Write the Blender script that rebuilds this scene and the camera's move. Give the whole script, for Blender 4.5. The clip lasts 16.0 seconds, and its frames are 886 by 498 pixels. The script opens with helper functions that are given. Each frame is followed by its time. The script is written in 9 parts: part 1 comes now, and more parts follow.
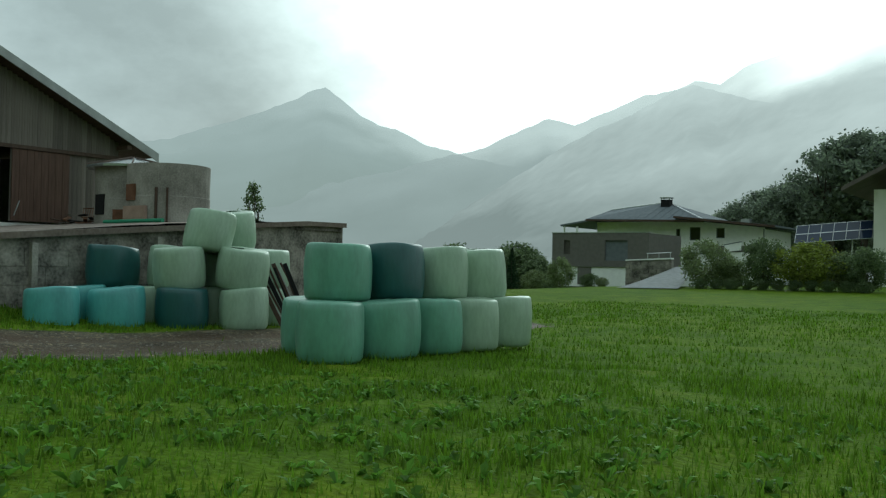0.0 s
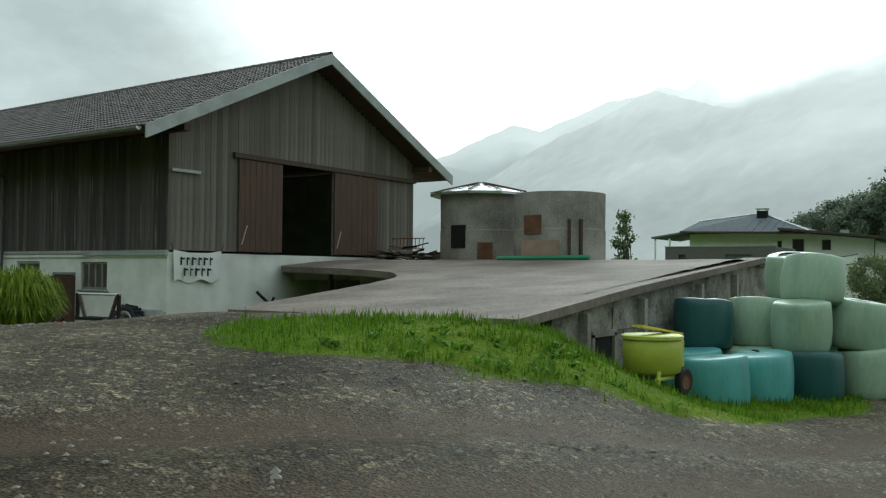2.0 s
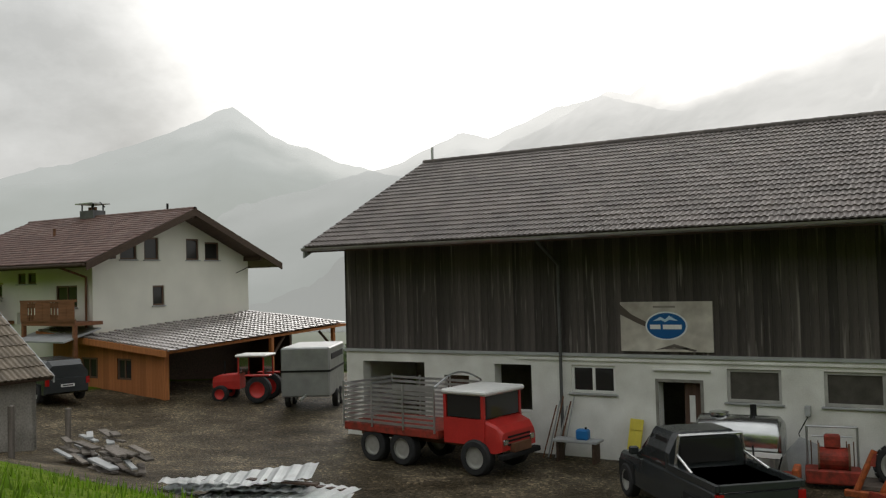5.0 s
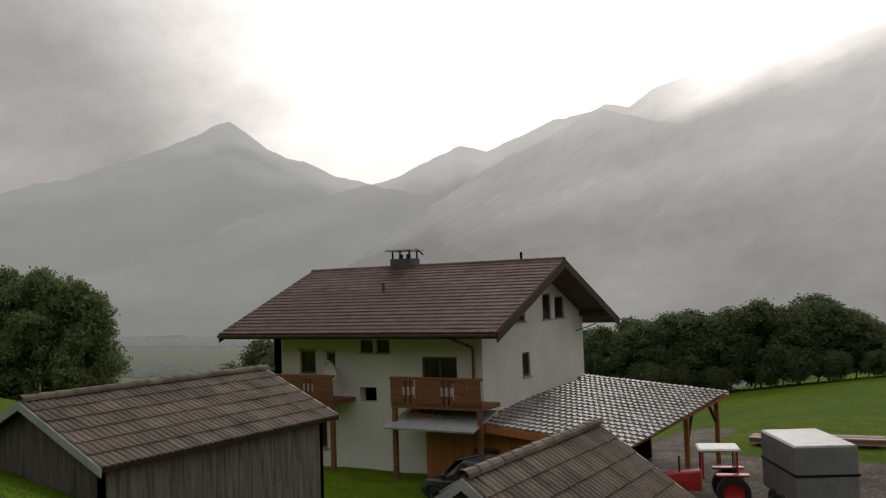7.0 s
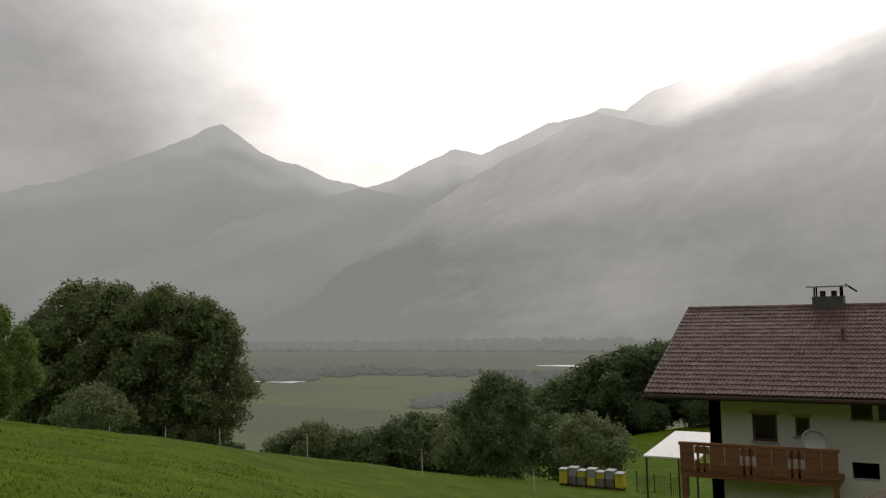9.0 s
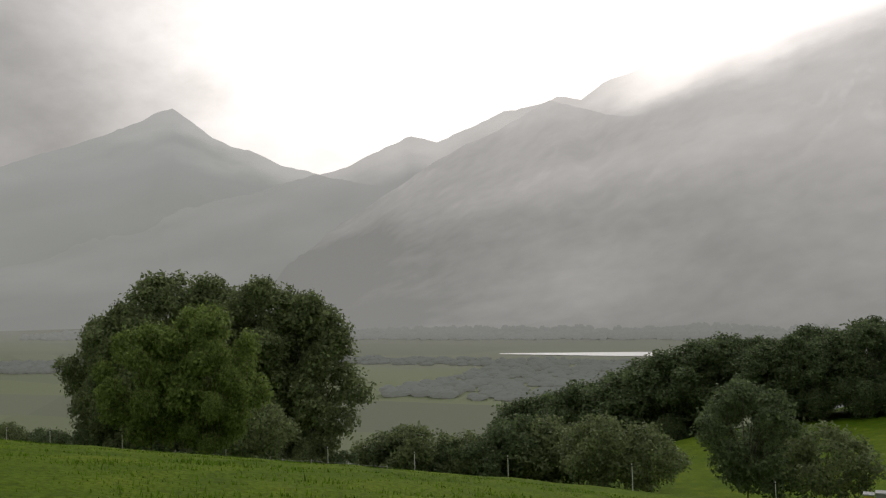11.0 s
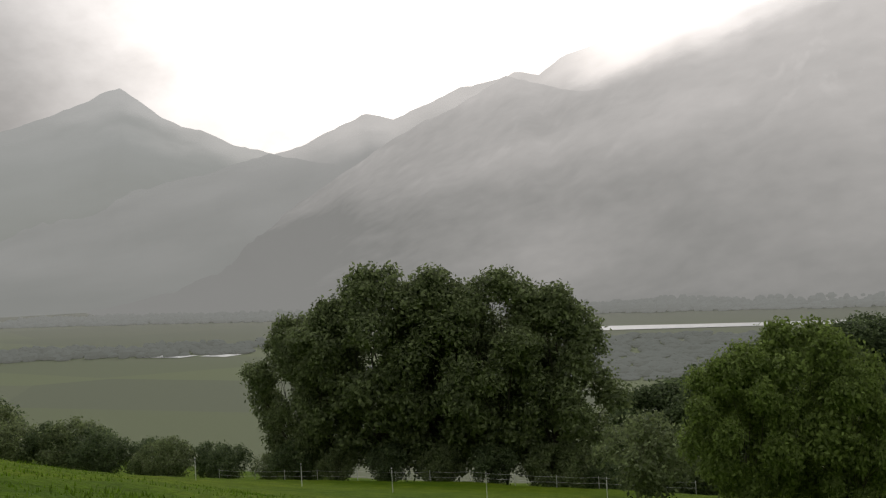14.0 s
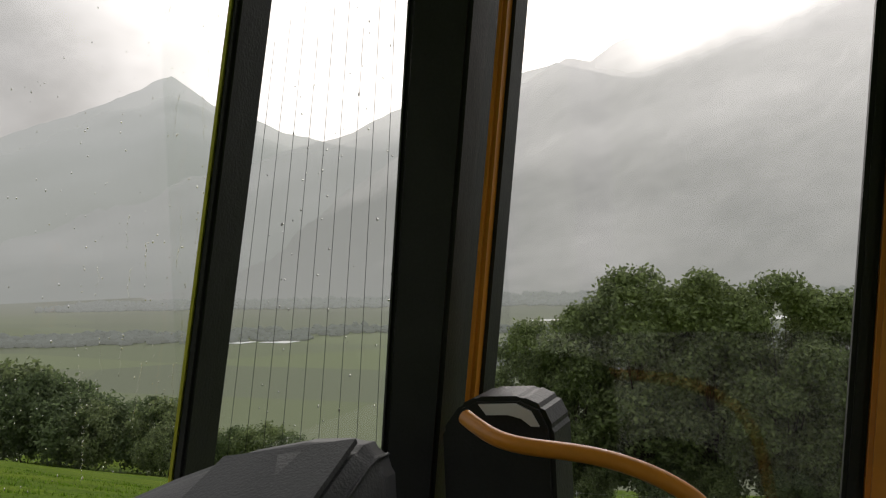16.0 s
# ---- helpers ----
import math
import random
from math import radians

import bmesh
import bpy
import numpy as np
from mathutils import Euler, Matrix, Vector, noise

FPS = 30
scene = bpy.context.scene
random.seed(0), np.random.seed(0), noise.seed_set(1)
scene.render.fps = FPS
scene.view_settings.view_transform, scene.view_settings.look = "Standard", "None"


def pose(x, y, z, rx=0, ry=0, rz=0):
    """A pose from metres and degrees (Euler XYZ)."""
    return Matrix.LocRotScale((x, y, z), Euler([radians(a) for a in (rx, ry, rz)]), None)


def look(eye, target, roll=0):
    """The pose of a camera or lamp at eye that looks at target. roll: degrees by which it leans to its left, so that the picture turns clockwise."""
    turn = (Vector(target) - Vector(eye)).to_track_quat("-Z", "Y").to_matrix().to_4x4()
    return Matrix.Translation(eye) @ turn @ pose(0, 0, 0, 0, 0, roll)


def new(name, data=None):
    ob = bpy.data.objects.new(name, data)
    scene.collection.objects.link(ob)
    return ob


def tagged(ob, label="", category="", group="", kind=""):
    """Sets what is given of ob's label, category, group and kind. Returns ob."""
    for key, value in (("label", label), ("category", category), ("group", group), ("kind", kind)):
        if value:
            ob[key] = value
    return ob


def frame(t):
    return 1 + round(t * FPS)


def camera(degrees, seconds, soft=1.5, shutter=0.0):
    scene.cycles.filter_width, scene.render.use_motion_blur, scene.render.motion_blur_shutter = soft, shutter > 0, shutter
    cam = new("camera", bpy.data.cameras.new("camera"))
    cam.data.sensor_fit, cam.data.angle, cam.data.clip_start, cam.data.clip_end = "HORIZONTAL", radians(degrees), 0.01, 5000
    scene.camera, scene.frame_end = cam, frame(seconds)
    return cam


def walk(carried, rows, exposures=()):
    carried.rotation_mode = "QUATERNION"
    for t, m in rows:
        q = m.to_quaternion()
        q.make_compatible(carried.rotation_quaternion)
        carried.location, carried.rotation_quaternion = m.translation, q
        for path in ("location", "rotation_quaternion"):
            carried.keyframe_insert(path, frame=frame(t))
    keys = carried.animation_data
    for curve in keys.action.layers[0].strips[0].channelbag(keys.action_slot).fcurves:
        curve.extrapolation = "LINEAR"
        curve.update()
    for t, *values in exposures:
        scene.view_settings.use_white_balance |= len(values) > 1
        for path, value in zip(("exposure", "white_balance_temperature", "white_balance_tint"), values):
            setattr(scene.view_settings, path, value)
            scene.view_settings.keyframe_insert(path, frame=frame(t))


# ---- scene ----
cam = camera(53.2, 16.0, soft=1.25)
PATH = [
    (0, (32.024, -9.965, 1.419), (30.831, -8.361, 1.456), 1.1),
    (0.6, (28.377, -11.426, 1.594), (27.199, -9.811, 1.634), 0.9),
    (1.5, (22.548, -13.75, 2.045), (21.404, -12.111, 2.092), 1.1),
    (2.2, (17.565, -15.616, 2.28), (16.447, -13.959, 2.335), 0.2),
    (2.9, (11.856, -17.076, 2.725), (10.763, -15.402, 2.787), -0.4),
    (3.5, (6.821, -18.453, 3.171), (5.752, -16.764, 3.232), -0.9),
    (4.3, (-0.313, -20.164, 3.985), (-1.356, -18.458, 4.048), -1.0),
    (5, (-6.269, -21.419, 4.711), (-7.292, -19.702, 4.781), -1.5),
    (7.3, (-24.99, -24.229, 7.328), (-26.001, -22.506, 7.429), -1.9),
    (8.3, (-32.823, -25.68, 8.274), (-33.821, -23.949, 8.375), -1.8),
    (9, (-38.384, -25.91, 8.844), (-39.377, -24.177, 8.949), -1.8),
    (9.6, (-43.1, -26.2, 9.3), (-44.079, -24.459, 9.397), -2.0),
    (12.5, (-65.9, -28.2, 10.3), (-66.723, -26.378, 10.358), -1.8),
    (13.5, (-73.8, -28.7, 11.1), (-74.607, -26.871, 11.14), -2.4),
    (14.5, (-81.7, -29.3, 12.1), (-82.514, -27.473, 12.103), -3.6),
    (16, (-93.5, -30.2, 13.3), (-94.397, -28.412, 13.295), -2.6),
]
walk(cam, [(t, look(eye, target, roll)) for t, eye, target, roll in PATH],
     exposures=[(0, -0.65, 5650, -11), (1.0, -0.65, 5650, -9), (2.0, -0.3, 5800, -5), (3.0, 0.2, 6150, 2), (4.0, 0.35, 6450, 8), (4.6, 0.2, 6550, 11), (5.0, -0.3, 6550, 11), (5.3, -0.5, 6550, 11),
                (7.3, -1.0, 6700, 15), (9.0, -1.0, 6700, 15), (12.5, -0.95, 6650, 15), (15.5, -0.85, 6650, 15), (16, -0.5, 6650, 15)])

# ---- world and light ----
world = bpy.data.worlds.new("overcast")
scene.world = world
world.use_nodes = True
wn, wl = world.node_tree.nodes, world.node_tree.links
wbg = wn["Background"]
sky = wn.new("ShaderNodeTexSky")
sky.sky_type = "NISHITA"
sky.sun_disc = False
sky.sun_elevation, sky.sun_rotation = radians(28), radians(-20)
sky.dust_density, sky.air_density = 6.0, 1.5
wcoord = wn.new("ShaderNodeTexCoord")
wmap = wn.new("ShaderNodeMapping")
wmap.inputs["Scale"].default_value = (1.0, 1.0, 1.7)
wnoise = wn.new("ShaderNodeTexNoise")
wnoise.inputs["Scale"].default_value = 3.6
wnoise.inputs["Detail"].default_value = 7.0
wnoise.inputs["Roughness"].default_value = 0.6
wramp = wn.new("ShaderNodeValToRGB")
wramp.color_ramp.elements[0].position, wramp.color_ramp.elements[0].color = 0.38, (0.60, 0.62, 0.612, 1)
wramp.color_ramp.elements[1].position, wramp.color_ramp.elements[1].color = 0.63, (0.86, 0.88, 0.87, 1)
wl.new(wcoord.outputs["Generated"], wmap.inputs["Vector"])
wl.new(wmap.outputs["Vector"], wnoise.inputs["Vector"])
wl.new(wnoise.outputs["Fac"], wramp.inputs["Fac"])
wmix = wn.new("ShaderNodeMixRGB")
wmix.inputs["Fac"].default_value = 0.93
sscale = wn.new("ShaderNodeMixRGB")
sscale.blend_type = "MULTIPLY"
sscale.inputs["Fac"].default_value = 1.0
sscale.inputs["Color2"].default_value = (0.1, 0.1, 0.1, 1)
wl.new(sky.outputs["Color"], sscale.inputs["Color1"])
wl.new(sscale.outputs["Color"], wmix.inputs["Color1"])
# veiled sun: the cloud is brightest where the sun stands behind it
wdot = wn.new("ShaderNodeVectorMath")
wdot.operation = "DOT_PRODUCT"
sun_way = (Vector((-0.27, 0.86, 0.43))).normalized()
wdot.inputs[1].default_value = sun_way
wl.new(wcoord.outputs["Generated"], wdot.inputs[0])
wglow = wn.new("ShaderNodeMapRange")
wglow.inputs["From Min"].default_value, wglow.inputs["From Max"].default_value = 0.80, 0.99
wglow.inputs["To Min"].default_value, wglow.inputs["To Max"].default_value = 0.0, 1.0
wglow.interpolation_type = "SMOOTHSTEP"
wl.new(wdot.outputs["Value"], wglow.inputs["Value"])
wadd = wn.new("ShaderNodeMixRGB")
wadd.blend_type = "ADD"
wadd.inputs["Color2"].default_value = (2.1, 2.06, 1.98, 1)
wgap = wn.new("ShaderNodeMapRange")
wgap.inputs["From Min"].default_value, wgap.inputs["From Max"].default_value = 0.36, 0.60
wgap.inputs["To Min"].default_value, wgap.inputs["To Max"].default_value = 0.75, 1.1
wl.new(wnoise.outputs["Fac"], wgap.inputs["Value"])
wthin = wn.new("ShaderNodeMath")
wthin.operation = "MULTIPLY"
wl.new(wglow.outputs["Result"], wthin.inputs[0])
wl.new(wgap.outputs["Result"], wthin.inputs[1])
wl.new(wthin.outputs[0], wadd.inputs["Fac"])
wl.new(wramp.outputs["Color"], wadd.inputs["Color1"])
# an overcast sky grows brighter towards the zenith
wsep = wn.new("ShaderNodeSeparateXYZ")
wl.new(wcoord.outputs["Generated"], wsep.inputs[0])
wzen = wn.new("ShaderNodeMapRange")
wzen.inputs["From Min"].default_value, wzen.inputs["From Max"].default_value = 0.05, 1.0
wzen.inputs["To Min"].default_value, wzen.inputs["To Max"].default_value = 0.95, 1.65
wl.new(wsep.outputs["Z"], wzen.inputs["Value"])
wlift = wn.new("ShaderNodeVectorMath")
wlift.operation = "SCALE"
wl.new(wadd.outputs["Color"], wlift.inputs[0])
wl.new(wzen.outputs["Result"], wlift.inputs["Scale"])
wl.new(wlift.outputs["Vector"], wmix.inputs["Color2"])
wl.new(wmix.outputs["Color"], wbg.inputs["Color"])
wbg.inputs["Strength"].default_value = 1.0

sun = new("sun", bpy.data.lights.new("sun", "SUN"))
sun.data.energy = 0.7
sun.data.angle = radians(25)
sun.data.color = (1.0, 0.97, 0.92)
sun.matrix_world = look(sun_way * 100, (0, 0, 0))

# ---- materials ----
def material(name, base, rough=0.8, metal=0.0, vary=0.25, scale=3.0, fine=40.0, bump=0.3, dark=None, island=0.0, stretch=(1, 1, 1), spec=0.3, obj=0.0):
    """A surface with two scales of variation: broad stains and fine grain."""
    m = bpy.data.materials.new(name)
    m.use_nodes = True
    n, l = m.node_tree.nodes, m.node_tree.links
    b = n["Principled BSDF"]
    b.inputs["Roughness"].default_value, b.inputs["Metallic"].default_value = rough, metal
    b.inputs["Specular IOR Level"].default_value = spec
    co = n.new("ShaderNodeTexCoord")
    mp = n.new("ShaderNodeMapping")
    mp.inputs["Scale"].default_value = stretch
    l.new(co.outputs["Object"], mp.inputs["Vector"])
    broad, grain = n.new("ShaderNodeTexNoise"), n.new("ShaderNodeTexNoise")
    broad.inputs["Scale"].default_value, broad.inputs["Detail"].default_value = scale, 5
    grain.inputs["Scale"].default_value, grain.inputs["Detail"].default_value = fine, 3
    l.new(mp.outputs["Vector"], broad.inputs["Vector"])
    l.new(mp.outputs["Vector"], grain.inputs["Vector"])
    mixn = n.new("ShaderNodeMath")
    mixn.operation = "MULTIPLY_ADD"
    mixn.inputs[1].default_value = 0.65
    l.new(broad.outputs["Fac"], mixn.inputs[0])
    half = n.new("ShaderNodeMath")
    half.operation = "MULTIPLY"
    half.inputs[1].default_value = 0.35
    l.new(grain.outputs["Fac"], half.inputs[0])
    l.new(half.outputs[0], mixn.inputs[2])
    ramp = n.new("ShaderNodeValToRGB")
    lo = dark if dark else tuple(c * (1 - vary) for c in base)
    hi = tuple(min(1, c * (1 + vary)) for c in base)
    ramp.color_ramp.elements[0].position, ramp.color_ramp.elements[0].color = 0.34, (*lo, 1)
    ramp.color_ramp.elements[1].position, ramp.color_ramp.elements[1].color = 0.66, (*hi, 1)
    l.new(mixn.outputs[0], ramp.inputs["Fac"])
    colour = ramp.outputs["Color"]
    if island or obj:
        rnd = n.new("ShaderNodeNewGeometry") if island else n.new("ShaderNodeObjectInfo")
        out = rnd.outputs["Random Per Island"] if island else rnd.outputs["Random"]
        mr = n.new("ShaderNodeMapRange")
        k = island or obj
        mr.inputs["To Min"].default_value, mr.inputs["To Max"].default_value = 1 - k, 1 + k
        l.new(out, mr.inputs["Value"])
        mul = n.new("ShaderNodeVectorMath")
        mul.operation = "SCALE"
        l.new(colour, mul.inputs[0])
        l.new(mr.outputs[0], mul.inputs["Scale"])
        colour = mul.outputs[0]
    l.new(colour, b.inputs["Base Color"])
    if bump:
        bp = n.new("ShaderNodeBump")
        bp.inputs["Strength"].default_value = bump
        bp.inputs["Distance"].default_value = 0.02
        l.new(mixn.outputs[0], bp.inputs["Height"])
        l.new(bp.outputs["Normal"], b.inputs["Normal"])
    return m


def bare_streaks(m, tone):
    """Long pale streaks where the stain has washed off upright boards."""
    n, l = m.node_tree.nodes, m.node_tree.links
    b = n["Principled BSDF"]
    src = b.inputs["Base Color"].links[0].from_socket
    co, mp, q, r, mx = n.new("ShaderNodeTexCoord"), n.new("ShaderNodeMapping"), n.new("ShaderNodeTexNoise"), n.new("ShaderNodeValToRGB"), n.new("ShaderNodeMixRGB")
    geo = n.new("ShaderNodeNewGeometry")
    mp.inputs["Scale"].default_value = (11.0, 11.0, 0.55)
    q.inputs["Scale"].default_value, q.inputs["Detail"].default_value = 1.0, 4
    r.color_ramp.elements[0].position, r.color_ramp.elements[0].color = 0.60, (0, 0, 0, 1)
    r.color_ramp.elements[1].position, r.color_ramp.elements[1].color = 0.74, (0.8, 0.8, 0.8, 1)
    mx.inputs["Color2"].default_value = (*tone, 1)
    l.new(geo.outputs["Position"], mp.inputs["Vector"])
    l.new(mp.outputs["Vector"], q.inputs["Vector"])
    l.new(q.outputs["Fac"], r.inputs["Fac"])
    l.new(r.outputs["Color"], mx.inputs["Fac"])
    l.new(src, mx.inputs["Color1"])
    l.new(mx.outputs["Color"], b.inputs["Base Color"])


def plain(name, base, rough=0.5, metal=0.0):
    return material(name, base, rough, metal, vary=0.08, scale=4, fine=60, bump=0.05)


M_PLASTER = material("white_plaster", (0.78, 0.78, 0.75), 0.9, vary=0.1, scale=1.2, dark=(0.58, 0.57, 0.53))
M_BOARD = material("dark_barn_board", (0.078, 0.066, 0.061), 0.7, vary=0.45, scale=2.0, fine=30, stretch=(6, 6, 0.5), obj=0.4, dark=(0.034, 0.030, 0.029))
bare_streaks(M_BOARD, (0.30, 0.27, 0.245))
M_BOARD_GREY = material("weathered_grey_board", (0.17, 0.15, 0.13), 0.85, vary=0.35, scale=2.0, fine=30, stretch=(6, 6, 0.5), obj=0.25, dark=(0.07, 0.06, 0.05))
M_DOORWOOD = material("red_brown_door_wood", (0.10, 0.06, 0.045), 0.8, vary=0.3, scale=2, stretch=(6, 6, 0.5))
M_TILE = material("grey_brown_roof_tile", (0.115, 0.096, 0.088), 0.55, vary=0.25, scale=0.8, fine=25, island=0.14, dark=(0.070, 0.059, 0.055))
M_TILE_OBJ = material("grey_brown_roof_tile_single", (0.115, 0.096, 0.088), 0.55, vary=0.25, scale=0.8, fine=25, obj=0.14, dark=(0.070, 0.059, 0.055))
M_TILE_RED = material("red_brown_roof_tile", (0.14, 0.09, 0.078), 0.55, vary=0.25, scale=1.0, fine=25, island=0.2, dark=(0.10, 0.05, 0.04))
M_TILE_RED_OBJ = material("red_brown_roof_tile_single", (0.14, 0.09, 0.078), 0.55, vary=0.25, scale=1.0, fine=25, obj=0.2, dark=(0.10, 0.05, 0.04))
M_TILE_OLD = material("mossy_roof_tile", (0.16, 0.13, 0.10), 0.75, vary=0.35, scale=1.5, fine=25, island=0.2, dark=(0.09, 0.075, 0.055))
M_CONCRETE = material("old_concrete", (0.30, 0.28, 0.25), 0.85, vary=0.3, scale=1.1, fine=20, dark=(0.15, 0.14, 0.12), bump=0.4)
M_OLDWALL = material("stained_old_wall", (0.30, 0.275, 0.24), 0.9, vary=0.25, scale=1.7, fine=14, dark=(0.045, 0.042, 0.036), bump=0.7)
M_DECK = material("wet_concrete_deck", (0.20, 0.165, 0.142), 0.72, vary=0.3, scale=0.7, fine=12, spec=0.16, dark=(0.105, 0.080, 0.066))
M_BLACK = plain("black_opening", (0.012, 0.012, 0.012), 0.9)
M_FASCIA = material("grey_painted_timber", (0.36, 0.37, 0.37), 0.6, vary=0.2, scale=2)
M_DARKWOOD = material("dark_brown_timber", (0.07, 0.045, 0.032), 0.7, vary=0.35, scale=2, stretch=(1, 6, 6))
M_ORANGE_WOOD = material("orange_stained_timber", (0.42, 0.16, 0.055), 0.65, vary=0.25, scale=2, stretch=(6, 6, 0.6), obj=0.15)
M_STEEL = material("galvanised_steel", (0.48, 0.49, 0.50), 0.38, 0.85, vary=0.15)
M_RUST = material("rusty_steel", (0.17, 0.085, 0.05), 0.75, 0.3, vary=0.4)
M_RUBBER = material("black_rubber", (0.025, 0.025, 0.026), 0.8, vary=0.3, scale=6)


# ---- building helpers ----
def obj_from(name, bm, mat, parent=None, label="", m=None, smooth=False):
    me = bpy.data.meshes.new(name)
    bm.to_mesh(me)
    bm.free()
    for one in (mat if isinstance(mat, (list, tuple)) else (mat,)):
        me.materials.append(one)
    if smooth:
        for p in me.polygons:
            p.use_smooth = True
    ob = new(name, me)
    if parent:
        ob.parent = parent
    if m is not None:
        ob.matrix_basis = m
    if label:
        tagged(ob, label)
    return ob


def part(name, bm, mat, parent, label="", m=None, smooth=False):
    return obj_from(name, bm, mat, parent, label, m, smooth)


def raw(name, verts, faces, mat, parent=None, label="", smooth=False):
    me = bpy.data.meshes.new(name)
    me.from_pydata(verts, [], faces)
    for one in (mat if isinstance(mat, (list, tuple)) else (mat,)):
        me.materials.append(one)
    if smooth:
        me.polygons.foreach_set("use_smooth", [True] * len(me.polygons))
    me.update()
    ob = new(name, me)
    if parent:
        ob.parent = parent
    if label:
        tagged(ob, label)
    return ob


def thing(name, label, category, group="", at=(0, 0, 0), turn=0, kind=""):
    e = new(name)
    e.empty_display_size = 0.3
    e.matrix_basis = pose(*at, 0, 0, turn)
    return tagged(e, label, category, group, kind)


def box(bm, x0, x1, y0, y1, z0, z1, bevel=0.0, m=None, mat=0):
    r = bmesh.ops.create_cube(bm, size=1)
    vs = r["verts"]
    bmesh.ops.transform(bm, matrix=Matrix.Translation(((x0 + x1) / 2, (y0 + y1) / 2, (z0 + z1) / 2)) @ Matrix.Diagonal((abs(x1 - x0), abs(y1 - y0), abs(z1 - z0), 1)), verts=vs)
    if bevel:
        es = list({e for v in vs for e in v.link_edges})
        r2 = bmesh.ops.bevel(bm, geom=es, offset=bevel, segments=1, affect="EDGES")
        vs = list({v for f in r2["faces"] for v in f.verts})
    if m is not None:
        bmesh.ops.transform(bm, matrix=m, verts=vs)
    if mat:
        for f in {f for v in vs for f in v.link_faces}:
            f.material_index = mat
    return bm


def boxes(*items, bevel=0.0):
    bm = bmesh.new()
    for it in items:
        box(bm, *it, bevel=bevel)
    return bm


def rod(bm, a, b, r, r2=None, seg=8):
    a, b = Vector(a), Vector(b)
    d = b - a
    m = Matrix.Translation((a + b) / 2) @ d.to_track_quat("Z", "Y").to_matrix().to_4x4()
    bmesh.ops.create_cone(bm, cap_ends=True, segments=seg, radius1=r, radius2=r if r2 is None else r2, depth=d.length, matrix=m)
    return bm


def rods(*items, seg=8):
    bm = bmesh.new()
    for a, b, r in items:
        rod(bm, a, b, r, seg=seg)
    return bm


def prism(bm, outline, axis, a, b):
    """An outline of 2D points pushed along an axis from a to b. x: points are (y, z); y: (x, z); z: (x, y)."""
    def at(p, s):
        return {"x": (s, p[0], p[1]), "y": (p[0], s, p[1]), "z": (p[0], p[1], s)}[axis]
    lo = [bm.verts.new(at(p, a)) for p in outline]
    hi = [bm.verts.new(at(p, b)) for p in outline]
    n = len(outline)
    bm.faces.new(lo)
    bm.faces.new(hi[::-1])
    for i in range(n):
        bm.faces.new((lo[i], hi[i], hi[(i + 1) % n], lo[(i + 1) % n]))
    bmesh.ops.recalc_face_normals(bm, faces=bm.faces)
    return bm


def lathe(profile, seg=24, axis="z"):
    bm = bmesh.new()
    rings = []
    for r, h in profile:
        ring = []
        for i in range(seg):
            a = 2 * math.pi * i / seg
            c, s = r * math.cos(a), r * math.sin(a)
            ring.append(bm.verts.new({"z": (c, s, h), "y": (c, h, s), "x": (h, c, s)}[axis]))
        rings.append(ring)
    for p, q in zip(rings, rings[1:]):
        for i in range(seg):
            bm.faces.new((p[i], p[(i + 1) % seg], q[(i + 1) % seg], q[i]))
    for ring in (rings[0], rings[-1]):
        bm.faces.new(ring)
    bmesh.ops.recalc_face_normals(bm, faces=bm.faces)
    return bm


def ring(profile, seg):
    """A closed profile turned round an axis, open in the middle."""
    bm = bmesh.new()
    rows = []
    for i in range(seg):
        a = 2 * math.pi * i / seg
        rows.append([bm.verts.new((r * math.cos(a), h, r * math.sin(a))) for r, h in profile])
    n = len(profile)
    for i in range(seg):
        p, q = rows[i], rows[(i + 1) % seg]
        for k in range(n):
            bm.faces.new((p[k], p[(k + 1) % n], q[(k + 1) % n], q[k]))
    bmesh.ops.recalc_face_normals(bm, faces=bm.faces)
    return bm


def wall_panel(bm, x0, x1, z0, z1, y0, y1, holes=()):
    """A wall along x with rectangular openings (xa, xb, za, zb) that go right through."""
    xs = sorted({x0, x1, *[v for h in holes for v in h[:2]]})
    zs = sorted({z0, z1, *[v for h in holes for v in h[2:]]})
    for xa, xb in zip(xs, xs[1:]):
        for za, zb in zip(zs, zs[1:]):
            mx, mz = (xa + xb) / 2, (za + zb) / 2
            if not any(h[0] < mx < h[1] and h[2] < mz < h[3] for h in holes):
                box(bm, xa, xb, y0, y1, za, zb)
    bmesh.ops.remove_doubles(bm, verts=bm.verts, dist=0.0005)
    seen = {}
    for f in list(bm.faces):
        seen.setdefault(tuple(round(c, 3) for c in f.calc_center_median()), []).append(f)
    dead = [f for fs in seen.values() if len(fs) > 1 for f in fs]
    if dead:
        bmesh.ops.delete(bm, geom=dead, context="FACES")
    return bm

# ---- the ground ----
def track(x):
    """The road's line where the vehicle's door passes: y and height of the wheels' ground at x."""
    xs = [p[1][0] for p in PATH][::-1]
    ys = [p[1][1] for p in PATH][::-1]
    zs = [p[1][2] for p in PATH][::-1]
    if x < xs[0]:
        return ys[0] + (x - xs[0]) * 0.05, zs[0] - 1.5 + (xs[0] - x) * 0.03
    if x > xs[-1]:
        return ys[-1] + (x - xs[-1]) * 0.4, zs[-1] - 1.5 - (x - xs[-1]) * 0.02
    return float(np.interp(x, xs, ys)), float(np.interp(x, xs, zs)) - 1.5


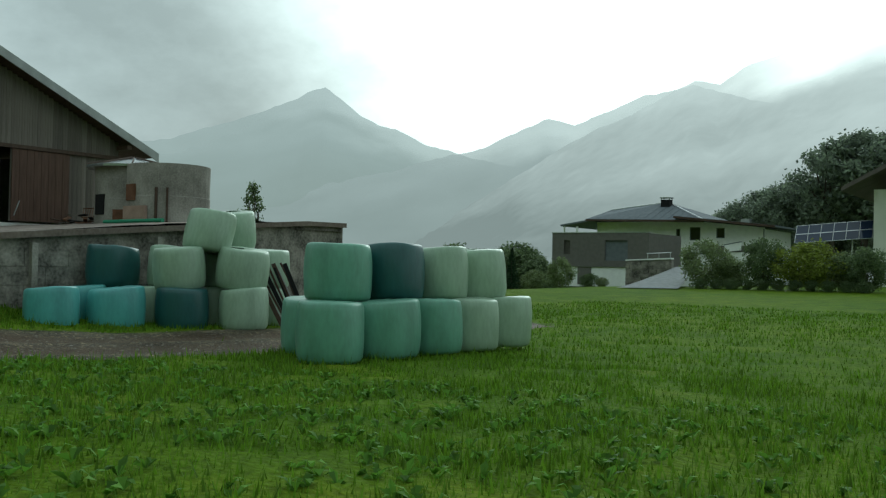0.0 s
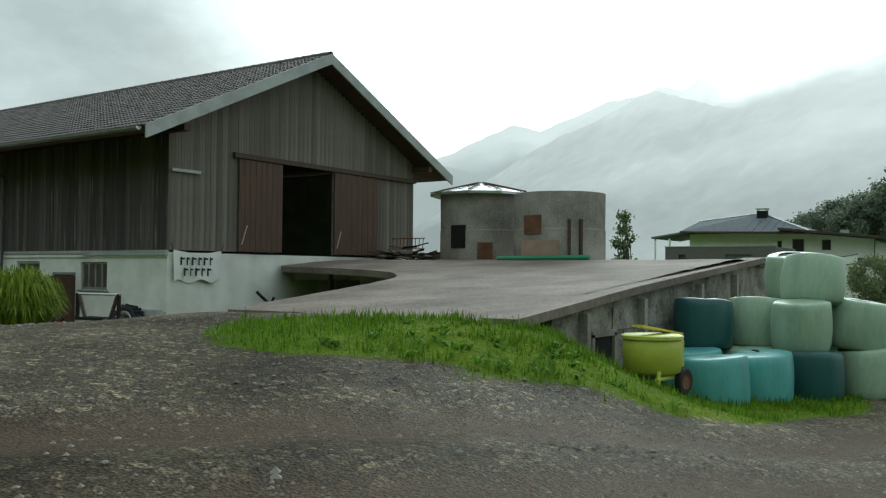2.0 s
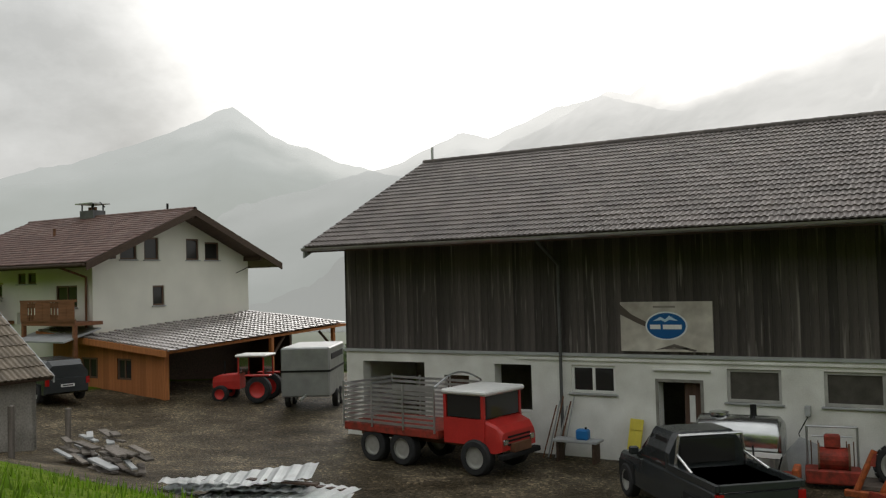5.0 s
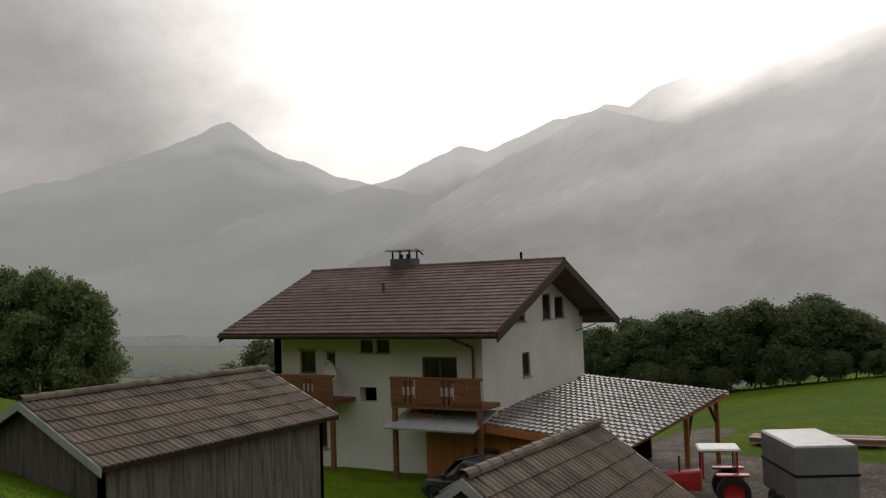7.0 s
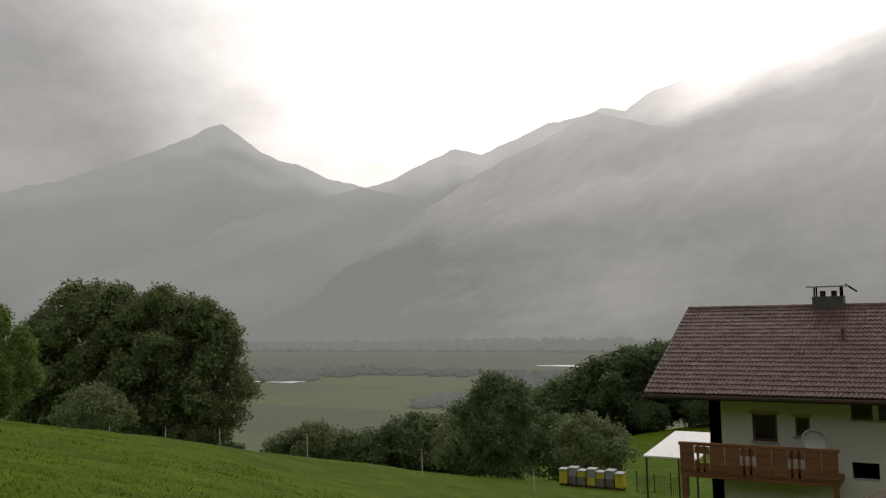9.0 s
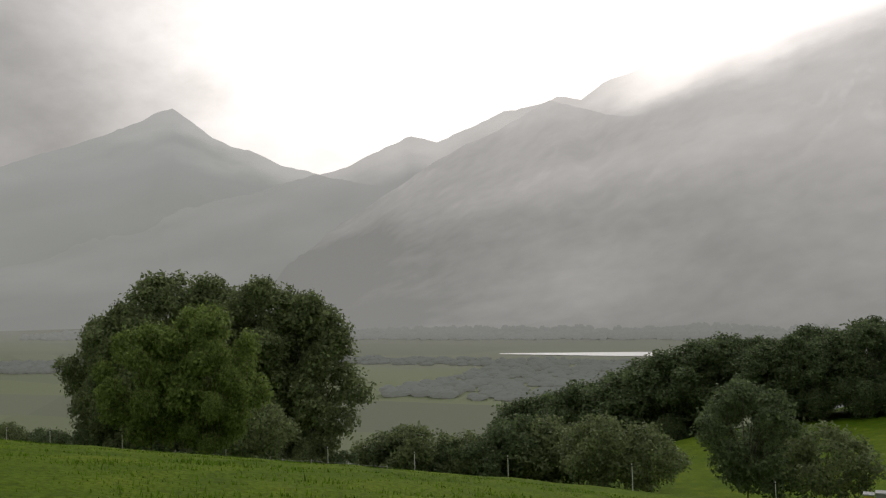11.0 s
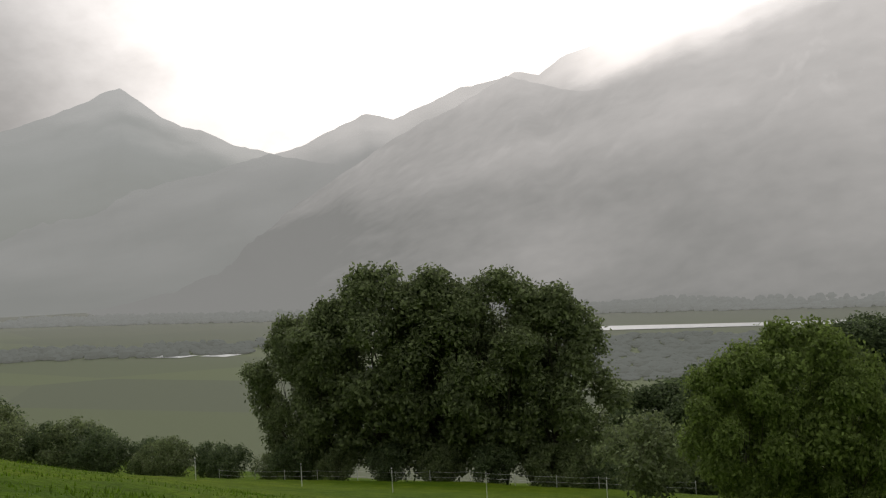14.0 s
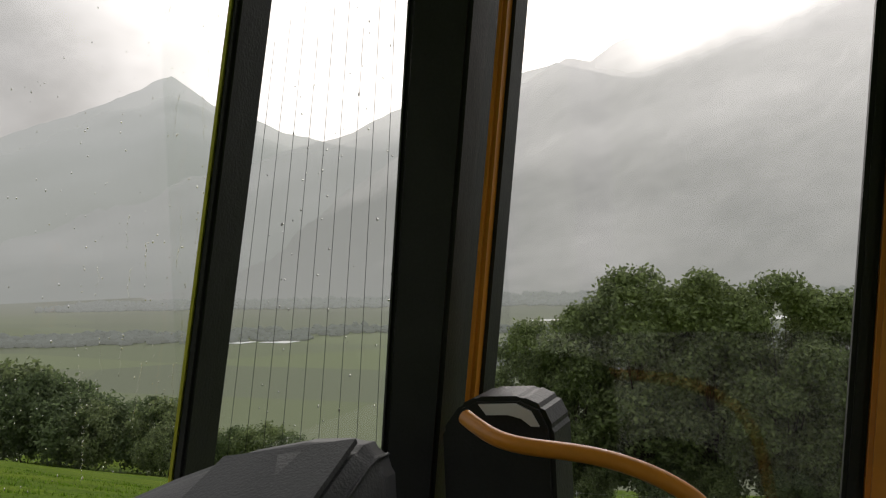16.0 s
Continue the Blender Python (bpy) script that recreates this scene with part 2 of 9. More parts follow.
LAY = [(0, -4, 0.3), (-10, -4, 0.15), (-20, -4, 0.2), (-5, 5, 0.25), (-20, 5, 0.25), (5, -1, 0.3), (6.5, 5, 0.1), (12.9, -3.6, 1.38), (13.4, -4.3, 1.46),
       (14.2, -1.6, 0.15), (7.4, -4.9, 1.53), (10, -4.7, 1.56), (12.3, -4.7, 1.56), (4.4, -6.6, 1.2), (7.2, -7.3, 1.4), (5.6, -3.2, 0.7), (15.5, -5, 0.35), (14.5, 5, -0.12), (21.5, 3, -0.12), (27, -2, -0.15), (10, 14, -0.2), (30, 15, -0.3), (15, 35, -0.2), (0, 55, 0.0), (30, 60, 0.3)]
LAY += [(-1, -8, 0.5), (-6, -8, 0.45), (-11, -8, 0.5), (1.8, -8.2, 0.75), (1.0, -6.0, 0.45), (-17, -9.4, 0.7), (-27, 0, 0.3), (-32, -2, 0.65), (-29, -11, 1.1), (-38, -9, 2.2), (-36, 4, 0.9), (-48, 3, 0.6), (-30, 25, 0.0), (-45, 30, -2.5), 
         (-41, 95, -6.0), (-75, 80, -9.0), (10, 100, 0.5)]


def surface():
    pts = list(LAY)
    for x in range(-150, 61, 6):
        y, z = track(x)
        for off, dz in ((-16, 2.0), (-5, 0.2), (0, 0.0), (2.2, -0.05)):
            pts.append((x, y + off, z + dz))
    for x in range(-160, -59, 10):
        for y, zs in ((-15, (6.8, 6.85, 7.7, 8.5, 9.4)), (-5, (4.4, 4.3, 4.3, 5.0, 5.4)), (5, (1.9, 1.8, 1.6, 1.5, 1.6)), (15, (-0.6, -0.7, -1.0, -1.5, -1.7)), (24, (-2.6, -2.9, -3.0, -4.3, -4.8))):
            pts.append((x, y, float(np.interp(-x, (60, 80, 100, 125, 160), zs))))
        pts.append((x, 42, -9.5 if x < -80 else -7.5))
    p = np.array(pts, float)
    n = len(p)
    d = np.hypot(p[:, None, 0] - p[None, :, 0], p[:, None, 1] - p[None, :, 1])
    a = np.zeros((n + 3, n + 3))
    a[:n, :n] = d - 0.15 * np.eye(n)
    a[:n, n], a[:n, n + 1], a[:n, n + 2] = 1, p[:, 0], p[:, 1]
    a[n:, :n] = a[:n, n:].T
    w = np.linalg.solve(a, np.concatenate([p[:, 2], np.zeros(3)]))
    return p, w


SURF_P, SURF_W = surface()
VALLEY = -80.0


def ground(x, y):
    """Heights at arrays x, y."""
    x, y = np.asarray(x, float), np.asarray(y, float)
    xc, yc = np.clip(x, -170, 90), np.clip(y, -60, 120)
    n = len(SURF_P)
    z = SURF_W[n] + SURF_W[n + 1] * xc + SURF_W[n + 2] * yc
    for (px, py, _), w in zip(SURF_P, SURF_W[:n]):
        z = z + w * np.hypot(xc - px, yc - py)
    left = np.clip((-x - 50) / 40, 0, 1)
    start, end = 125 - 85 * left, 420 - 150 * left
    k = np.clip((y - start) / (end - start), 0, 1)
    k = k * k * (3 - 2 * k)
    k2 = np.clip((-x - 150) / 400, 0, 1) * np.clip((y + 40) / 60, 0, 1)
    k = np.maximum(k, k2 * k2 * (3 - 2 * k2))
    z = z * (1 - k) + VALLEY * k
    hill = np.clip((-y - 60) / 400, 0, 1)
    return z + hill * 160


def gz(x, y):
    return float(ground(np.array([x]), np.array([y]))[0])


def spread(lo, hi, step, far_lo, far_hi):
    v = list(np.arange(lo, hi + 1e-6, step))
    s, a = step, lo
    while a > far_lo:
        s *= 1.16
        a -= s
        v.insert(0, max(a, far_lo))
    s, a = step, hi
    while a < far_hi:
        s *= 1.16
        a += s
        v.append(min(a, far_hi))
    return np.array(v)


def near_line(x, y, line):
    """Distance from points to a polyline."""
    best = np.full(np.shape(x), 1e9)
    for (ax, ay), (bx, by) in zip(line, line[1:]):
        dx, dy = bx - ax, by - ay
        t = np.clip(((x - ax) * dx + (y - ay) * dy) / (dx * dx + dy * dy), 0, 1)
        best = np.minimum(best, np.hypot(x - ax - t * dx, y - ay - t * dy))
    return best


def soft(v, a, b):
    t = np.clip((v - a) / (b - a), 0, 1)
    return t * t * (3 - 2 * t)


def road_side(x):
    xs = np.array([p[1][0] for p in PATH][::-1])
    ys = np.array([p[1][1] for p in PATH][::-1])
    y = np.interp(x, xs, ys)
    y = np.where(x < xs[0], ys[0] + (x - xs[0]) * 0.05, y)
    return np.where(x > xs[-1], ys[-1] + (x - xs[-1]) * 0.4, y)


def gravel_share(x, y):
    """How much of the ground is trodden gravel rather than grass."""
    side = y - road_side(x)
    bend = 0.7 * np.sin(x * 0.9) + 0.5 * np.sin(y * 1.3 + x * 0.4)
    yard = soft(x, -36, -34.5) * (1 - soft(x + bend, 9.5, 12.5)) * soft(side, 1.0, 1.6) * (1 - soft(y, 20, 24))
    yard = yard * (1 - soft(x, -0.5, 0.5) * soft(y + bend * 0.4, -4.4, -3.2))
    bank = (1 - soft(x, -13, -9)) * (1 - soft(side + bend * 0.5, 7.0, 8.5))
    strip = soft(x, -10.0, -8.0) * (1 - soft(x, 4.8, 5.6)) * soft(y + bend * 0.35, -8.6, -7.7) * (1 - soft(y + bend * 0.6, -3.6, -1.6))
    lot = (1 - soft(x, -24, -22)) * soft(x, -34, -31) * soft(y, 11, 14)
    yard = yard * (1 - bank) * (1 - strip) * (1 - lot)
    trackway = 1 - soft(near_line(x, y, [(13, -14), (15.8, -8.5), (17.9, -4), (18.6, 1), (18.6, 6), (17.6, 12)]) + bend * 0.35 + 1.0 * soft(y, 6, 14), 1.8, 2.9)
    trackway = np.maximum(trackway, 1 - soft(np.hypot((x - 12.2) / 2.0, y + 12.0) + bend * 0.2, 2.2, 3.2))
    apron = 1 - soft(np.hypot((x - 8.5) / 1.25, (y + 7.5) / 1.0), 3.8, 4.8)
    mound = 1 - soft(near_line(x, y, [(11.6, -6.9), (13.2, -4.8), (13.9, -2.2), (13.7, 2.5)]) + bend * 0.15, 1.0, 1.7)
    return np.maximum(np.maximum(yard, trackway), apron) * (1 - mound)


def mud_share(x, y):
    rut = near_line(x, y, [(13, -14), (15.8, -8.5), (17.9, -4), (18.6, 1), (18.6, 6), (17, 20)])
    return (1 - soft(np.abs(rut - 0.9), 0.15, 0.7)) * (1 - soft(rut, 2.0, 3.0))


def ground_material():
    m = bpy.data.materials.new("meadow_and_gravel")
    m.use_nodes = True
    n, l = m.node_tree.nodes, m.node_tree.links
    b = n["Principled BSDF"]
    b.inputs["Specular IOR Level"].default_value = 0.03
    co = n.new("ShaderNodeTexCoord")

    def noise_node(scale, detail=4):
        q = n.new("ShaderNodeTexNoise")
        q.inputs["Scale"].default_value, q.inputs["Detail"].default_value = scale, detail
        l.new(co.outputs["Object"], q.inputs["Vector"])
        return q

    def ramp(src, stops):
        r = n.new("ShaderNodeValToRGB")
        while len(r.color_ramp.elements) < len(stops):
            r.color_ramp.elements.new(0.5)
        for e, (p, c) in zip(r.color_ramp.elements, stops):
            e.position, e.color = p, (*c, 1)
        l.new(src, r.inputs["Fac"])
        return r

    def mix(f, a, c, mode="MIX"):
        q = n.new("ShaderNodeMixRGB")
        q.blend_type = mode
        for s, v in zip(("Fac", "Color1", "Color2"), (f, a, c)):
            if isinstance(v, (float, int)):
                q.inputs[s].default_value = v
            else:
                l.new(v, q.inputs[s])
        return q.outputs["Color"]

    wide, mid, fine, grit = noise_node(0.09, 4), noise_node(0.9, 6), noise_node(14, 5), noise_node(38, 6)
    grass_a = ramp(mid.outputs["Fac"], ((0.32, (0.034, 0.078, 0.006)), (0.55, (0.078, 0.138, 0.008)), (0.72, (0.135, 0.178, 0.014))))
    grass_b = ramp(wide.outputs["Fac"], ((0.35, (0.066, 0.118, 0.006)), (0.65, (0.13, 0.172, 0.011))))
    grass = mix(0.45, grass_a.outputs["Color"], grass_b.outputs["Color"])
    dark = ramp(fine.outputs["Fac"], ((0.3, (0.62, 0.62, 0.62)), (0.62, (1.2, 1.2, 1.15))))
    grass = mix(1.0, grass, dark.outputs["Color"], "MULTIPLY")
    stones = ramp(grit.outputs["Fac"], ((0.32, (0.026, 0.024, 0.020)), (0.5, (0.070, 0.063, 0.053)), (0.68, (0.19, 0.17, 0.145))))
    broad = ramp(mid.outputs["Fac"], ((0.32, (0.55, 0.52, 0.44)), (0.5, (1.0, 0.95, 0.82)), (0.68, (1.5, 1.42, 1.22))))
    gravel = mix(1.0, stones.outputs["Color"], broad.outputs["Color"], "MULTIPLY")
    patch = ramp(noise_node(0.33, 5).outputs["Fac"], ((0.42, (0.72, 0.68, 0.60)), (0.6, (1.25, 1.22, 1.16))))
    gravel = mix(1.0, gravel, patch.outputs["Color"], "MULTIPLY")
    pebble = n.new("ShaderNodeTexVoronoi")
    pebble.inputs["Scale"].default_value = 16.0
    l.new(co.outputs["Object"], pebble.inputs["Vector"])
    psep = n.new("ShaderNodeSeparateColor")
    l.new(pebble.outputs["Color"], psep.inputs["Color"])
    pale = ramp(psep.outputs["Red"], ((0.0, (0.6, 0.6, 0.6)), (0.75, (1.05, 1.05, 1.05)), (0.92, (1.9, 1.85, 1.75)), (1.0, (2.9, 2.8, 2.6))))
    gravel = mix(1.0, gravel, pale.outputs["Color"], "MULTIPLY")
    mud_c = ramp(grit.outputs["Fac"], ((0.3, (0.045, 0.032, 0.022)), (0.7, (0.13, 0.09, 0.06))))
    ga, mu = n.new("ShaderNodeAttribute"), n.new("ShaderNodeAttribute")
    ga.attribute_name, mu.attribute_name = "gravel", "mud"
    gravel = mix(mu.outputs["Fac"], gravel, mud_c.outputs["Color"])
    edge = n.new("ShaderNodeMath")
    edge.operation = "MULTIPLY_ADD"
    edge.inputs[1].default_value, edge.inputs[2].default_value = 0.9, -0.45
    l.new(fine.outputs["Fac"], edge.inputs[0])
    ad = n.new("ShaderNodeMath")
    l.new(ga.outputs["Fac"], ad.inputs[0])
    l.new(edge.outputs[0], ad.inputs[1])
    st = ramp(ad.outputs[0], ((0.4, (0, 0, 0)), (0.6, (1, 1, 1))))
    col = mix(st.outputs["Color"], grass, gravel)
    # fields and woods of the valley floor, told by height, haze mixed into colour
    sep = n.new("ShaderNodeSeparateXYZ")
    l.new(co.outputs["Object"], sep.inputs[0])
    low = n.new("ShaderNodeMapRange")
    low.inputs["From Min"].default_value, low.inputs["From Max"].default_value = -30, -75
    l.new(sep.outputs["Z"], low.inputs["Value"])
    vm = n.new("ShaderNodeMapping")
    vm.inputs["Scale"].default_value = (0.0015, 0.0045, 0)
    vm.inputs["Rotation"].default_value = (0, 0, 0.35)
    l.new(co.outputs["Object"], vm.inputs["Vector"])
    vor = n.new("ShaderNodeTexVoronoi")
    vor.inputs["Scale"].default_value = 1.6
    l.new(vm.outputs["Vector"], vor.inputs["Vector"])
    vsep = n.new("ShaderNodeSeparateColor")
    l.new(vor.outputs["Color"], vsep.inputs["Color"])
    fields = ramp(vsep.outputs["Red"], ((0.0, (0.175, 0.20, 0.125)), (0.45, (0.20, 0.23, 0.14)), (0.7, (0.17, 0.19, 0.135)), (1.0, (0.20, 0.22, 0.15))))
    # haze painted on: fields fade to pale grey with distance
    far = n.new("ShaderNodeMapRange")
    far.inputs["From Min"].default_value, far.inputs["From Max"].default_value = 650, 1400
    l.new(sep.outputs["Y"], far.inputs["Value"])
    hazed = mix(far.outputs[0], fields.outputs["Color"], ramp(vsep.outputs["Green"], ((0.0, (0.27, 0.28, 0.245)), (1.0, (0.30, 0.31, 0.275)))).outputs["Color"])
    col = mix(low.outputs[0], col, hazed)
    l.new(col, b.inputs["Base Color"])
    rr = n.new("ShaderNodeMapRange")
    rr.inputs["To Min"].default_value, rr.inputs["To Max"].default_value = 0.85, 0.5
    l.new(st.outputs["Color"], rr.inputs["Value"])
    l.new(rr.outputs[0], b.inputs["Roughness"])
    bp = n.new("ShaderNodeBump")
    bp.inputs["Strength"].default_value, bp.inputs["Distance"].default_value = 0.9, 0.045
    hh = mix(st.outputs["Color"], fine.outputs["Fac"], grit.outputs["Fac"])
    l.new(hh, bp.inputs["Height"])
    l.new(bp.outputs["Normal"], b.inputs["Normal"])
    return m


def build_ground():
    xs = spread(-112, 42, 0.6, -4200, 2600)
    ys = spread(-34, 36, 0.6, -900, 4300)
    gx, gy = np.meshgrid(xs, ys)
    x, y = gx.ravel(), gy.ravel()
    z = ground(x, y)
    g, mud = gravel_share(x, y), mud_share(x, y)
    rng = np.random.default_rng(4)
    close = (x > -112) & (x < 42) & (y > -34) & (y < 36)
    z = z + close * (rng.normal(0, 0.022, x.shape) * (1 - 0.75 * g) - mud * 0.09)
    nx, ny = len(xs), len(ys)
    idx = np.arange(nx * ny).reshape(ny, nx)
    faces = np.stack([idx[:-1, :-1], idx[:-1, 1:], idx[1:, 1:], idx[1:, :-1]], -1).reshape(-1, 4)
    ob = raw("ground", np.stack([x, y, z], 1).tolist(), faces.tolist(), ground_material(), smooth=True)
    for key, val in (("gravel", g), ("mud", mud)):
        at = ob.data.attributes.new(key, "FLOAT", "POINT")
        at.data.foreach_set("value", val.astype(np.float32))
    return tagged(ob, "wet green meadow with a brown gravel farmyard and muddy track", "ground", kind="structure")


build_ground()


def build_road():
    xs = np.arange(-160, 70, 1.5)
    v, f = [], []
    for i, x in enumerate(xs):
        y, z = track(float(x))
        for k, (off, dz) in enumerate(((-4.2, 0.0), (-4.15, 0.07), (-1.4, 0.11), (1.15, 0.07), (1.2, 0.0))):
            v.append((x, y + off, z + dz))
        if i:
            a, b = 5 * (i - 1), 5 * i
            f += [(a + k, b + k, b + k + 1, a + k + 1) for k in range(4)]
    ob = raw("road", v, f, material("wet_asphalt", (0.055, 0.055, 0.056), 0.45, vary=0.3, scale=0.5, fine=60, bump=0.4))
    tagged(ob, "narrow wet dark asphalt country road climbing a hillside", "road", kind="structure")


build_road()


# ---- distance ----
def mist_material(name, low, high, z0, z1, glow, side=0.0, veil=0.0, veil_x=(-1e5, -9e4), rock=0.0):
    """A far slope with rain mist painted as emission, paler upwards. veil: how far its ridge turns clear, for cloud."""
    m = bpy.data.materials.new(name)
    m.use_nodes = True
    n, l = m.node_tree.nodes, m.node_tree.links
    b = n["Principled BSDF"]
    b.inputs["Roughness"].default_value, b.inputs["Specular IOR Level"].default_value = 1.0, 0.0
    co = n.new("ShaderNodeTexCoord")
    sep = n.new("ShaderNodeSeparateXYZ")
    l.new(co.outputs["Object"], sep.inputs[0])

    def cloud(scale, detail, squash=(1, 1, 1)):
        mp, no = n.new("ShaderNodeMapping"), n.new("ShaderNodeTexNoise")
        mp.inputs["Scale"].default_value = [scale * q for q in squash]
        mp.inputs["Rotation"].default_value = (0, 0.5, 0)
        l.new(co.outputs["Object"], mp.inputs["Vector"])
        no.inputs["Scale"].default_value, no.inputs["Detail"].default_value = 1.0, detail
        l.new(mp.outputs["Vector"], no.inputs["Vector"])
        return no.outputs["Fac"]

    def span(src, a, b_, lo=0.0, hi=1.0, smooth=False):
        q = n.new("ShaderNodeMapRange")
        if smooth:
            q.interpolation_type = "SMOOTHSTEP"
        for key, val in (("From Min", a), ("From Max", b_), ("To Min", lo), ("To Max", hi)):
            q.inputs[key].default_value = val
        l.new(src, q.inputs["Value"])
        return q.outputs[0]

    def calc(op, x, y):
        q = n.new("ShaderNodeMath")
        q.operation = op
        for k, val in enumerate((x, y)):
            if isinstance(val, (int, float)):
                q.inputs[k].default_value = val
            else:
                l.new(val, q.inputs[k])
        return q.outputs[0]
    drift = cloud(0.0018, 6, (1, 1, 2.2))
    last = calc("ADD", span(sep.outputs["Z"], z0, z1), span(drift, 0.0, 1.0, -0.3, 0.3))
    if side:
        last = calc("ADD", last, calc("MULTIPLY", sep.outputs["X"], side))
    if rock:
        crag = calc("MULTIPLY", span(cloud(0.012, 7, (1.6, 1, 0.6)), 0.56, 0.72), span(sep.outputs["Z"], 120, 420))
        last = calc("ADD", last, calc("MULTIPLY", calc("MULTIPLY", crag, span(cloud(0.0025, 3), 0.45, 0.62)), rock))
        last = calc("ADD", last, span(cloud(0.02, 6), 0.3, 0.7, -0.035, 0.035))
    # emitted colour pales with height, in place of lit mist
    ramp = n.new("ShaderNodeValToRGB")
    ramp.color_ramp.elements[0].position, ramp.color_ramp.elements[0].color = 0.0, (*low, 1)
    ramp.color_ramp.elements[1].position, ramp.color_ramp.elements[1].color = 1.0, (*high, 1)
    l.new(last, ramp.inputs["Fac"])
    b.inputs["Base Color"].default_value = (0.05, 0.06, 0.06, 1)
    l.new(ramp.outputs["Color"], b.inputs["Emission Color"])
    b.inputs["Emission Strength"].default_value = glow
    if veil:
        down = n.new("ShaderNodeAttribute")
        down.attribute_name = "down"
        rim = calc("ADD", down.outputs["Fac"], span(drift, 0.3, 0.7, 0.10, -0.10))
        hide = calc("MULTIPLY", span(rim, -0.02, 0.30, veil, 0.0, True), span(sep.outputs["X"], veil_x[0], veil_x[1], 0.12, 1.0, True))
        clear, mx = n.new("ShaderNodeBsdfTransparent"), n.new("ShaderNodeMixShader")
        l.new(hide, mx.inputs[0])
        l.new(b.outputs[0], mx.inputs[1])
        l.new(clear.outputs[0], mx.inputs[2])
        l.new(mx.outputs[0], n["Material Output"].inputs["Surface"])
    return m


def mountain(name, ridge, near, label, mat, rough=14.0):
    """A slope from its ridge line (x, y, z) down and forward to the valley floor."""
    pts, down, n_down = [], [], 40
    line = []
    for (ax, ay, az), (bx, by, bz) in zip(ridge, ridge[1:]):
        k = max(2, int(math.hypot(bx - ax, by - ay) / 22))
        line += [(ax + (bx - ax) * i / k, ay + (by - ay) * i / k, az + (bz - az) * i / k) for i in range(k)]
    line.append(ridge[-1])
    for i, (x, y, z) in enumerate(line):
        jag = noise.fractal((x * 0.006, y * 0.006, 3.1), 1.0, 2.0, 5) * rough + noise.fractal((x * 0.03, y * 0.03, 8.1), 1.0, 2.0, 4) * rough * 0.35
        for j in range(n_down):
            t = j / (n_down - 1)
            fx, fy = x * (1 - (1 - near) * t), y * (1 - (1 - near) * t)
            h = (z + jag) * (1 - t) ** 1.15 + (VALLEY - 2) * (1 - (1 - t) ** 1.15)
            spur = noise.fractal((x * 0.0035, t * 1.5, 7.7), 1.0, 2.0, 5) * 60 * math.sin(math.pi * min(1, t * 1.2))
            pts.append((fx + spur * 0.4, fy - spur, h))
            down.append(t)
    f = []
    for i in range(len(line) - 1):
        for j in range(n_down - 1):
            a = i * n_down + j
            f.append((a, a + n_down, a + n_down + 1, a + 1))
    ob = raw(name, pts, f, mat, smooth=True)
    ob.data.attributes.new("down", "FLOAT", "POINT").data.foreach_set("value", np.array(down, np.float32))
    return tagged(ob, label, "mountain", kind="structure")


# glowing colours carry the mist and its light on each range
M_MIST_FAR = mist_material("mist_glow_far", (0.39, 0.41, 0.37), (0.60, 0.63, 0.61), -80, 1000, 1.0, veil=0.2)
M_MIST_MID = mist_material("mist_glow_mid", (0.38, 0.395, 0.37), (0.70, 0.71, 0.69), -80, 800, 1.0, veil=0.18)
M_MIST_NEAR = mist_material("mist_glow_near", (0.38, 0.385, 0.365), (1.28, 1.26, 1.21), -150, 760, 1.0, 0.00017, veil=0.85, veil_x=(-900, -420), rock=0.16)
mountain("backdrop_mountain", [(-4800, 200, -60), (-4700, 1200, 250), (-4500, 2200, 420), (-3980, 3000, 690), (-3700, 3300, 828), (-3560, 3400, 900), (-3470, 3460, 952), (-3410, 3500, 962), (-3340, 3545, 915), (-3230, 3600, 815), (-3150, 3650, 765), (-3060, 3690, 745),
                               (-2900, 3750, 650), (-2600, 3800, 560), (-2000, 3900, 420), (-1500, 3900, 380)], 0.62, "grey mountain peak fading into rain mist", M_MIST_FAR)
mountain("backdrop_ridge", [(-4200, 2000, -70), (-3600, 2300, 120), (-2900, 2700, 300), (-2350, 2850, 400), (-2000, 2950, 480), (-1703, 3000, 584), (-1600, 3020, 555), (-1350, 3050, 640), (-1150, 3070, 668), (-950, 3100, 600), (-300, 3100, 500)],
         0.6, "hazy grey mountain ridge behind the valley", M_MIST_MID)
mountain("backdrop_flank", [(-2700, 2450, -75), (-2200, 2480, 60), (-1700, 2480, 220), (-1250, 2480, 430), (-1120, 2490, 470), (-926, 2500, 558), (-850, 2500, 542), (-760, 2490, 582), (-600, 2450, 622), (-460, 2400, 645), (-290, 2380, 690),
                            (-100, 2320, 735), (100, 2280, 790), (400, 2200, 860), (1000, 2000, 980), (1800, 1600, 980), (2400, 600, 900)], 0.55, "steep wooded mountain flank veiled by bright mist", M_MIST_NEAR)


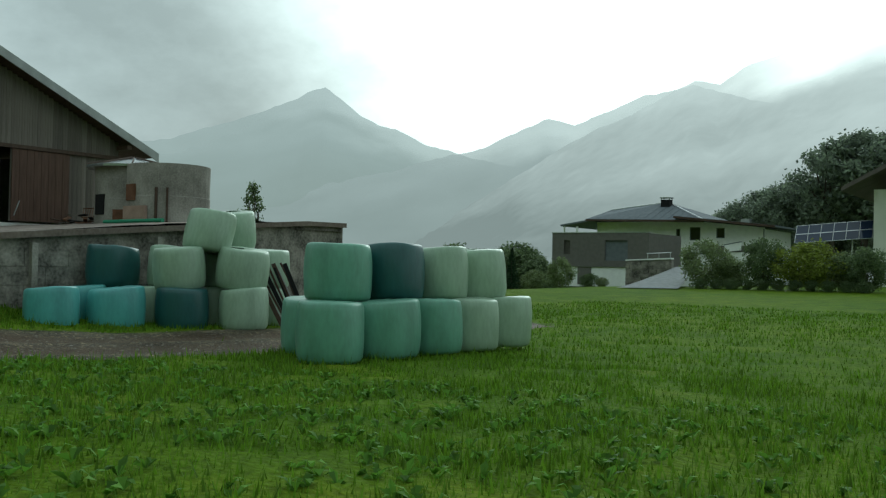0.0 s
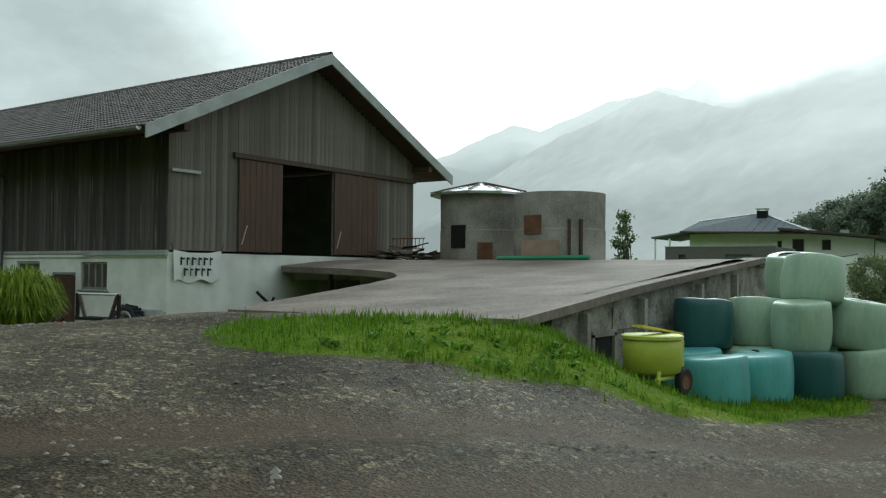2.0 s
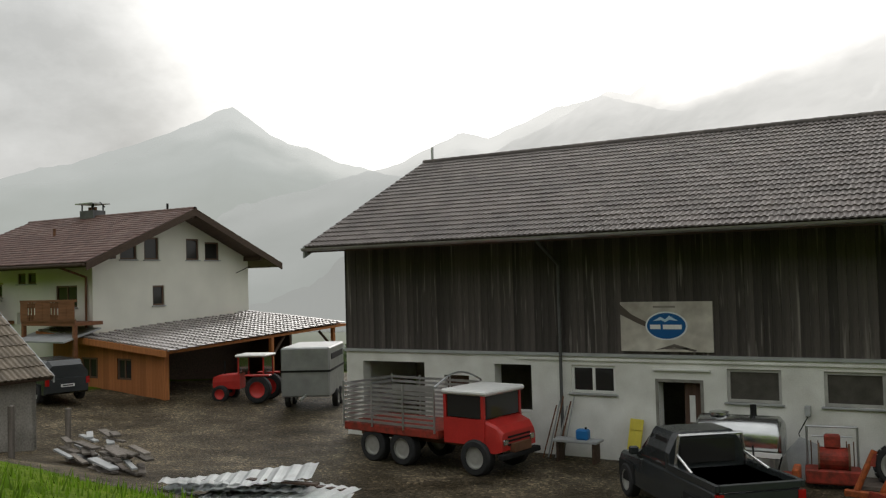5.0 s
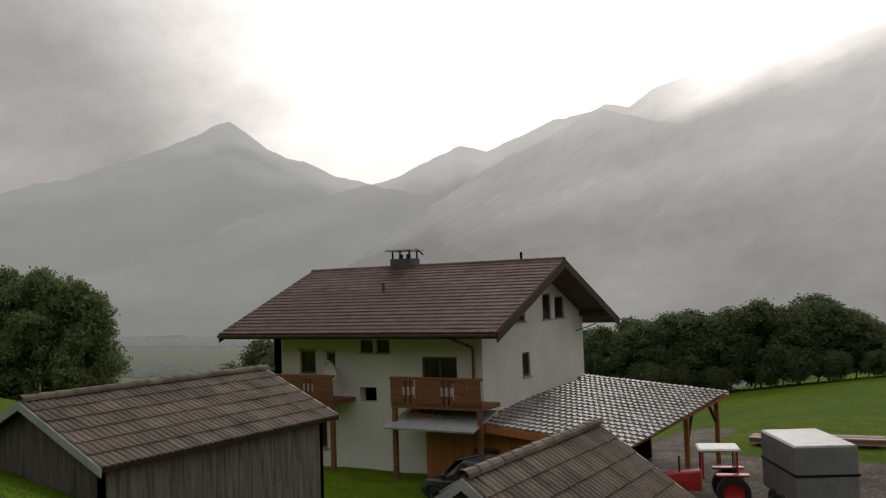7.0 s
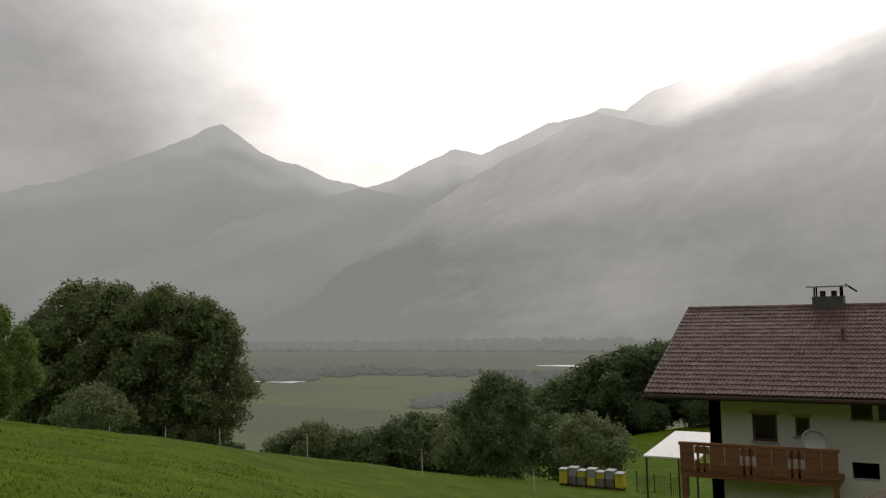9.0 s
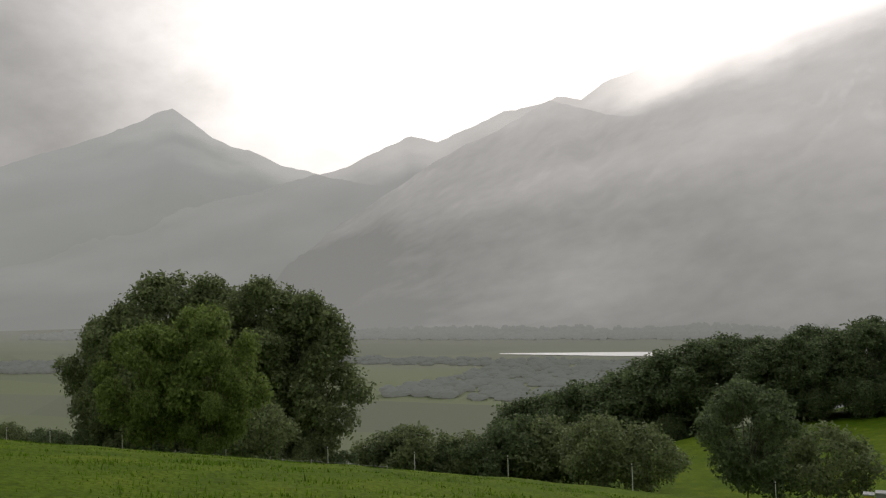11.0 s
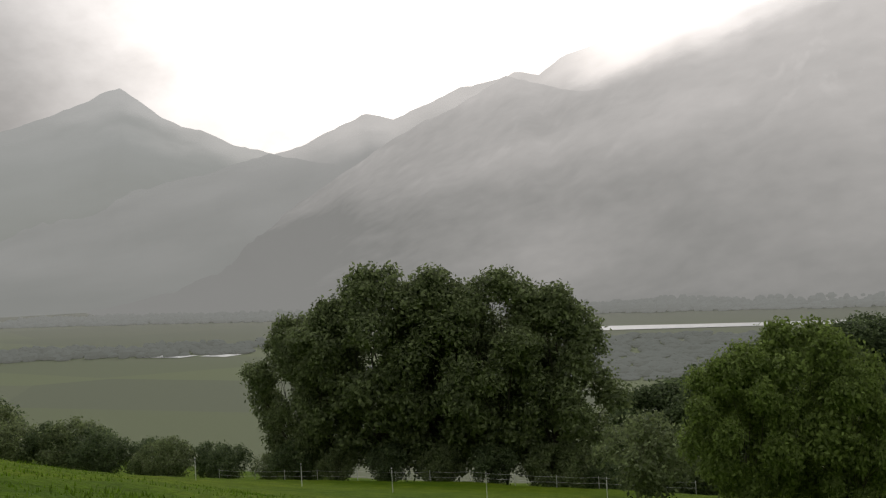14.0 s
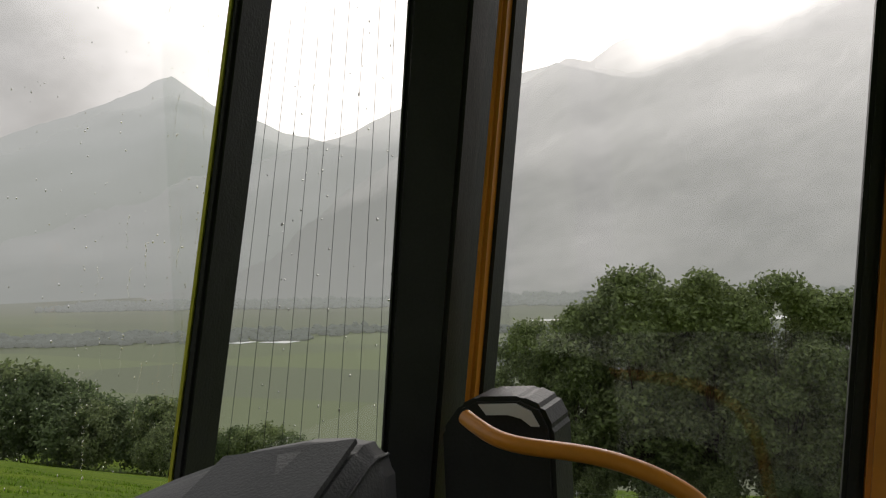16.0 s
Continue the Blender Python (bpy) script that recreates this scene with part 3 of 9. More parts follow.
def build_river():
    m = bpy.data.materials.new("river_water")
    m.use_nodes = True
    n, l = m.node_tree.nodes, m.node_tree.links
    b = n["Principled BSDF"]
    b.inputs["Base Color"].default_value = (0.66, 0.68, 0.67, 1)
    b.inputs["Roughness"].default_value = 0.4
    b.inputs["Metallic"].default_value = 0.0
    b.inputs["Specular IOR Level"].default_value = 1.0
    q = n.new("ShaderNodeTexNoise")
    q.inputs["Scale"].default_value = 0.15
    bp = n.new("ShaderNodeBump")
    bp.inputs["Strength"].default_value, bp.inputs["Distance"].default_value = 0.6, 1.5
    l.new(q.outputs["Fac"], bp.inputs["Height"])
    l.new(bp.outputs["Normal"], b.inputs["Normal"])
    v, f = [], []
    for i in range(36):
        x = -480 + i * 40
        y = 1000 + 0.06 * (x + 300) + 25 * math.sin(x / 260) - 0.00035 * min(0, x + 420) ** 2 * 1.6
        w = (26 + 5 * math.sin(x / 90)) * min(1.0, 0.15 + i * 0.2)
        v += [(x, y - w, VALLEY + 0.6), (x, y + w, VALLEY + 0.6)]
        if i:
            f.append((2 * i - 2, 2 * i, 2 * i + 1, 2 * i - 1))
    for cx, cy, L in ((-735, 720, 34), (-672, 728, 22), (-800, 742, 26)):
        k = len(v)
        v += [(cx - L, cy - 9, VALLEY + 0.6), (cx + L * 0.8, cy - 13, VALLEY + 0.6), (cx + L, cy + 8, VALLEY + 0.6), (cx - L * 0.7, cy + 11, VALLEY + 0.6)]
        f.append((k, k + 1, k + 2, k + 3))
    tagged(raw("water", v, f, m), "pale shining river on the valley floor", "river", kind="structure")


build_river()


# ---- roofs of tiles ----
def tile_mesh(w, l, t=0.03, arch=0.026):
    """One interlocking tile: two rolls across, with a front lip."""
    xs = [w * (k / 8 - 0.5) for k in range(9)]
    hs = [0.0, arch, arch * 0.9, 0.0, 0.0, arch, arch * 0.9, 0.0, -0.002]
    n = len(xs)
    v = []
    for y, dz in ((0.0, t), (l * 1.08, 0.0)):
        v += [(x, y, h + dz) for x, h in zip(xs, hs)]
    v += [(x, 0.0, h - 0.01) for x, h in zip(xs, hs)]
    f = [(i, i + 1, i + n + 1, i + n) for i in range(n - 1)] + [(i + 2 * n, i + 2 * n + 1, i + 1, i) for i in range(n - 1)]
    return v, f


def tiled_slope(parent, corner, along, up, length, depth, w, l, mat_joined, mat_single, singles=None, cut=None, lift=0.02, lip=0.03, arch=0.026):
    """Tiles over a slope. corner: lower left; along, up: unit directions; singles: (u0, u1, v0, v1), the stretch whose tiles are parts of their own."""
    along, up = Vector(along).normalized(), Vector(up).normalized()
    out = along.cross(up).normalized()
    if out.z < 0:
        out = -out
    nu, nv = max(1, round(length / w)), max(1, round(depth / l))
    w, l = length / nu, depth / nv
    tv, tf = tile_mesh(w, l, lip, arch)
    me = bpy.data.meshes.new("roof_tile")
    me.from_pydata(tv, [], tf)
    me.materials.append(mat_single)
    me.polygons.foreach_set("use_smooth", [False] * len(me.polygons))
    verts, faces = [], []
    rng = random.Random(7)
    basis = Matrix((along, up, out)).transposed().to_4x4()
    for j in range(nv):
        for i in range(nu):
            u, s = (i + 0.5) * w, j * l
            if cut and not cut(u, s):
                continue
            p = Vector(corner) + along * u + up * s + out * (lift + rng.uniform(-0.003, 0.005))
            tilt = rng.uniform(-0.012, 0.012)
            if singles and singles[0] < u < singles[1] and singles[2] <= s < singles[3]:
                ob = new("roof_tile", me)
                ob.parent = parent
                ob.matrix_basis = Matrix.Translation(p) @ basis @ Matrix.Rotation(tilt, 4, "X")
            else:
                k = len(verts)
                for x, y, z in tv:
                    verts.append(p + along * x + up * y + out * (z + tilt * y))
                faces += [tuple(k + q for q in fc) for fc in tf]
    if verts:
        ob = raw("roof_tiles", verts, faces, mat_joined, parent)
        tagged(ob, kind="stuff")


def ridge_caps(parent, a, b, mat, step=0.38, r=0.11):
    a, b = Vector(a), Vector(b)
    n = max(1, int((b - a).length / step))
    bm = bmesh.new()
    d = (b - a) / n
    side = d.cross(Vector((0, 0, 1))).normalized()
    up = side.cross(d).normalized()
    for i in range(n):
        rows = []
        for s, rad in ((a + d * i, r * 1.12), (a + d * (i + 1.06), r)):
            rows.append([bm.verts.new(s + side * math.cos(q) * rad + up * (math.sin(q) * rad - 0.03)) for q in [math.pi * k / 6 for k in range(7)]])
        for k in range(6):
            bm.faces.new((rows[0][k], rows[0][k + 1], rows[1][k + 1], rows[1][k]))
    part("ridge_tiles", bm, mat, parent)


def slab(bm, quad, thick):
    """A sheet through four corners, thickened downwards along its normal."""
    q = [Vector(p) for p in quad]
    nrm = (q[1] - q[0]).cross(q[3] - q[0]).normalized()
    if nrm.z < 0:
        nrm = -nrm
    top = [bm.verts.new(p) for p in q]
    low = [bm.verts.new(p - nrm * thick) for p in q]
    bm.faces.new(top)
    bm.faces.new(low[::-1])
    for i in range(4):
        bm.faces.new((top[i], low[i], low[(i + 1) % 4], top[(i + 1) % 4]))
    bmesh.ops.recalc_face_normals(bm, faces=bm.faces)
    return bm


def glass_material(name, tint=(0.028, 0.027, 0.026)):
    m = bpy.data.materials.new(name)
    m.use_nodes = True
    b = m.node_tree.nodes["Principled BSDF"]
    b.inputs["Base Color"].default_value = (*tint, 1)
    b.inputs["Roughness"].default_value = 0.06
    b.inputs["Specular IOR Level"].default_value = 0.4
    return m


M_PANE = glass_material("dark_window_glass")
M_DUSTY = material("dusty_barn_pane", (0.075, 0.068, 0.06), 0.5, vary=0.3, scale=4, fine=50, bump=0.05)
M_WHITEFRAME = plain("white_window_frame", (0.75, 0.75, 0.73), 0.45)
M_GREYFRAME = material("weathered_window_frame", (0.22, 0.21, 0.19), 0.7, vary=0.3)
M_SILLGREY = material("pale_grey_window_frame", (0.42, 0.41, 0.39), 0.7, vary=0.2)
M_BROWNFRAME = plain("brown_window_frame", (0.12, 0.07, 0.045), 0.5)


def window(parent, x0, x1, z0, z1, y, mat, bars=1, sill=True, turn=None, pane=None):
    """A framed window in a wall facing -y at y, set in its opening. turn: a matrix applied to all of it."""
    w = new("window")
    w.parent = parent
    if turn is not None:
        w.matrix_basis = turn
    t = 0.07
    items = [(x0, x1, y + 0.05, y + 0.13, z0, z0 + t), (x0, x1, y + 0.05, y + 0.13, z1 - t, z1), (x0, x0 + t, y + 0.05, y + 0.13, z0 + t, z1 - t), (x1 - t, x1, y + 0.05, y + 0.13, z0 + t, z1 - t)]
    for i in range(bars):
        c = x0 + (x1 - x0) * (i + 1) / (bars + 1)
        items.append((c - 0.035, c + 0.035, y + 0.055, y + 0.125, z0 + t, z1 - t))
    part("window_frame", boxes(*items), mat, w)
    n = bars + 1
    for i in range(n):
        a, b = x0 + (x1 - x0) * i / n + 0.03, x0 + (x1 - x0) * (i + 1) / n - 0.03
        part("pane", boxes((a, b, y + 0.085, y + 0.095, z0 + 0.04, z1 - 0.04)), pane or M_PANE, w)
    if sill:
        part("window_sill", boxes((x0 - 0.06, x1 + 0.06, y - 0.07, y + 0.06, z0 - 0.05, z0), bevel=0.01), M_FASCIA, w)
    return w


M_PIPE = material("dull_grey_pipe", (0.10, 0.10, 0.10), 0.6, 0.2, vary=0.2)


# ---- the barn ----
BL, BW, BMID = -22.5, 10.9, 2.68
R_EAVE, R_PEAK, R_PY = 5.75, 8.88, 5.42


def roof_z(y):
    return R_PEAK - abs(y - R_PY) * (R_PEAK - R_EAVE) / 6.71


def build_barn():
    barn = thing("barn", "long farm barn with dark board walls on a whitewashed ground floor", "barn")
    holes = [(-21.9, -19.75, 0.2, 2.38), (-19.1, -18.3, 0.1, 2.05), (-17.5, -16.4, 1.15, 2.4), (-15.27, -14.07, 1.72, 2.43), (-12.98, -11.95, 0.1, 2.08), (-11.33, -10.1, 1.66, 2.44),
             (-9.2, -7.95, 1.66, 2.44), (-7.13, -5.87, 1.66, 2.44), (-5.1, -4.12, 0.2, 2.05), (-3.8, -2.57, 1.64, 2.42)]
    bm = wall_panel(bmesh.new(), BL, 0, -0.6, BMID, 0, 0.4, holes)
    part("front_wall", bm, M_PLASTER, barn, "whitewashed plaster wall with stained foot")
    gm = Matrix.Rotation(radians(90), 4, "Z")
    bm = wall_panel(bmesh.new(), 0.4, BW, -0.6, BMID, 0, 0.4)
    bmesh.ops.transform(bm, matrix=gm, verts=bm.verts)
    part("gable_wall", bm, M_PLASTER, barn, "whitewashed plaster gable wall")
    part("rear_wall", boxes((BL, -0.4, BW - 0.4, BW, -0.6, 5.9)), M_PLASTER, barn)
    part("end_wall", boxes((BL, BL + 0.4, 0.4, BW - 0.4, -0.6, BMID)), M_PLASTER, barn)
    part("loft_floor", boxes((BL + 0.4, -0.4, 0.4, BW - 0.4, BMID - 0.25, BMID - 0.02)), M_DARKWOOD, barn)
    part("ground_slab", boxes((BL + 0.4, -0.4, 0.4, BW - 0.4, -0.3, 0.1)), M_CONCRETE, barn)
    part("inner_wall", boxes((BL + 0.4, -0.4, 3.2, 3.4, 0.1, BMID - 0.26)), M_CONCRETE, barn)
    part("string_course", boxes((BL - 0.03, -3.6, -0.06, 0.02, BMID - 0.02, BMID + 0.06), (-3.6, 0.03, -0.09, 0.02, BMID - 0.08, BMID + 0.05)), M_FASCIA, barn)
    part("wall_cap", boxes((-16.9, -0.02, -0.045, 0.0, 2.55, 2.62)), M_PLASTER, barn)
    # upright boards of the long side and the gables
    unit = bpy.data.meshes.new("board")
    bm = boxes((-0.098, 0.098, -0.015, 0.015, 0, 1))
    bm.to_mesh(unit)
    bm.free()
    unit.materials.append(M_BOARD)
    unit_grey = unit.copy()
    unit_grey.materials[0] = M_BOARD_GREY
    rng = random.Random(2)
    n = int(-BL / 0.2)
    for i in range(n):
        x = BL + 0.1 + i * (-BL - 0.2) / (n - 1)
        ob = new("board", unit)
        ob.parent = barn
        ob.matrix_basis = Matrix.Translation((x, rng.uniform(0.0, 0.014) + 0.02, BMID + 0.06)) @ Matrix.Diagonal((1, 1, 3.15 + rng.uniform(-0.01, 0.01), 1))
    for side_x, mesh in ((0.0, unit_grey), (BL, unit)):
        n = int(BW / 0.2)
        for i in range(n):
            y = 0.1 + i * (BW - 0.2) / (n - 1)
            lo = BMID + 0.06
            if side_x == 0.0 and 4.1 < y < 6.55:
                lo = 5.45
            ob = new("board", mesh)
            ob.parent = barn
            top = roof_z(y) - 0.2
            out = rng.uniform(0.0, 0.012)
            ob.matrix_basis = Matrix.Translation((side_x - 0.02 + out if side_x == 0.0 else side_x + 0.02 - out, y, lo)) @ Matrix.Rotation(radians(90), 4, "Z") @ Matrix.Diagonal((1, 1, top - lo, 1))
    for name, y0, y1 in (("barn_door", 2.4, 4.14), ("barn_door", 6.5, 8.75)):
        door = new(name)
        door.parent = barn
        k = 8
        for i in range(k):
            a, b = y0 + (y1 - y0) * i / k, y0 + (y1 - y0) * (i + 1) / k - 0.012
            part("door_plank", boxes((0.05, 0.085, a, b, BMID + 0.08, 5.4)), M_DOORWOOD, door)
        part("door_brace", rods(((0.1, y0 + 0.1, 2.95), (0.1, y0 + 0.3, 3.5), 0.02)), M_FASCIA, door)
    part("door_rail", boxes((0.02, 0.13, 2.2, 10.9, 5.42, 5.56)), M_DARKWOOD, barn)
    part("lamp_board", boxes((0.02, 0.1, 0.05, 1.0, 4.82, 4.9)), M_FASCIA, barn, "pale strip lamp")
    # roof
    s_up = Vector((0, 6.71, R_PEAK - R_EAVE)).normalized()
    bm = slab(bmesh.new(), ((-22.95, -1.29, R_EAVE), (0.8, -1.29, R_EAVE), (0.8, R_PY, R_PEAK), (-22.95, R_PY, R_PEAK)), 0.16)
    part("roof_deck", bm, M_DARKWOOD, barn)
    bm = slab(bmesh.new(), ((-22.95, R_PY + 6.71, R_EAVE), (0.8, R_PY + 6.71, R_EAVE), (0.8, R_PY, R_PEAK), (-22.95, R_PY, R_PEAK)), 0.16)
    part("roof_deck", bm, M_DARKWOOD, barn)
    depth = math.hypot(6.71, R_PEAK - R_EAVE)
    tiled_slope(barn, (-22.95, -1.33, R_EAVE), (1, 0, 0), s_up, 23.7, depth, 0.30, 0.34, M_TILE, M_TILE_OBJ, (14.6, 23.7, 0, 3.3))
    tiled_slope(barn, (-22.95, R_PY + 6.75, R_EAVE), (1, 0, 0), (0, -s_up.y, s_up.z), 23.7, depth, 0.60, 0.68, M_TILE, M_TILE_OBJ)
    ridge_caps(barn, (-22.95, R_PY, R_PEAK + 0.06), (0.8, R_PY, R_PEAK + 0.06), M_TILE)
    for sx in (0.8, -22.98):
        for sg in (1, -1):
            ya = R_PY - sg * 6.78
            bm = bmesh.new()
            prism(bm, [(ya, R_EAVE - 0.30), (R_PY, R_PEAK - 0.26), (R_PY, R_PEAK + 0.07), (ya, R_EAVE + 0.04)], "x", sx, sx + 0.06)
            part("barge_board", bm, M_FASCIA, barn, "grey weathered barge board")
    # gutter, pipes
    bm = bmesh.new()
    prism(bm, [(-1.47 + 0.09 * math.cos(a), R_EAVE - 0.02 + 0.09 * math.sin(a)) for a in [math.pi + math.pi * i / 6 for i in range(7)]] + [(-1.39, R_EAVE - 0.02), (-1.55, R_EAVE - 0.02)][:1], "x", -22.9, 0.7)
    part("gutter", bm, M_STEEL, barn)
    for x in (-15.5, -7.75):
        part("downpipe", rods(((x, -1.4, 5.62), (x, -0.12, 5.05), 0.045), ((x, -0.12, 5.07), (x, -0.12, 0.4), 0.045)), M_PIPE, barn)
    part("roof_vent", rods(((-22.6, R_PY, 8.9), (-22.6, R_PY, 9.45), 0.05)), M_STEEL, barn)
    part("rafter_beam", boxes((-22.9, 0.75, -0.12, 0.08, 5.82, 5.98), (-22.9, 0.75, BW - 0.1, BW + 0.1, 5.82, 5.98)), M_DARKWOOD, barn)
    window(barn, *holes[3], 0.0, M_WHITEFRAME)
    for h in (holes[5], holes[6], holes[7]):
        window(barn, *h, 0.0, M_SILLGREY, bars=0, pane=M_DUSTY)
    window(barn, *holes[9], 0.0, M_GREYFRAME, bars=3, pane=M_DUSTY)
    # ground floor doors
    d = part("side_door", boxes((-4.1, -4.05, -0.85, 0.0, 0.2, 2.02)), M_DOORWOOD, barn, "open brown door leaf")
    part("handle", rods(((-4.15, -0.75, 1.1), (-4.02, -0.75, 1.1), 0.015)), M_STEEL, d)
    d = part("side_door", boxes((-12.4, -11.97, 0.22, 0.27, 0.12, 2.05)), M_DOORWOOD, barn, "half open brown wooden door with a paper notice")
    part("notice", boxes((-12.28, -12.14, 0.205, 0.215, 1.1, 1.75)), M_WHITEFRAME, d)
    part("side_door", boxes((-19.08, -18.32, 0.16, 0.21, 0.1, 2.03)), M_DOORWOOD, barn, "closed brown wooden door")
    for a, b, z in ((-5.1, -4.12, 2.05), (-12.98, -11.95, 2.08)):
        part("door_frame", boxes((a - 0.07, a, -0.02, 0.1, 0.15, z + 0.07), (b, b + 0.07, -0.02, 0.1, 0.15, z + 0.07), (a, b, -0.02, 0.1, z, z + 0.07)), M_GREYFRAME, barn)
    part("strip_lamp", boxes((-13.1, -11.7, -0.08, 0.0, 2.36, 2.40)), M_WHITEFRAME, barn)
    return barn


build_barn()


# ---- ramp, deck and silos beside the barn ----
def build_ramp():
    ramp = thing("barn_ramp", "worn concrete ramp and deck rising to the upper barn doors", "ramp")
    rng = random.Random(5)

    def top(y):
        return 1.52 + 1.06 * min(1.0, max(0.0, (y + 4.4) / 11.0)) ** 0.9
    left = [(-4.4, 7.2), (-2.5, 7.2), (-0.5, 7.15), (1.2, 6.7), (2.3, 5.7), (3.0, 4.2), (3.5, 2.2), (3.8, 0.05)]
    # surface in strips from its near left edge to the retaining wall
    v, f = [], []
    ys = [-4.4 + i * 0.45 for i in range(34)]
    cols = 16
    for y in ys:
        if y < 3.8:
            xl = float(np.interp(y, [p[0] for p in left], [p[1] for p in left]))
        else:
            xl = 0.05
        xr = 12.55 + 0.03 * (y + 3)
        for c in range(cols + 1):
            x = xl + (xr - xl) * c / cols
            z = top(y) + rng.uniform(-0.012, 0.012)
            v.append((x, y, z))
    for r in range(len(ys) - 1):
        for c in range(cols):
            a = r * (cols + 1) + c
            f.append((a, a + 1, a + cols + 2, a + cols + 1))
    n = len(v)
    v += [(x, y, z - 0.17) for x, y, z in v]
    f += [tuple(n + q for q in fc[::-1]) for fc in f]
    rim = [r * (cols + 1) for r in range(len(ys))]
    for a, b in zip(rim, rim[1:]):
        f.append((a, b, n + b, n + a))
    rim = list(range(cols + 1))
    for a, b in zip(rim, rim[1:]):
        f.append((a, n + a, n + b, b))
    raw("deck", v, f, M_DECK, ramp, "wet pale concrete deck", smooth=False)
    # retaining wall of cast blocks towards the bales
    bm = bmesh.new()
    prism(bm, [(-3.2, 0.9), (-3.0, -0.6), (10.5, -0.6), (10.5, 2.58), (8.8, 2.58), (4.0, 2.2), (0.0, 1.88), (-3.0, 1.60)], "x", 12.5, 12.85)
    part("retaining_wall", bm, M_OLDWALL, ramp, "stained old concrete retaining wall")
    bm = bmesh.new()
    prism(bm, [(-4.4, 1.42), (-4.4, 1.56), (0.0, 1.98), (4.0, 2.30), (8.8, 2.66), (10.5, 2.68), (10.5, 2.54), (8.8, 2.52), (4.0, 2.16), (0.0, 1.84)], "x", 12.45, 13.02)
    part("coping", bm, M_DECK, ramp, "overhanging concrete slab edge")
    for i, (y, h) in enumerate(((-2.1, 1.55), (0.35, 1.75), (3.6, 2.0), (6.2, 2.2))):
        part("wall_post", boxes((12.85, 13.0, y, y + 0.14, -0.4, h)), M_CONCRETE, ramp)
    # solid black block stands in for the shade inside the hatch
    part("opening_shade_block", boxes((12.84, 12.90, -1.7, -0.9, 0.15, 1.15)), M_BLACK, ramp, "black block for the shaded hatch in the wall")
    part("hatch_frame", boxes((12.85, 12.95, -1.8, -1.7, 0.1, 1.2), (12.85, 12.95, -0.9, -0.8, 0.1, 1.2), (12.85, 12.95, -1.8, -0.8, 1.15, 1.25)), M_CONCRETE, ramp)
    # blocks whose joints show in the wall's face
    rows = 5
    for r in range(rows):
        for c in range(11):
            y0 = -2.9 + c * 1.05 + (0.5 if r % 2 else 0)
            z0 = -0.45 + r * 0.42
            if z0 + 0.4 > 1.5 + 0.1 * (y0 + 3) or y0 > 8 or (-2.9 < y0 < -0.8 and z0 < 1.2):
                continue
            part("wall_block", boxes((12.85, 12.862 + rng.uniform(0, 0.012), y0, y0 + 1.02, z0, z0 + 0.40)), M_OLDWALL, ramp)
    # garage under the deck, facing the yard
    part("garage_wall", wall_panel(bmesh.new(), 2.7, 7.1, -0.3, 2.05, 4.9, 5.15, [(3.5, 6.6, -0.3, 1.55)]), M_CONCRETE, ramp, "grey concrete garage front with a dark opening")
    part("side_wall", boxes((7.1, 7.35, -3.2, 8.5, -0.3, 1.25)), M_CONCRETE, ramp)
    part("back_wall", boxes((0.05, 12.5, 10.2, 10.45, -0.3, 2.28)), M_CONCRETE, ramp)
    part("garage_side", boxes((2.5, 2.7, 4.9, 10.2, -0.3, 2.2)), M_CONCRETE, ramp)
    part("prop", rods(((5.2, 4.8, -0.1), (5.2, 4.8, 1.6), 0.06)), M_RUST, ramp)
    part("lintel", boxes((0.05, 7.0, 4.6, 4.88, 1.95, 2.15)), M_CONCRETE, ramp)
    part("post", rods(((1.9, 4.3, -0.1), (1.9, 4.3, 2.2), 0.07)), M_DARKWOOD, ramp)
    return ramp


build_ramp()


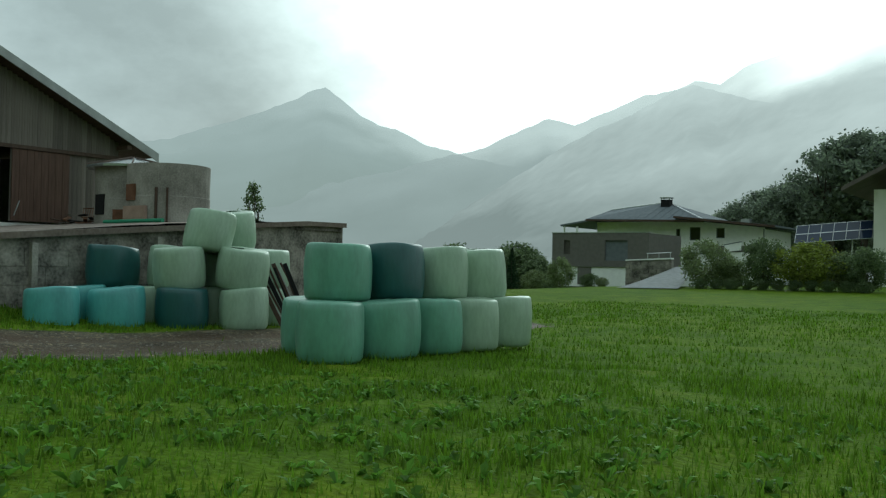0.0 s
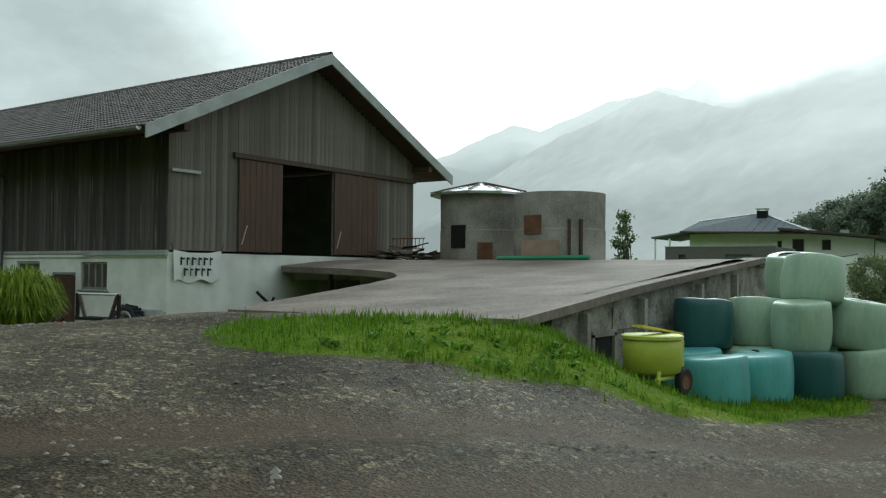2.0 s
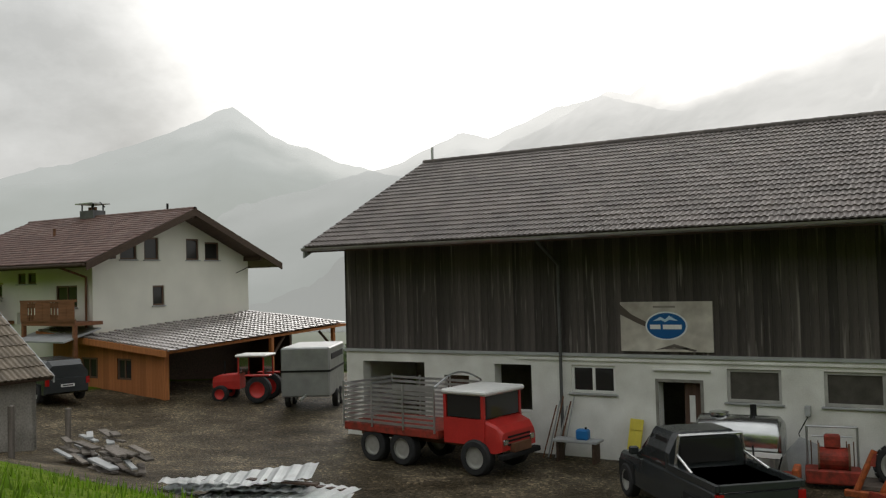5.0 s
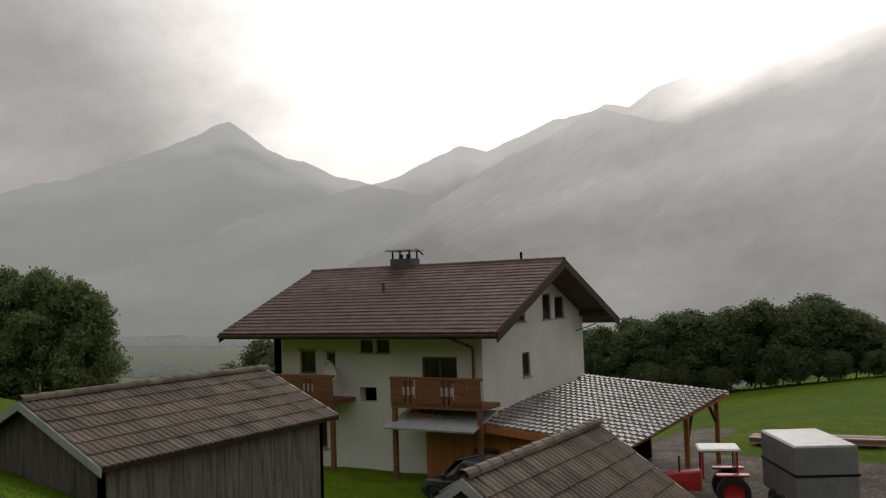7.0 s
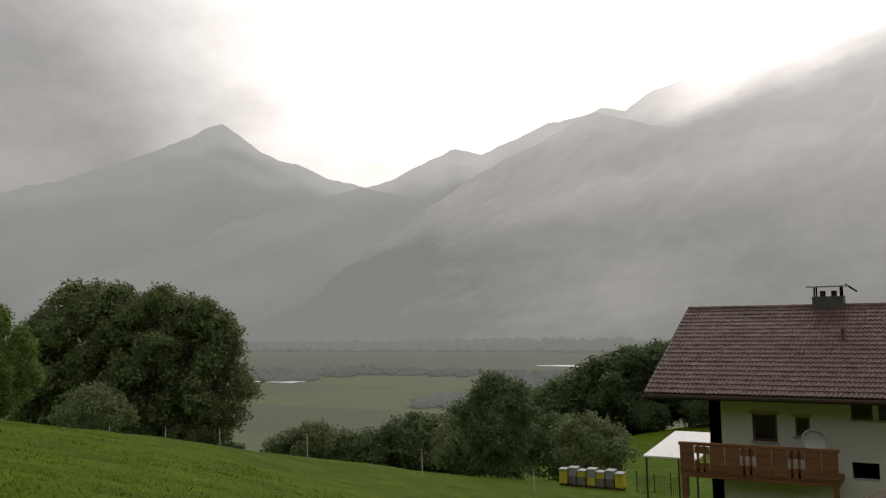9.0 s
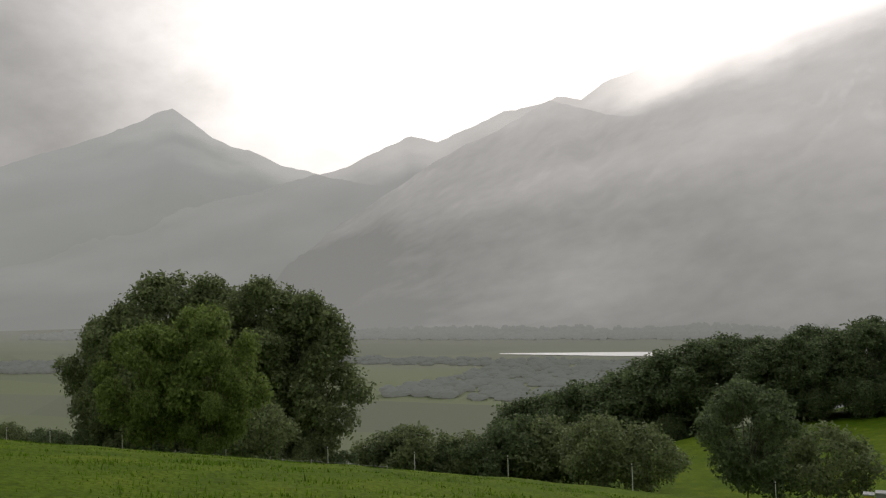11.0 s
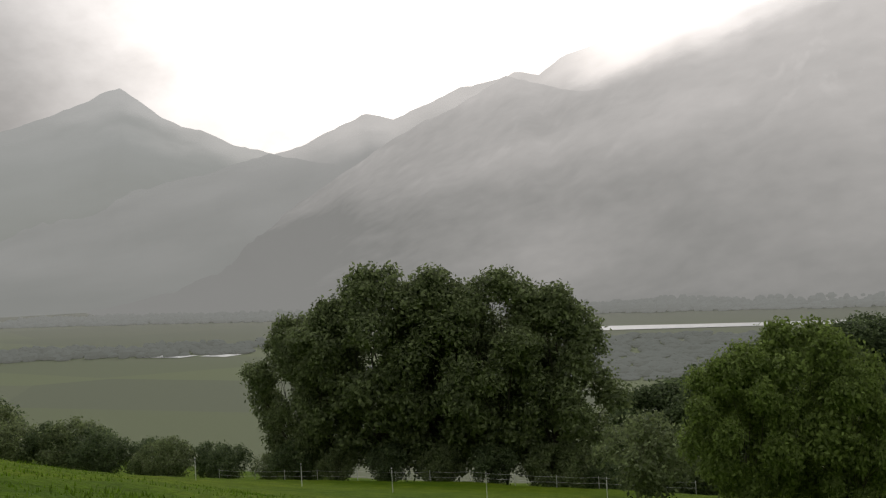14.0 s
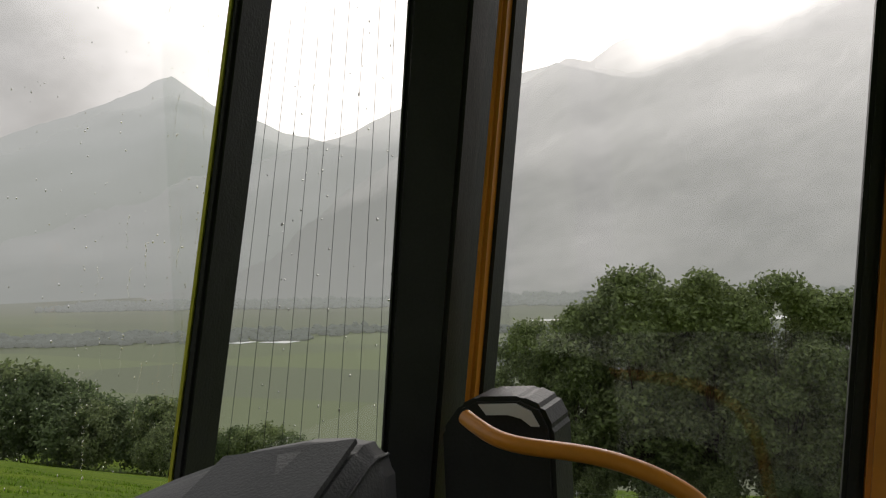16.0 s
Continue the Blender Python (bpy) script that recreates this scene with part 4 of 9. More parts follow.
def build_silo(x, y, r, z0, h, roofed, label):
    s = thing("concrete_silo", label, "silo", at=(x, y, z0))
    bm = bmesh.new()
    seg = 28
    ring = []
    for j, zz in enumerate((-0.3, h * 0.47, h * 0.47 + 0.03, h)):
        off = 0.0 if j != 2 else -0.012
        ring.append([bm.verts.new(((r + off) * math.cos(2 * math.pi * i / seg), (r + off) * math.sin(2 * math.pi * i / seg), zz)) for i in range(seg)])
    inner = [bm.verts.new(((r - 0.14) * math.cos(2 * math.pi * i / seg), (r - 0.14) * math.sin(2 * math.pi * i / seg), h)) for i in range(seg)]
    floor_ring = [bm.verts.new(((r - 0.14) * math.cos(2 * math.pi * i / seg), (r - 0.14) * math.sin(2 * math.pi * i / seg), 0.3)) for i in range(seg)]
    rings = ring + [inner, floor_ring]
    for p, q in zip(rings, rings[1:]):
        for i in range(seg):
            bm.faces.new((p[i], p[(i + 1) % seg], q[(i + 1) % seg], q[i]))
    bm.faces.new(floor_ring)
    bmesh.ops.recalc_face_normals(bm, faces=bm.faces)
    part("silo_wall", bm, M_CONCRETE, s, smooth=False)
    d = -105 if roofed else -100

    def plate(name, ang, w, za, zb, mat, out, label=""):
        bm = boxes((-w / 2, w / 2, -0.05, 0.05, za, zb))
        a = radians(ang)
        part(name, bm, mat, s, label, m=Matrix.Translation(((r + out) * math.cos(a), (r + out) * math.sin(a), 0)) @ Matrix.Rotation(a + math.pi / 2, 4, "Z"))
    if roofed:
        plate("hatch", d + 14, 0.5, 0.45, 1.15, M_BLACK, -0.03, "dark square hatch")
        plate("rusty_plate", d + 52, 0.45, 0.0, 0.62, M_RUST, 0.02, "rusty sheet leaning on the wall")
    else:
        plate("hatch", d + 2, 0.55, 0.80, 1.32, M_RUST, -0.03, "boarded rusty hatch")
        plate("brick_patch", d + 12, 1.1, 0.05, 0.62, material("pale_brick_patch", (0.36, 0.25, 0.20), 0.9, vary=0.2), -0.035)
        for k, ang in enumerate((d + 48, d + 62)):
            plate("pole", ang, 0.07, 0.0, 1.2, M_DARKWOOD, 0.06)
    if roofed:
        seg = 10
        bm = bmesh.new()
        apex = bm.verts.new((0, 0, h + 0.42))
        rr = r + 0.32
        low = [bm.verts.new((rr * math.cos(2 * math.pi * i / seg), rr * math.sin(2 * math.pi * i / seg), h + 0.06)) for i in range(seg)]
        und = [bm.verts.new((rr * math.cos(2 * math.pi * i / seg), rr * math.sin(2 * math.pi * i / seg), h - 0.02)) for i in range(seg)]
        for i in range(seg):
            j = (i + 1) % seg
            bm.faces.new((low[i], low[j], apex))
            bm.faces.new((und[i], und[j], low[j], low[i]))
        bm.faces.new(und[::-1])
        bmesh.ops.recalc_face_normals(bm, faces=bm.faces)
        part("sheet_roof", bm, material("wet_tin_sheet", (0.45, 0.47, 0.48), 0.25, 0.7, vary=0.2), s, "shiny wet faceted tin roof")
        for i in range(seg):
            a = 2 * math.pi * i / seg
            part("roof_batten", rods(((0.1 * math.cos(a), 0.1 * math.sin(a), h + 0.44), (rr * math.cos(a), rr * math.sin(a), h + 0.09), 0.025), seg=5), M_DARKWOOD, s)
    return s


build_silo(4.25, 8.76, 1.30, 2.5, 2.12, True, "round grey concrete silo with a shiny tin roof")
build_silo(7.42, 7.95, 1.32, 2.5, 1.98, False, "round open-topped grey concrete silo with a rusty hatch")

# ---- wrapped bales ----
M_WRAPS = {}
for key, col in (("pale green", (0.30, 0.40, 0.29)), ("green", (0.14, 0.30, 0.215)), ("turquoise", (0.11, 0.33, 0.32)), ("dark green", (0.025, 0.085, 0.085))):
    M_WRAPS[key] = material("wrap_" + key.replace(" ", "_"), col, 0.36, vary=0.18, scale=3.0, fine=16, bump=0.4, spec=0.5, stretch=(1, 1, 0.35))


def bale_mesh(seed, mat):
    rng = random.Random(seed)
    bm = bmesh.new()
    seg, prof = 40, [(0.0, 0.0), (0.432, 0.0), (0.517, 0.019), (0.549, 0.068), (0.565, 0.194), (0.572, 0.349), (0.574, 0.504), (0.569, 0.66), (0.556, 0.815), (0.543, 0.902), (0.52, 0.939), (0.482, 0.951), (0.315, 0.96), (0.0, 0.955)]
    rings = []
    ph, sq = rng.uniform(0, 6), rng.uniform(0.02, 0.06)
    lean, way = rng.uniform(0.01, 0.06), rng.uniform(0, 6)
    for r, h in prof:
        ring = []
        for i in range(seg):
            a = 2 * math.pi * i / seg
            k = 1 + sq * math.cos(2 * a + ph) + 0.035 * noise.noise((math.cos(a) * 1.7 + seed, math.sin(a) * 1.7, h * 2))
            pleat = 0.006 * abs(noise.noise((a * 5.0 + seed, r * 3, 0.0))) if 0.3 < r < 0.56 else 0
            ring.append(bm.verts.new(((r - pleat) * k * math.cos(a), (r - pleat) * k * math.sin(a), h + 0.02 * noise.noise((math.cos(a) + seed, math.sin(a), h)) + lean * h * r * math.cos(a - way) / 0.57)))
        rings.append(ring)
    for p, q in zip(rings, rings[1:]):
        for i in range(seg):
            bm.faces.new((p[i], p[(i + 1) % seg], q[(i + 1) % seg], q[i]))
    bmesh.ops.remove_doubles(bm, verts=bm.verts, dist=0.001)
    bmesh.ops.recalc_face_normals(bm, faces=bm.faces)
    me = bpy.data.meshes.new("wrapped_bale")
    bm.to_mesh(me)
    bm.free()
    me.materials.append(mat)
    me.polygons.foreach_set("use_smooth", [True] * len(me.polygons))
    return me


BALES = {k: [bale_mesh(i * 7 + j, m) for j in range(4)] for i, (k, m) in enumerate(M_WRAPS.items())}


def bale(x, y, tier, colour, tilt=(0, 0), base=None, group="stacked silage bales"):
    rng = random.Random(int(x * 100 + y * 31 + tier))
    ob = new("wrapped_bale", rng.choice(BALES[colour]))
    z = (gz(x, y) if base is None else base) - 0.03 + tier * 0.92
    ob.matrix_basis = Matrix.Translation((x, y, z)) @ Euler((radians(tilt[0]), radians(tilt[1]), rng.uniform(0, 6.28))).to_matrix().to_4x4()
    tagged(ob, f"{colour} plastic-wrapped round silage bale in a stack", "hay bale", group)


B1 = -0.12
for x, y, t, c in ((14.36, 0.06, 0, "turquoise"), (13.6, 1.15, 0, "turquoise"), (14.8, 1.3, 0, "turquoise"), (15.42, 2.55, 0, "dark green"), (16.15, 3.72, 0, "pale green"), (14.2, 2.6, 0, "pale green"),
                   (14.9, 3.85, 0, "pale green"), (15.3, 5.05, 0, "pale green"), (14.3, 5.0, 0, "pale green")):
    bale(x, y, t, c, base=B1)
for x, y, t, c, tl in ((13.55, 2.0, 1, "dark green", (0, 0)), (14.25, 3.1, 1, "pale green", (2, -3)), (15.2, 2.65, 1, "pale green", (-5, 4)), (16.0, 3.75, 1, "pale green", (3, 2)), (14.95, 4.2, 1, "pale green", (0, 0)), (15.35, 5.1, 1, "pale green", (0, 0))):
    bale(x, y, t, c, tl, base=B1)
bale(15.25, 3.3, 2, "pale green", (8, -9), base=B1 - 0.06)
bale(14.65, 4.6, 2, "pale green", (-4, 5), base=B1)
for x, y, c in ((22.34, 0.13, "green"), (22.45, 1.35, "green"), (22.5, 2.5, "green"), (22.55, 3.6, "pale green"), (22.6, 4.75, "pale green"), (21.2, 0.95, "green"), (21.25, 2.15, "green")):
    bale(x, y, 0, c, base=-0.1, group="bales in the meadow")
for x, y, c, tl in ((21.75, 0.9, "green", (2, -2)), (22.0, 2.08, "dark green", (0, 3)), (22.1, 3.3, "pale green", (0, 2)), (22.2, 4.4, "pale green", (-2, 4))):
    bale(x, y, 1, c, tl, base=-0.1, group="bales in the meadow")


# ---- the farmhouse ----
M_CREAM = material("cream_render", (0.70, 0.69, 0.62), 0.9, vary=0.07, scale=0.8, bump=0.15)
M_BALCONY = material("brown_balcony_timber", (0.20, 0.085, 0.04), 0.6, vary=0.3, scale=2, stretch=(0.6, 6, 6))


def house_roof(parent, x0, x1, yp, half, ze, zp, mat_j, mat_s, singles, w=0.25, l=0.29, barge=True):
    depth = math.hypot(half, zp - ze)
    for sg in (1, -1):
        ya = yp - sg * half
        part("roof_deck", slab(bmesh.new(), ((x0, ya, ze), (x1, ya, ze), (x1, yp, zp), (x0, yp, zp)), 0.18), M_DARKWOOD, parent)
        tiled_slope(parent, (x0, ya - sg * 0.05, ze), (1, 0, 0), (0, sg * half, zp - ze), x1 - x0, depth + 0.05, w if sg > 0 else w * 2, l if sg > 0 else l * 2, mat_j, mat_s, singles if sg > 0 else None)
        if barge:
            for sx in (x0 - 0.05, x1):
                part("barge_board", prism(bmesh.new(), [(ya, ze - 0.28), (yp, zp - 0.26), (yp, zp + 0.05), (ya, ze + 0.03)], "x", sx, sx + 0.05), M_DARKWOOD, parent)
    ridge_caps(parent, (x0, yp, zp + 0.05), (x1, yp, zp + 0.05), mat_j)


def build_farmhouse():
    h = thing("farmhouse", "cream alpine farmhouse with a red-brown tiled gable roof and timber balconies", "house")
    z0 = -0.5
    xa, xb, ya, yb = -45.0, -36.2, 1.6, 10.4
    side = [(-43.75, -43.05, 4.25, 5.05), (-42.55, -42.15, 4.45, 5.0), (-41.05, -40.5, 5.0, 5.45), (-40.35, -39.8, 5.0, 5.45), (-38.5, -37.15, 4.0, 4.88), (-43.4, -42.6, 1.6, 2.6), (-41.1, -40.4, 3.3, 3.8)]
    part("front_wall", wall_panel(bmesh.new(), xa, xb, z0, 6.05, ya, ya + 0.35, side), M_CREAM, h, "cream rendered wall")
    part("rear_wall", boxes((xa, xb, yb - 0.35, yb, z0, 6.05)), M_CREAM, h)
    gable = [(2.94, 3.78, 5.9, 6.62), (4.18, 4.95, 5.9, 6.85), (6.5, 7.25, 5.9, 6.85), (7.62, 8.5, 5.9, 6.72), (4.6, 5.23, 3.95, 4.8)]
    gm = Matrix.Translation((xb, 0, 0)) @ Matrix.Rotation(radians(90), 4, "Z")
    bm = wall_panel(bmesh.new(), ya + 0.35, yb - 0.35, z0, 5.9, 0, 0.35, gable[4:])
    bmesh.ops.transform(bm, matrix=gm, verts=bm.verts)
    part("gable_wall", bm, M_CREAM, h, "cream rendered gable wall")
    yp, zp, half, ze = 5.97, 8.04, 5.55, 5.71

    def rz(y):
        return zp - 0.2 - abs(y - yp) * (zp - ze) / half
    bm = bmesh.new()
    cuts = sorted({ya, yb, yp, *[v for g in gable[:4] for v in g[:2]]})
    for a, b in zip(cuts, cuts[1:]):
        mid = (a + b) / 2
        hole = next((g for g in gable[:4] if g[0] < mid < g[1]), None)
        low = hole[3] if hole else 5.9
        if min(rz(a), rz(b)) > low + 0.01:
            prism(bm, [(a, low), (b, low), (b, rz(b)), (a, rz(a))], "x", xb - 0.35, xb)
    bmesh.ops.remove_doubles(bm, verts=bm.verts, dist=0.002)
    part("gable_top", bm, M_CREAM, h)
    part("west_wall", prism(bmesh.new(), [(ya, z0), (yb, z0), (yb, rz(yb)), (yp, rz(yp)), (ya, rz(ya))], "x", xa, xa + 0.35), M_CREAM, h)
    for zf in (3.0, 5.6):
        part("upper_floor", boxes((xa + 0.35, xb - 0.35, ya + 0.35, yb - 0.35, zf, zf + 0.2)), M_DARKWOOD, h)
    house_roof(h, -46.6, -35.05, yp, half, ze, zp, M_TILE_RED, M_TILE_RED_OBJ, (0.0, 9.0, 0.0, 3.55))
    for g in gable:
        window(h, *g, 0.0, M_BROWNFRAME, bars=0, turn=gm)
    for s in side[:6]:
        window(h, *s, ya, M_BROWNFRAME, bars=1 if s[1] - s[0] > 0.9 else 0)
    part("window_trim", boxes(*[(s[0] - 0.09, s[1] + 0.09, ya - 0.015, ya, s[3], s[3] + 0.09) for s in side[:2]]), material("ochre_trim", (0.45, 0.40, 0.18), 0.8), h)
    # eaves purlins
    for y in (ya + 0.2, yp, yb - 0.2):
        for piece in ((-46.5, xa, y - 0.1, y + 0.1, rz(y) - 0.2, rz(y)), (xb, -35.15, y - 0.1, y + 0.1, rz(y) - 0.2, rz(y))):
            part("purlin", boxes(piece), M_DARKWOOD, h)
    # balconies on the near side
    for bx0, bx1, by in ((-45.6, -41.3, 0.35), (-38.95, -35.6, 0.35)):
        b = new("balcony")
        b.parent = h
        part("balcony_floor", boxes((bx0, bx1, by, ya, 3.32, 3.46)), M_BALCONY, b)
        part("handrail", boxes((bx0 - 0.03, bx1 + 0.03, by - 0.05, by + 0.07, 4.24, 4.33), bevel=0.01), M_BALCONY, b)
        part("bottom_rail", boxes((bx0, bx1, by - 0.03, by + 0.03, 3.46, 3.58)), M_BALCONY, b)
        n = int((bx1 - bx0) / 0.42)
        for i in range(n):
            a = bx0 + i * (bx1 - bx0) / n
            if i % 3 != 1:
                part("balcony_board", boxes((a + 0.01, a + (bx1 - bx0) / n - 0.01, by - 0.045, by - 0.02, 3.52, 4.24)), M_BALCONY, b)
            else:
                part("baluster", boxes((a + 0.06, a + 0.13, by - 0.03, by + 0.02, 3.5, 4.24), (a + 0.25, a + 0.32, by - 0.03, by + 0.02, 3.5, 4.24), (a, a + 0.42, by - 0.03, by + 0.0, 3.58, 3.75), (a, a + 0.42, by - 0.03, by + 0.0, 4.02, 4.22)), M_BALCONY, b)
        for x in (bx0 + 0.1, bx1 - 0.1):
            part("balcony_post", boxes((x - 0.07, x + 0.07, by - 0.02, by + 0.12, 1.0 if x > -42 else 0.2, 3.34)), M_BALCONY, b)
    part("canopy", slab(bmesh.new(), ((-39.0, -0.1, 2.75), (-35.7, -0.1, 2.75), (-35.7, 1.58, 3.2), (-39.0, 1.58, 3.2)), 0.06), M_FASCIA, h, "wet flat metal canopy")
    # chimney with a tin cover
    c = new("chimney")
    c.parent = h
    part("stack", boxes((-42.45, -41.5, 5.75, 6.45, 7.4, 8.42)), material("grey_sheet_clad", (0.12, 0.12, 0.125), 0.5, 0.3), c)
    part("cover", boxes((-42.6, -41.35, 5.6, 6.6, 8.72, 8.77)), M_STEEL, c, "pale tin chimney cover")
    part("cover_posts", boxes(*[(x, x + 0.05, y, y + 0.05, 8.42, 8.72) for x in (-42.4, -41.6) for y in (5.8, 6.35)]), M_BLACK, c)
    for x in (-42.15, -41.8):
        part("chimney_pot", rods(((x, 6.1, 8.4), (x, 6.1, 8.6), 0.09)), M_RUST, c)
    part("cover_arm", rods(((-41.45, 6.1, 8.8), (-41.1, 6.1, 8.55), 0.03)), M_BLACK, c)
    part("vent_pipe", rods(((-36.75, yp, 8.0), (-36.75, yp, 8.42), 0.05)), M_BLACK, h)
    part("roof_vent", rods(((-41.35, 3.6, 7.0), (-41.35, 3.6, 7.45), 0.06)), M_RUST, h)
    part("downpipe", rods(((-37.0, 0.5, 5.65), (-36.5, 1.5, 5.2), 0.045), ((-36.5, 1.52, 5.22), (-36.5, 1.52, 1.0), 0.045)), M_RUST, h)
    part("gutter", boxes((-46.6, -35.05, 0.26, 0.40, 5.60, 5.70), bevel=0.02), M_DARKWOOD, h)
    part("wall_arm", rods(((xb, 9.6, 5.3), (xb + 0.9, 9.6, 5.6), 0.02)), M_BLACK, h)
    part("dish_arm", rods(((-42.15, ya, 4.3), (-42.0, ya - 0.35, 4.45), 0.025)), M_STEEL, h)
    bm = lathe([(0.02, 0.0), (0.2, 0.03), (0.36, 0.1), (0.37, 0.1), (0.21, 0.045), (0.02, 0.02)], 20, "y")
    part("satellite_dish", bm, M_WHITEFRAME, h, "pale round satellite dish", m=Matrix.Translation((-41.95, ya - 0.5, 4.45)) @ Euler((radians(-15), 0, radians(170))).to_matrix().to_4x4(), smooth=True)
    return h


build_farmhouse()


def build_carport():
    s = thing("wooden_shed", "orange-stained wooden shed with a wide low tiled lean-to roof", "shed")
    z0 = 0.3

    def rz(x, y):
        return 2.42 + (-31.4 - x) * 0.09 + (y - 0.9) * 0.055
    # front boards with two windows
    xw0, xw1, yw = -38.2, -31.8, 1.25
    wins = [(-36.4, -35.5), (-34.3, -33.5)]
    unit = bpy.data.meshes.new("board")
    bm = boxes((-0.078, 0.078, -0.013, 0.013, 0, 1))
    bm.to_mesh(unit)
    bm.free()
    unit.materials.append(M_ORANGE_WOOD)
    n = int((xw1 - xw0) / 0.16)
    for i in range(n):
        x = xw0 + 0.08 + i * 0.16
        segs = [(z0, rz(x, yw) - 0.18)]
        if any(a < x < b for a, b in wins):
            segs = [(z0, 1.25), (2.05, rz(x, yw) - 0.18)]
        for a, b in segs:
            ob = new("board", unit)
            ob.parent = s
            ob.matrix_basis = Matrix.Translation((x, yw, a)) @ Matrix.Diagonal((1, 1, b - a, 1))
    for a, b in wins:
        window(s, a, b, 1.25, 2.05, yw - 0.06, M_BROWNFRAME, bars=1, sill=False)
    for piece in ((-31.85, -31.65, 1.15, 1.35, z0, 2.3), (-31.0, -30.85, 6.0, 6.15, z0, 2.55), (-30.95, -30.8, 10.0, 10.15, z0, 2.75)):
        part("corner_post", boxes(piece), M_ORANGE_WOOD, s)
    for piece in (((-30.9, 6.1, 1.8), (-30.95, 6.9, 2.55), 0.06), ((-30.9, 10.0, 1.9), (-30.95, 9.2, 2.6), 0.06)):
        part("brace", rods(piece), M_DARKWOOD, s)
    part("inner_wall", boxes((-36.15, -35.95, 1.5, 10.3, z0, 2.6)), M_DARKWOOD, s)
    part("back_wall", boxes((-36, -33.5, 10.2, 10.35, z0, 2.7)), M_DARKWOOD, s)
    q = ((-38.6, 0.85, rz(-38.6, 0.85)), (-31.2, 0.85, rz(-31.2, 0.85)), (-30.5, 10.6, rz(-30.5, 10.6)), (-36.3, 10.6, rz(-36.3, 10.6)))
    part("roof_deck", slab(bmesh.new(), q, 0.10), M_ORANGE_WOOD, s)
    part("fascia", prism(bmesh.new(), [(-38.62, rz(-38.6, 0.8) - 0.2), (-31.15, rz(-31.15, 0.8) - 0.2), (-31.15, rz(-31.15, 0.8) + 0.03), (-38.62, rz(-38.6, 0.8) + 0.03)], "y", 0.76, 0.83), M_ORANGE_WOOD, s, "bright orange fascia board")
    tile = material("wet_grey_tile", (0.26, 0.235, 0.225), 0.2, vary=0.2, scale=1.0, island=0.2, spec=0.9)
    along = Vector((1, 0, -0.09)).normalized()
    up = Vector((0.06, 1, 0.055)).normalized()

    def keep(u, v):
        x, y = -38.6 + u + v * 0.06, 0.85 + v
        return x < -31.2 + (y - 0.85) * 0.07 and (x > -36.2 or y < 1.5)
    tiled_slope(s, (-38.6, 0.85, rz(-38.6, 0.85)), along, up, 8.4, 9.7, 0.42, 0.44, tile, tile, cut=keep, lip=0.055, arch=0.036)
    return s


build_carport()


def build_gable_shed(name, label, xr, half, y0, y1, ze, zr, zb, mat, over=0.25, walls=None):
    """A small shed whose ridge runs along y at xr."""
    s = thing(name, label, "shed")
    wa, wb = xr - half + 0.35, xr + half - 0.35
    slope = (zr - ze) / half

    def rz(x):
        return zr - abs(x - xr) * slope - 0.12
    for ya, yb in ((y0 + over, y0 + over + 0.12), (y1 - over - 0.12, y1 - over)):
        part("gable_wall", prism(bmesh.new(), [(wa, zb), (wb, zb), (wb, rz(wb)), (xr, rz(xr)), (wa, rz(wa))], "y", ya, yb), walls or M_BOARD_GREY, s)
    for x in (wa, wb - 0.1):
        part("side_wall", boxes((x, x + 0.1, y0 + over, y1 - over, zb, rz(x + 0.05) - 0.02)), walls or M_BOARD_GREY, s)
    depth = math.hypot(half, zr - ze)
    for sg in (1, -1):
        xe = xr + sg * half
        part("roof_deck", slab(bmesh.new(), ((xe, y0, ze), (xe, y1, ze), (xr, y1, zr), (xr, y0, zr)), 0.08), M_DARKWOOD, s)
        tiled_slope(s, (xe, y0 if sg > 0 else y0, ze), (0, 1, 0), (-sg * half, 0, zr - ze), y1 - y0, depth, 0.31, 0.42, mat, mat)
    ridge_caps(s, (xr, y0, zr + 0.06), (xr, y1, zr + 0.06), mat)
    for sg in (1, -1):
        for yy in (y0 - 0.04, y1):
            part("barge_board", prism(bmesh.new(), [(xr, zr - 0.14), (xr, zr + 0.03), (xr + sg * half, ze + 0.03), (xr + sg * half, ze - 0.14)], "y", yy, yy + 0.04), M_FASCIA, s)
    return s


build_gable_shed("garden_shed", "small pale rendered shed with an old mossy brown tile roof", -29.0, 2.55, -12.6, -7.1, 2.5, 4.3, 0.3, M_TILE_OLD, walls=M_CONCRETE)
build_gable_shed("tool_shed", "weathered wooden shed with a grey tile roof on the slope", -38.7, 2.4, -13.0, -5.9, 4.0, 5.12, 1.4, M_TILE_OLD)


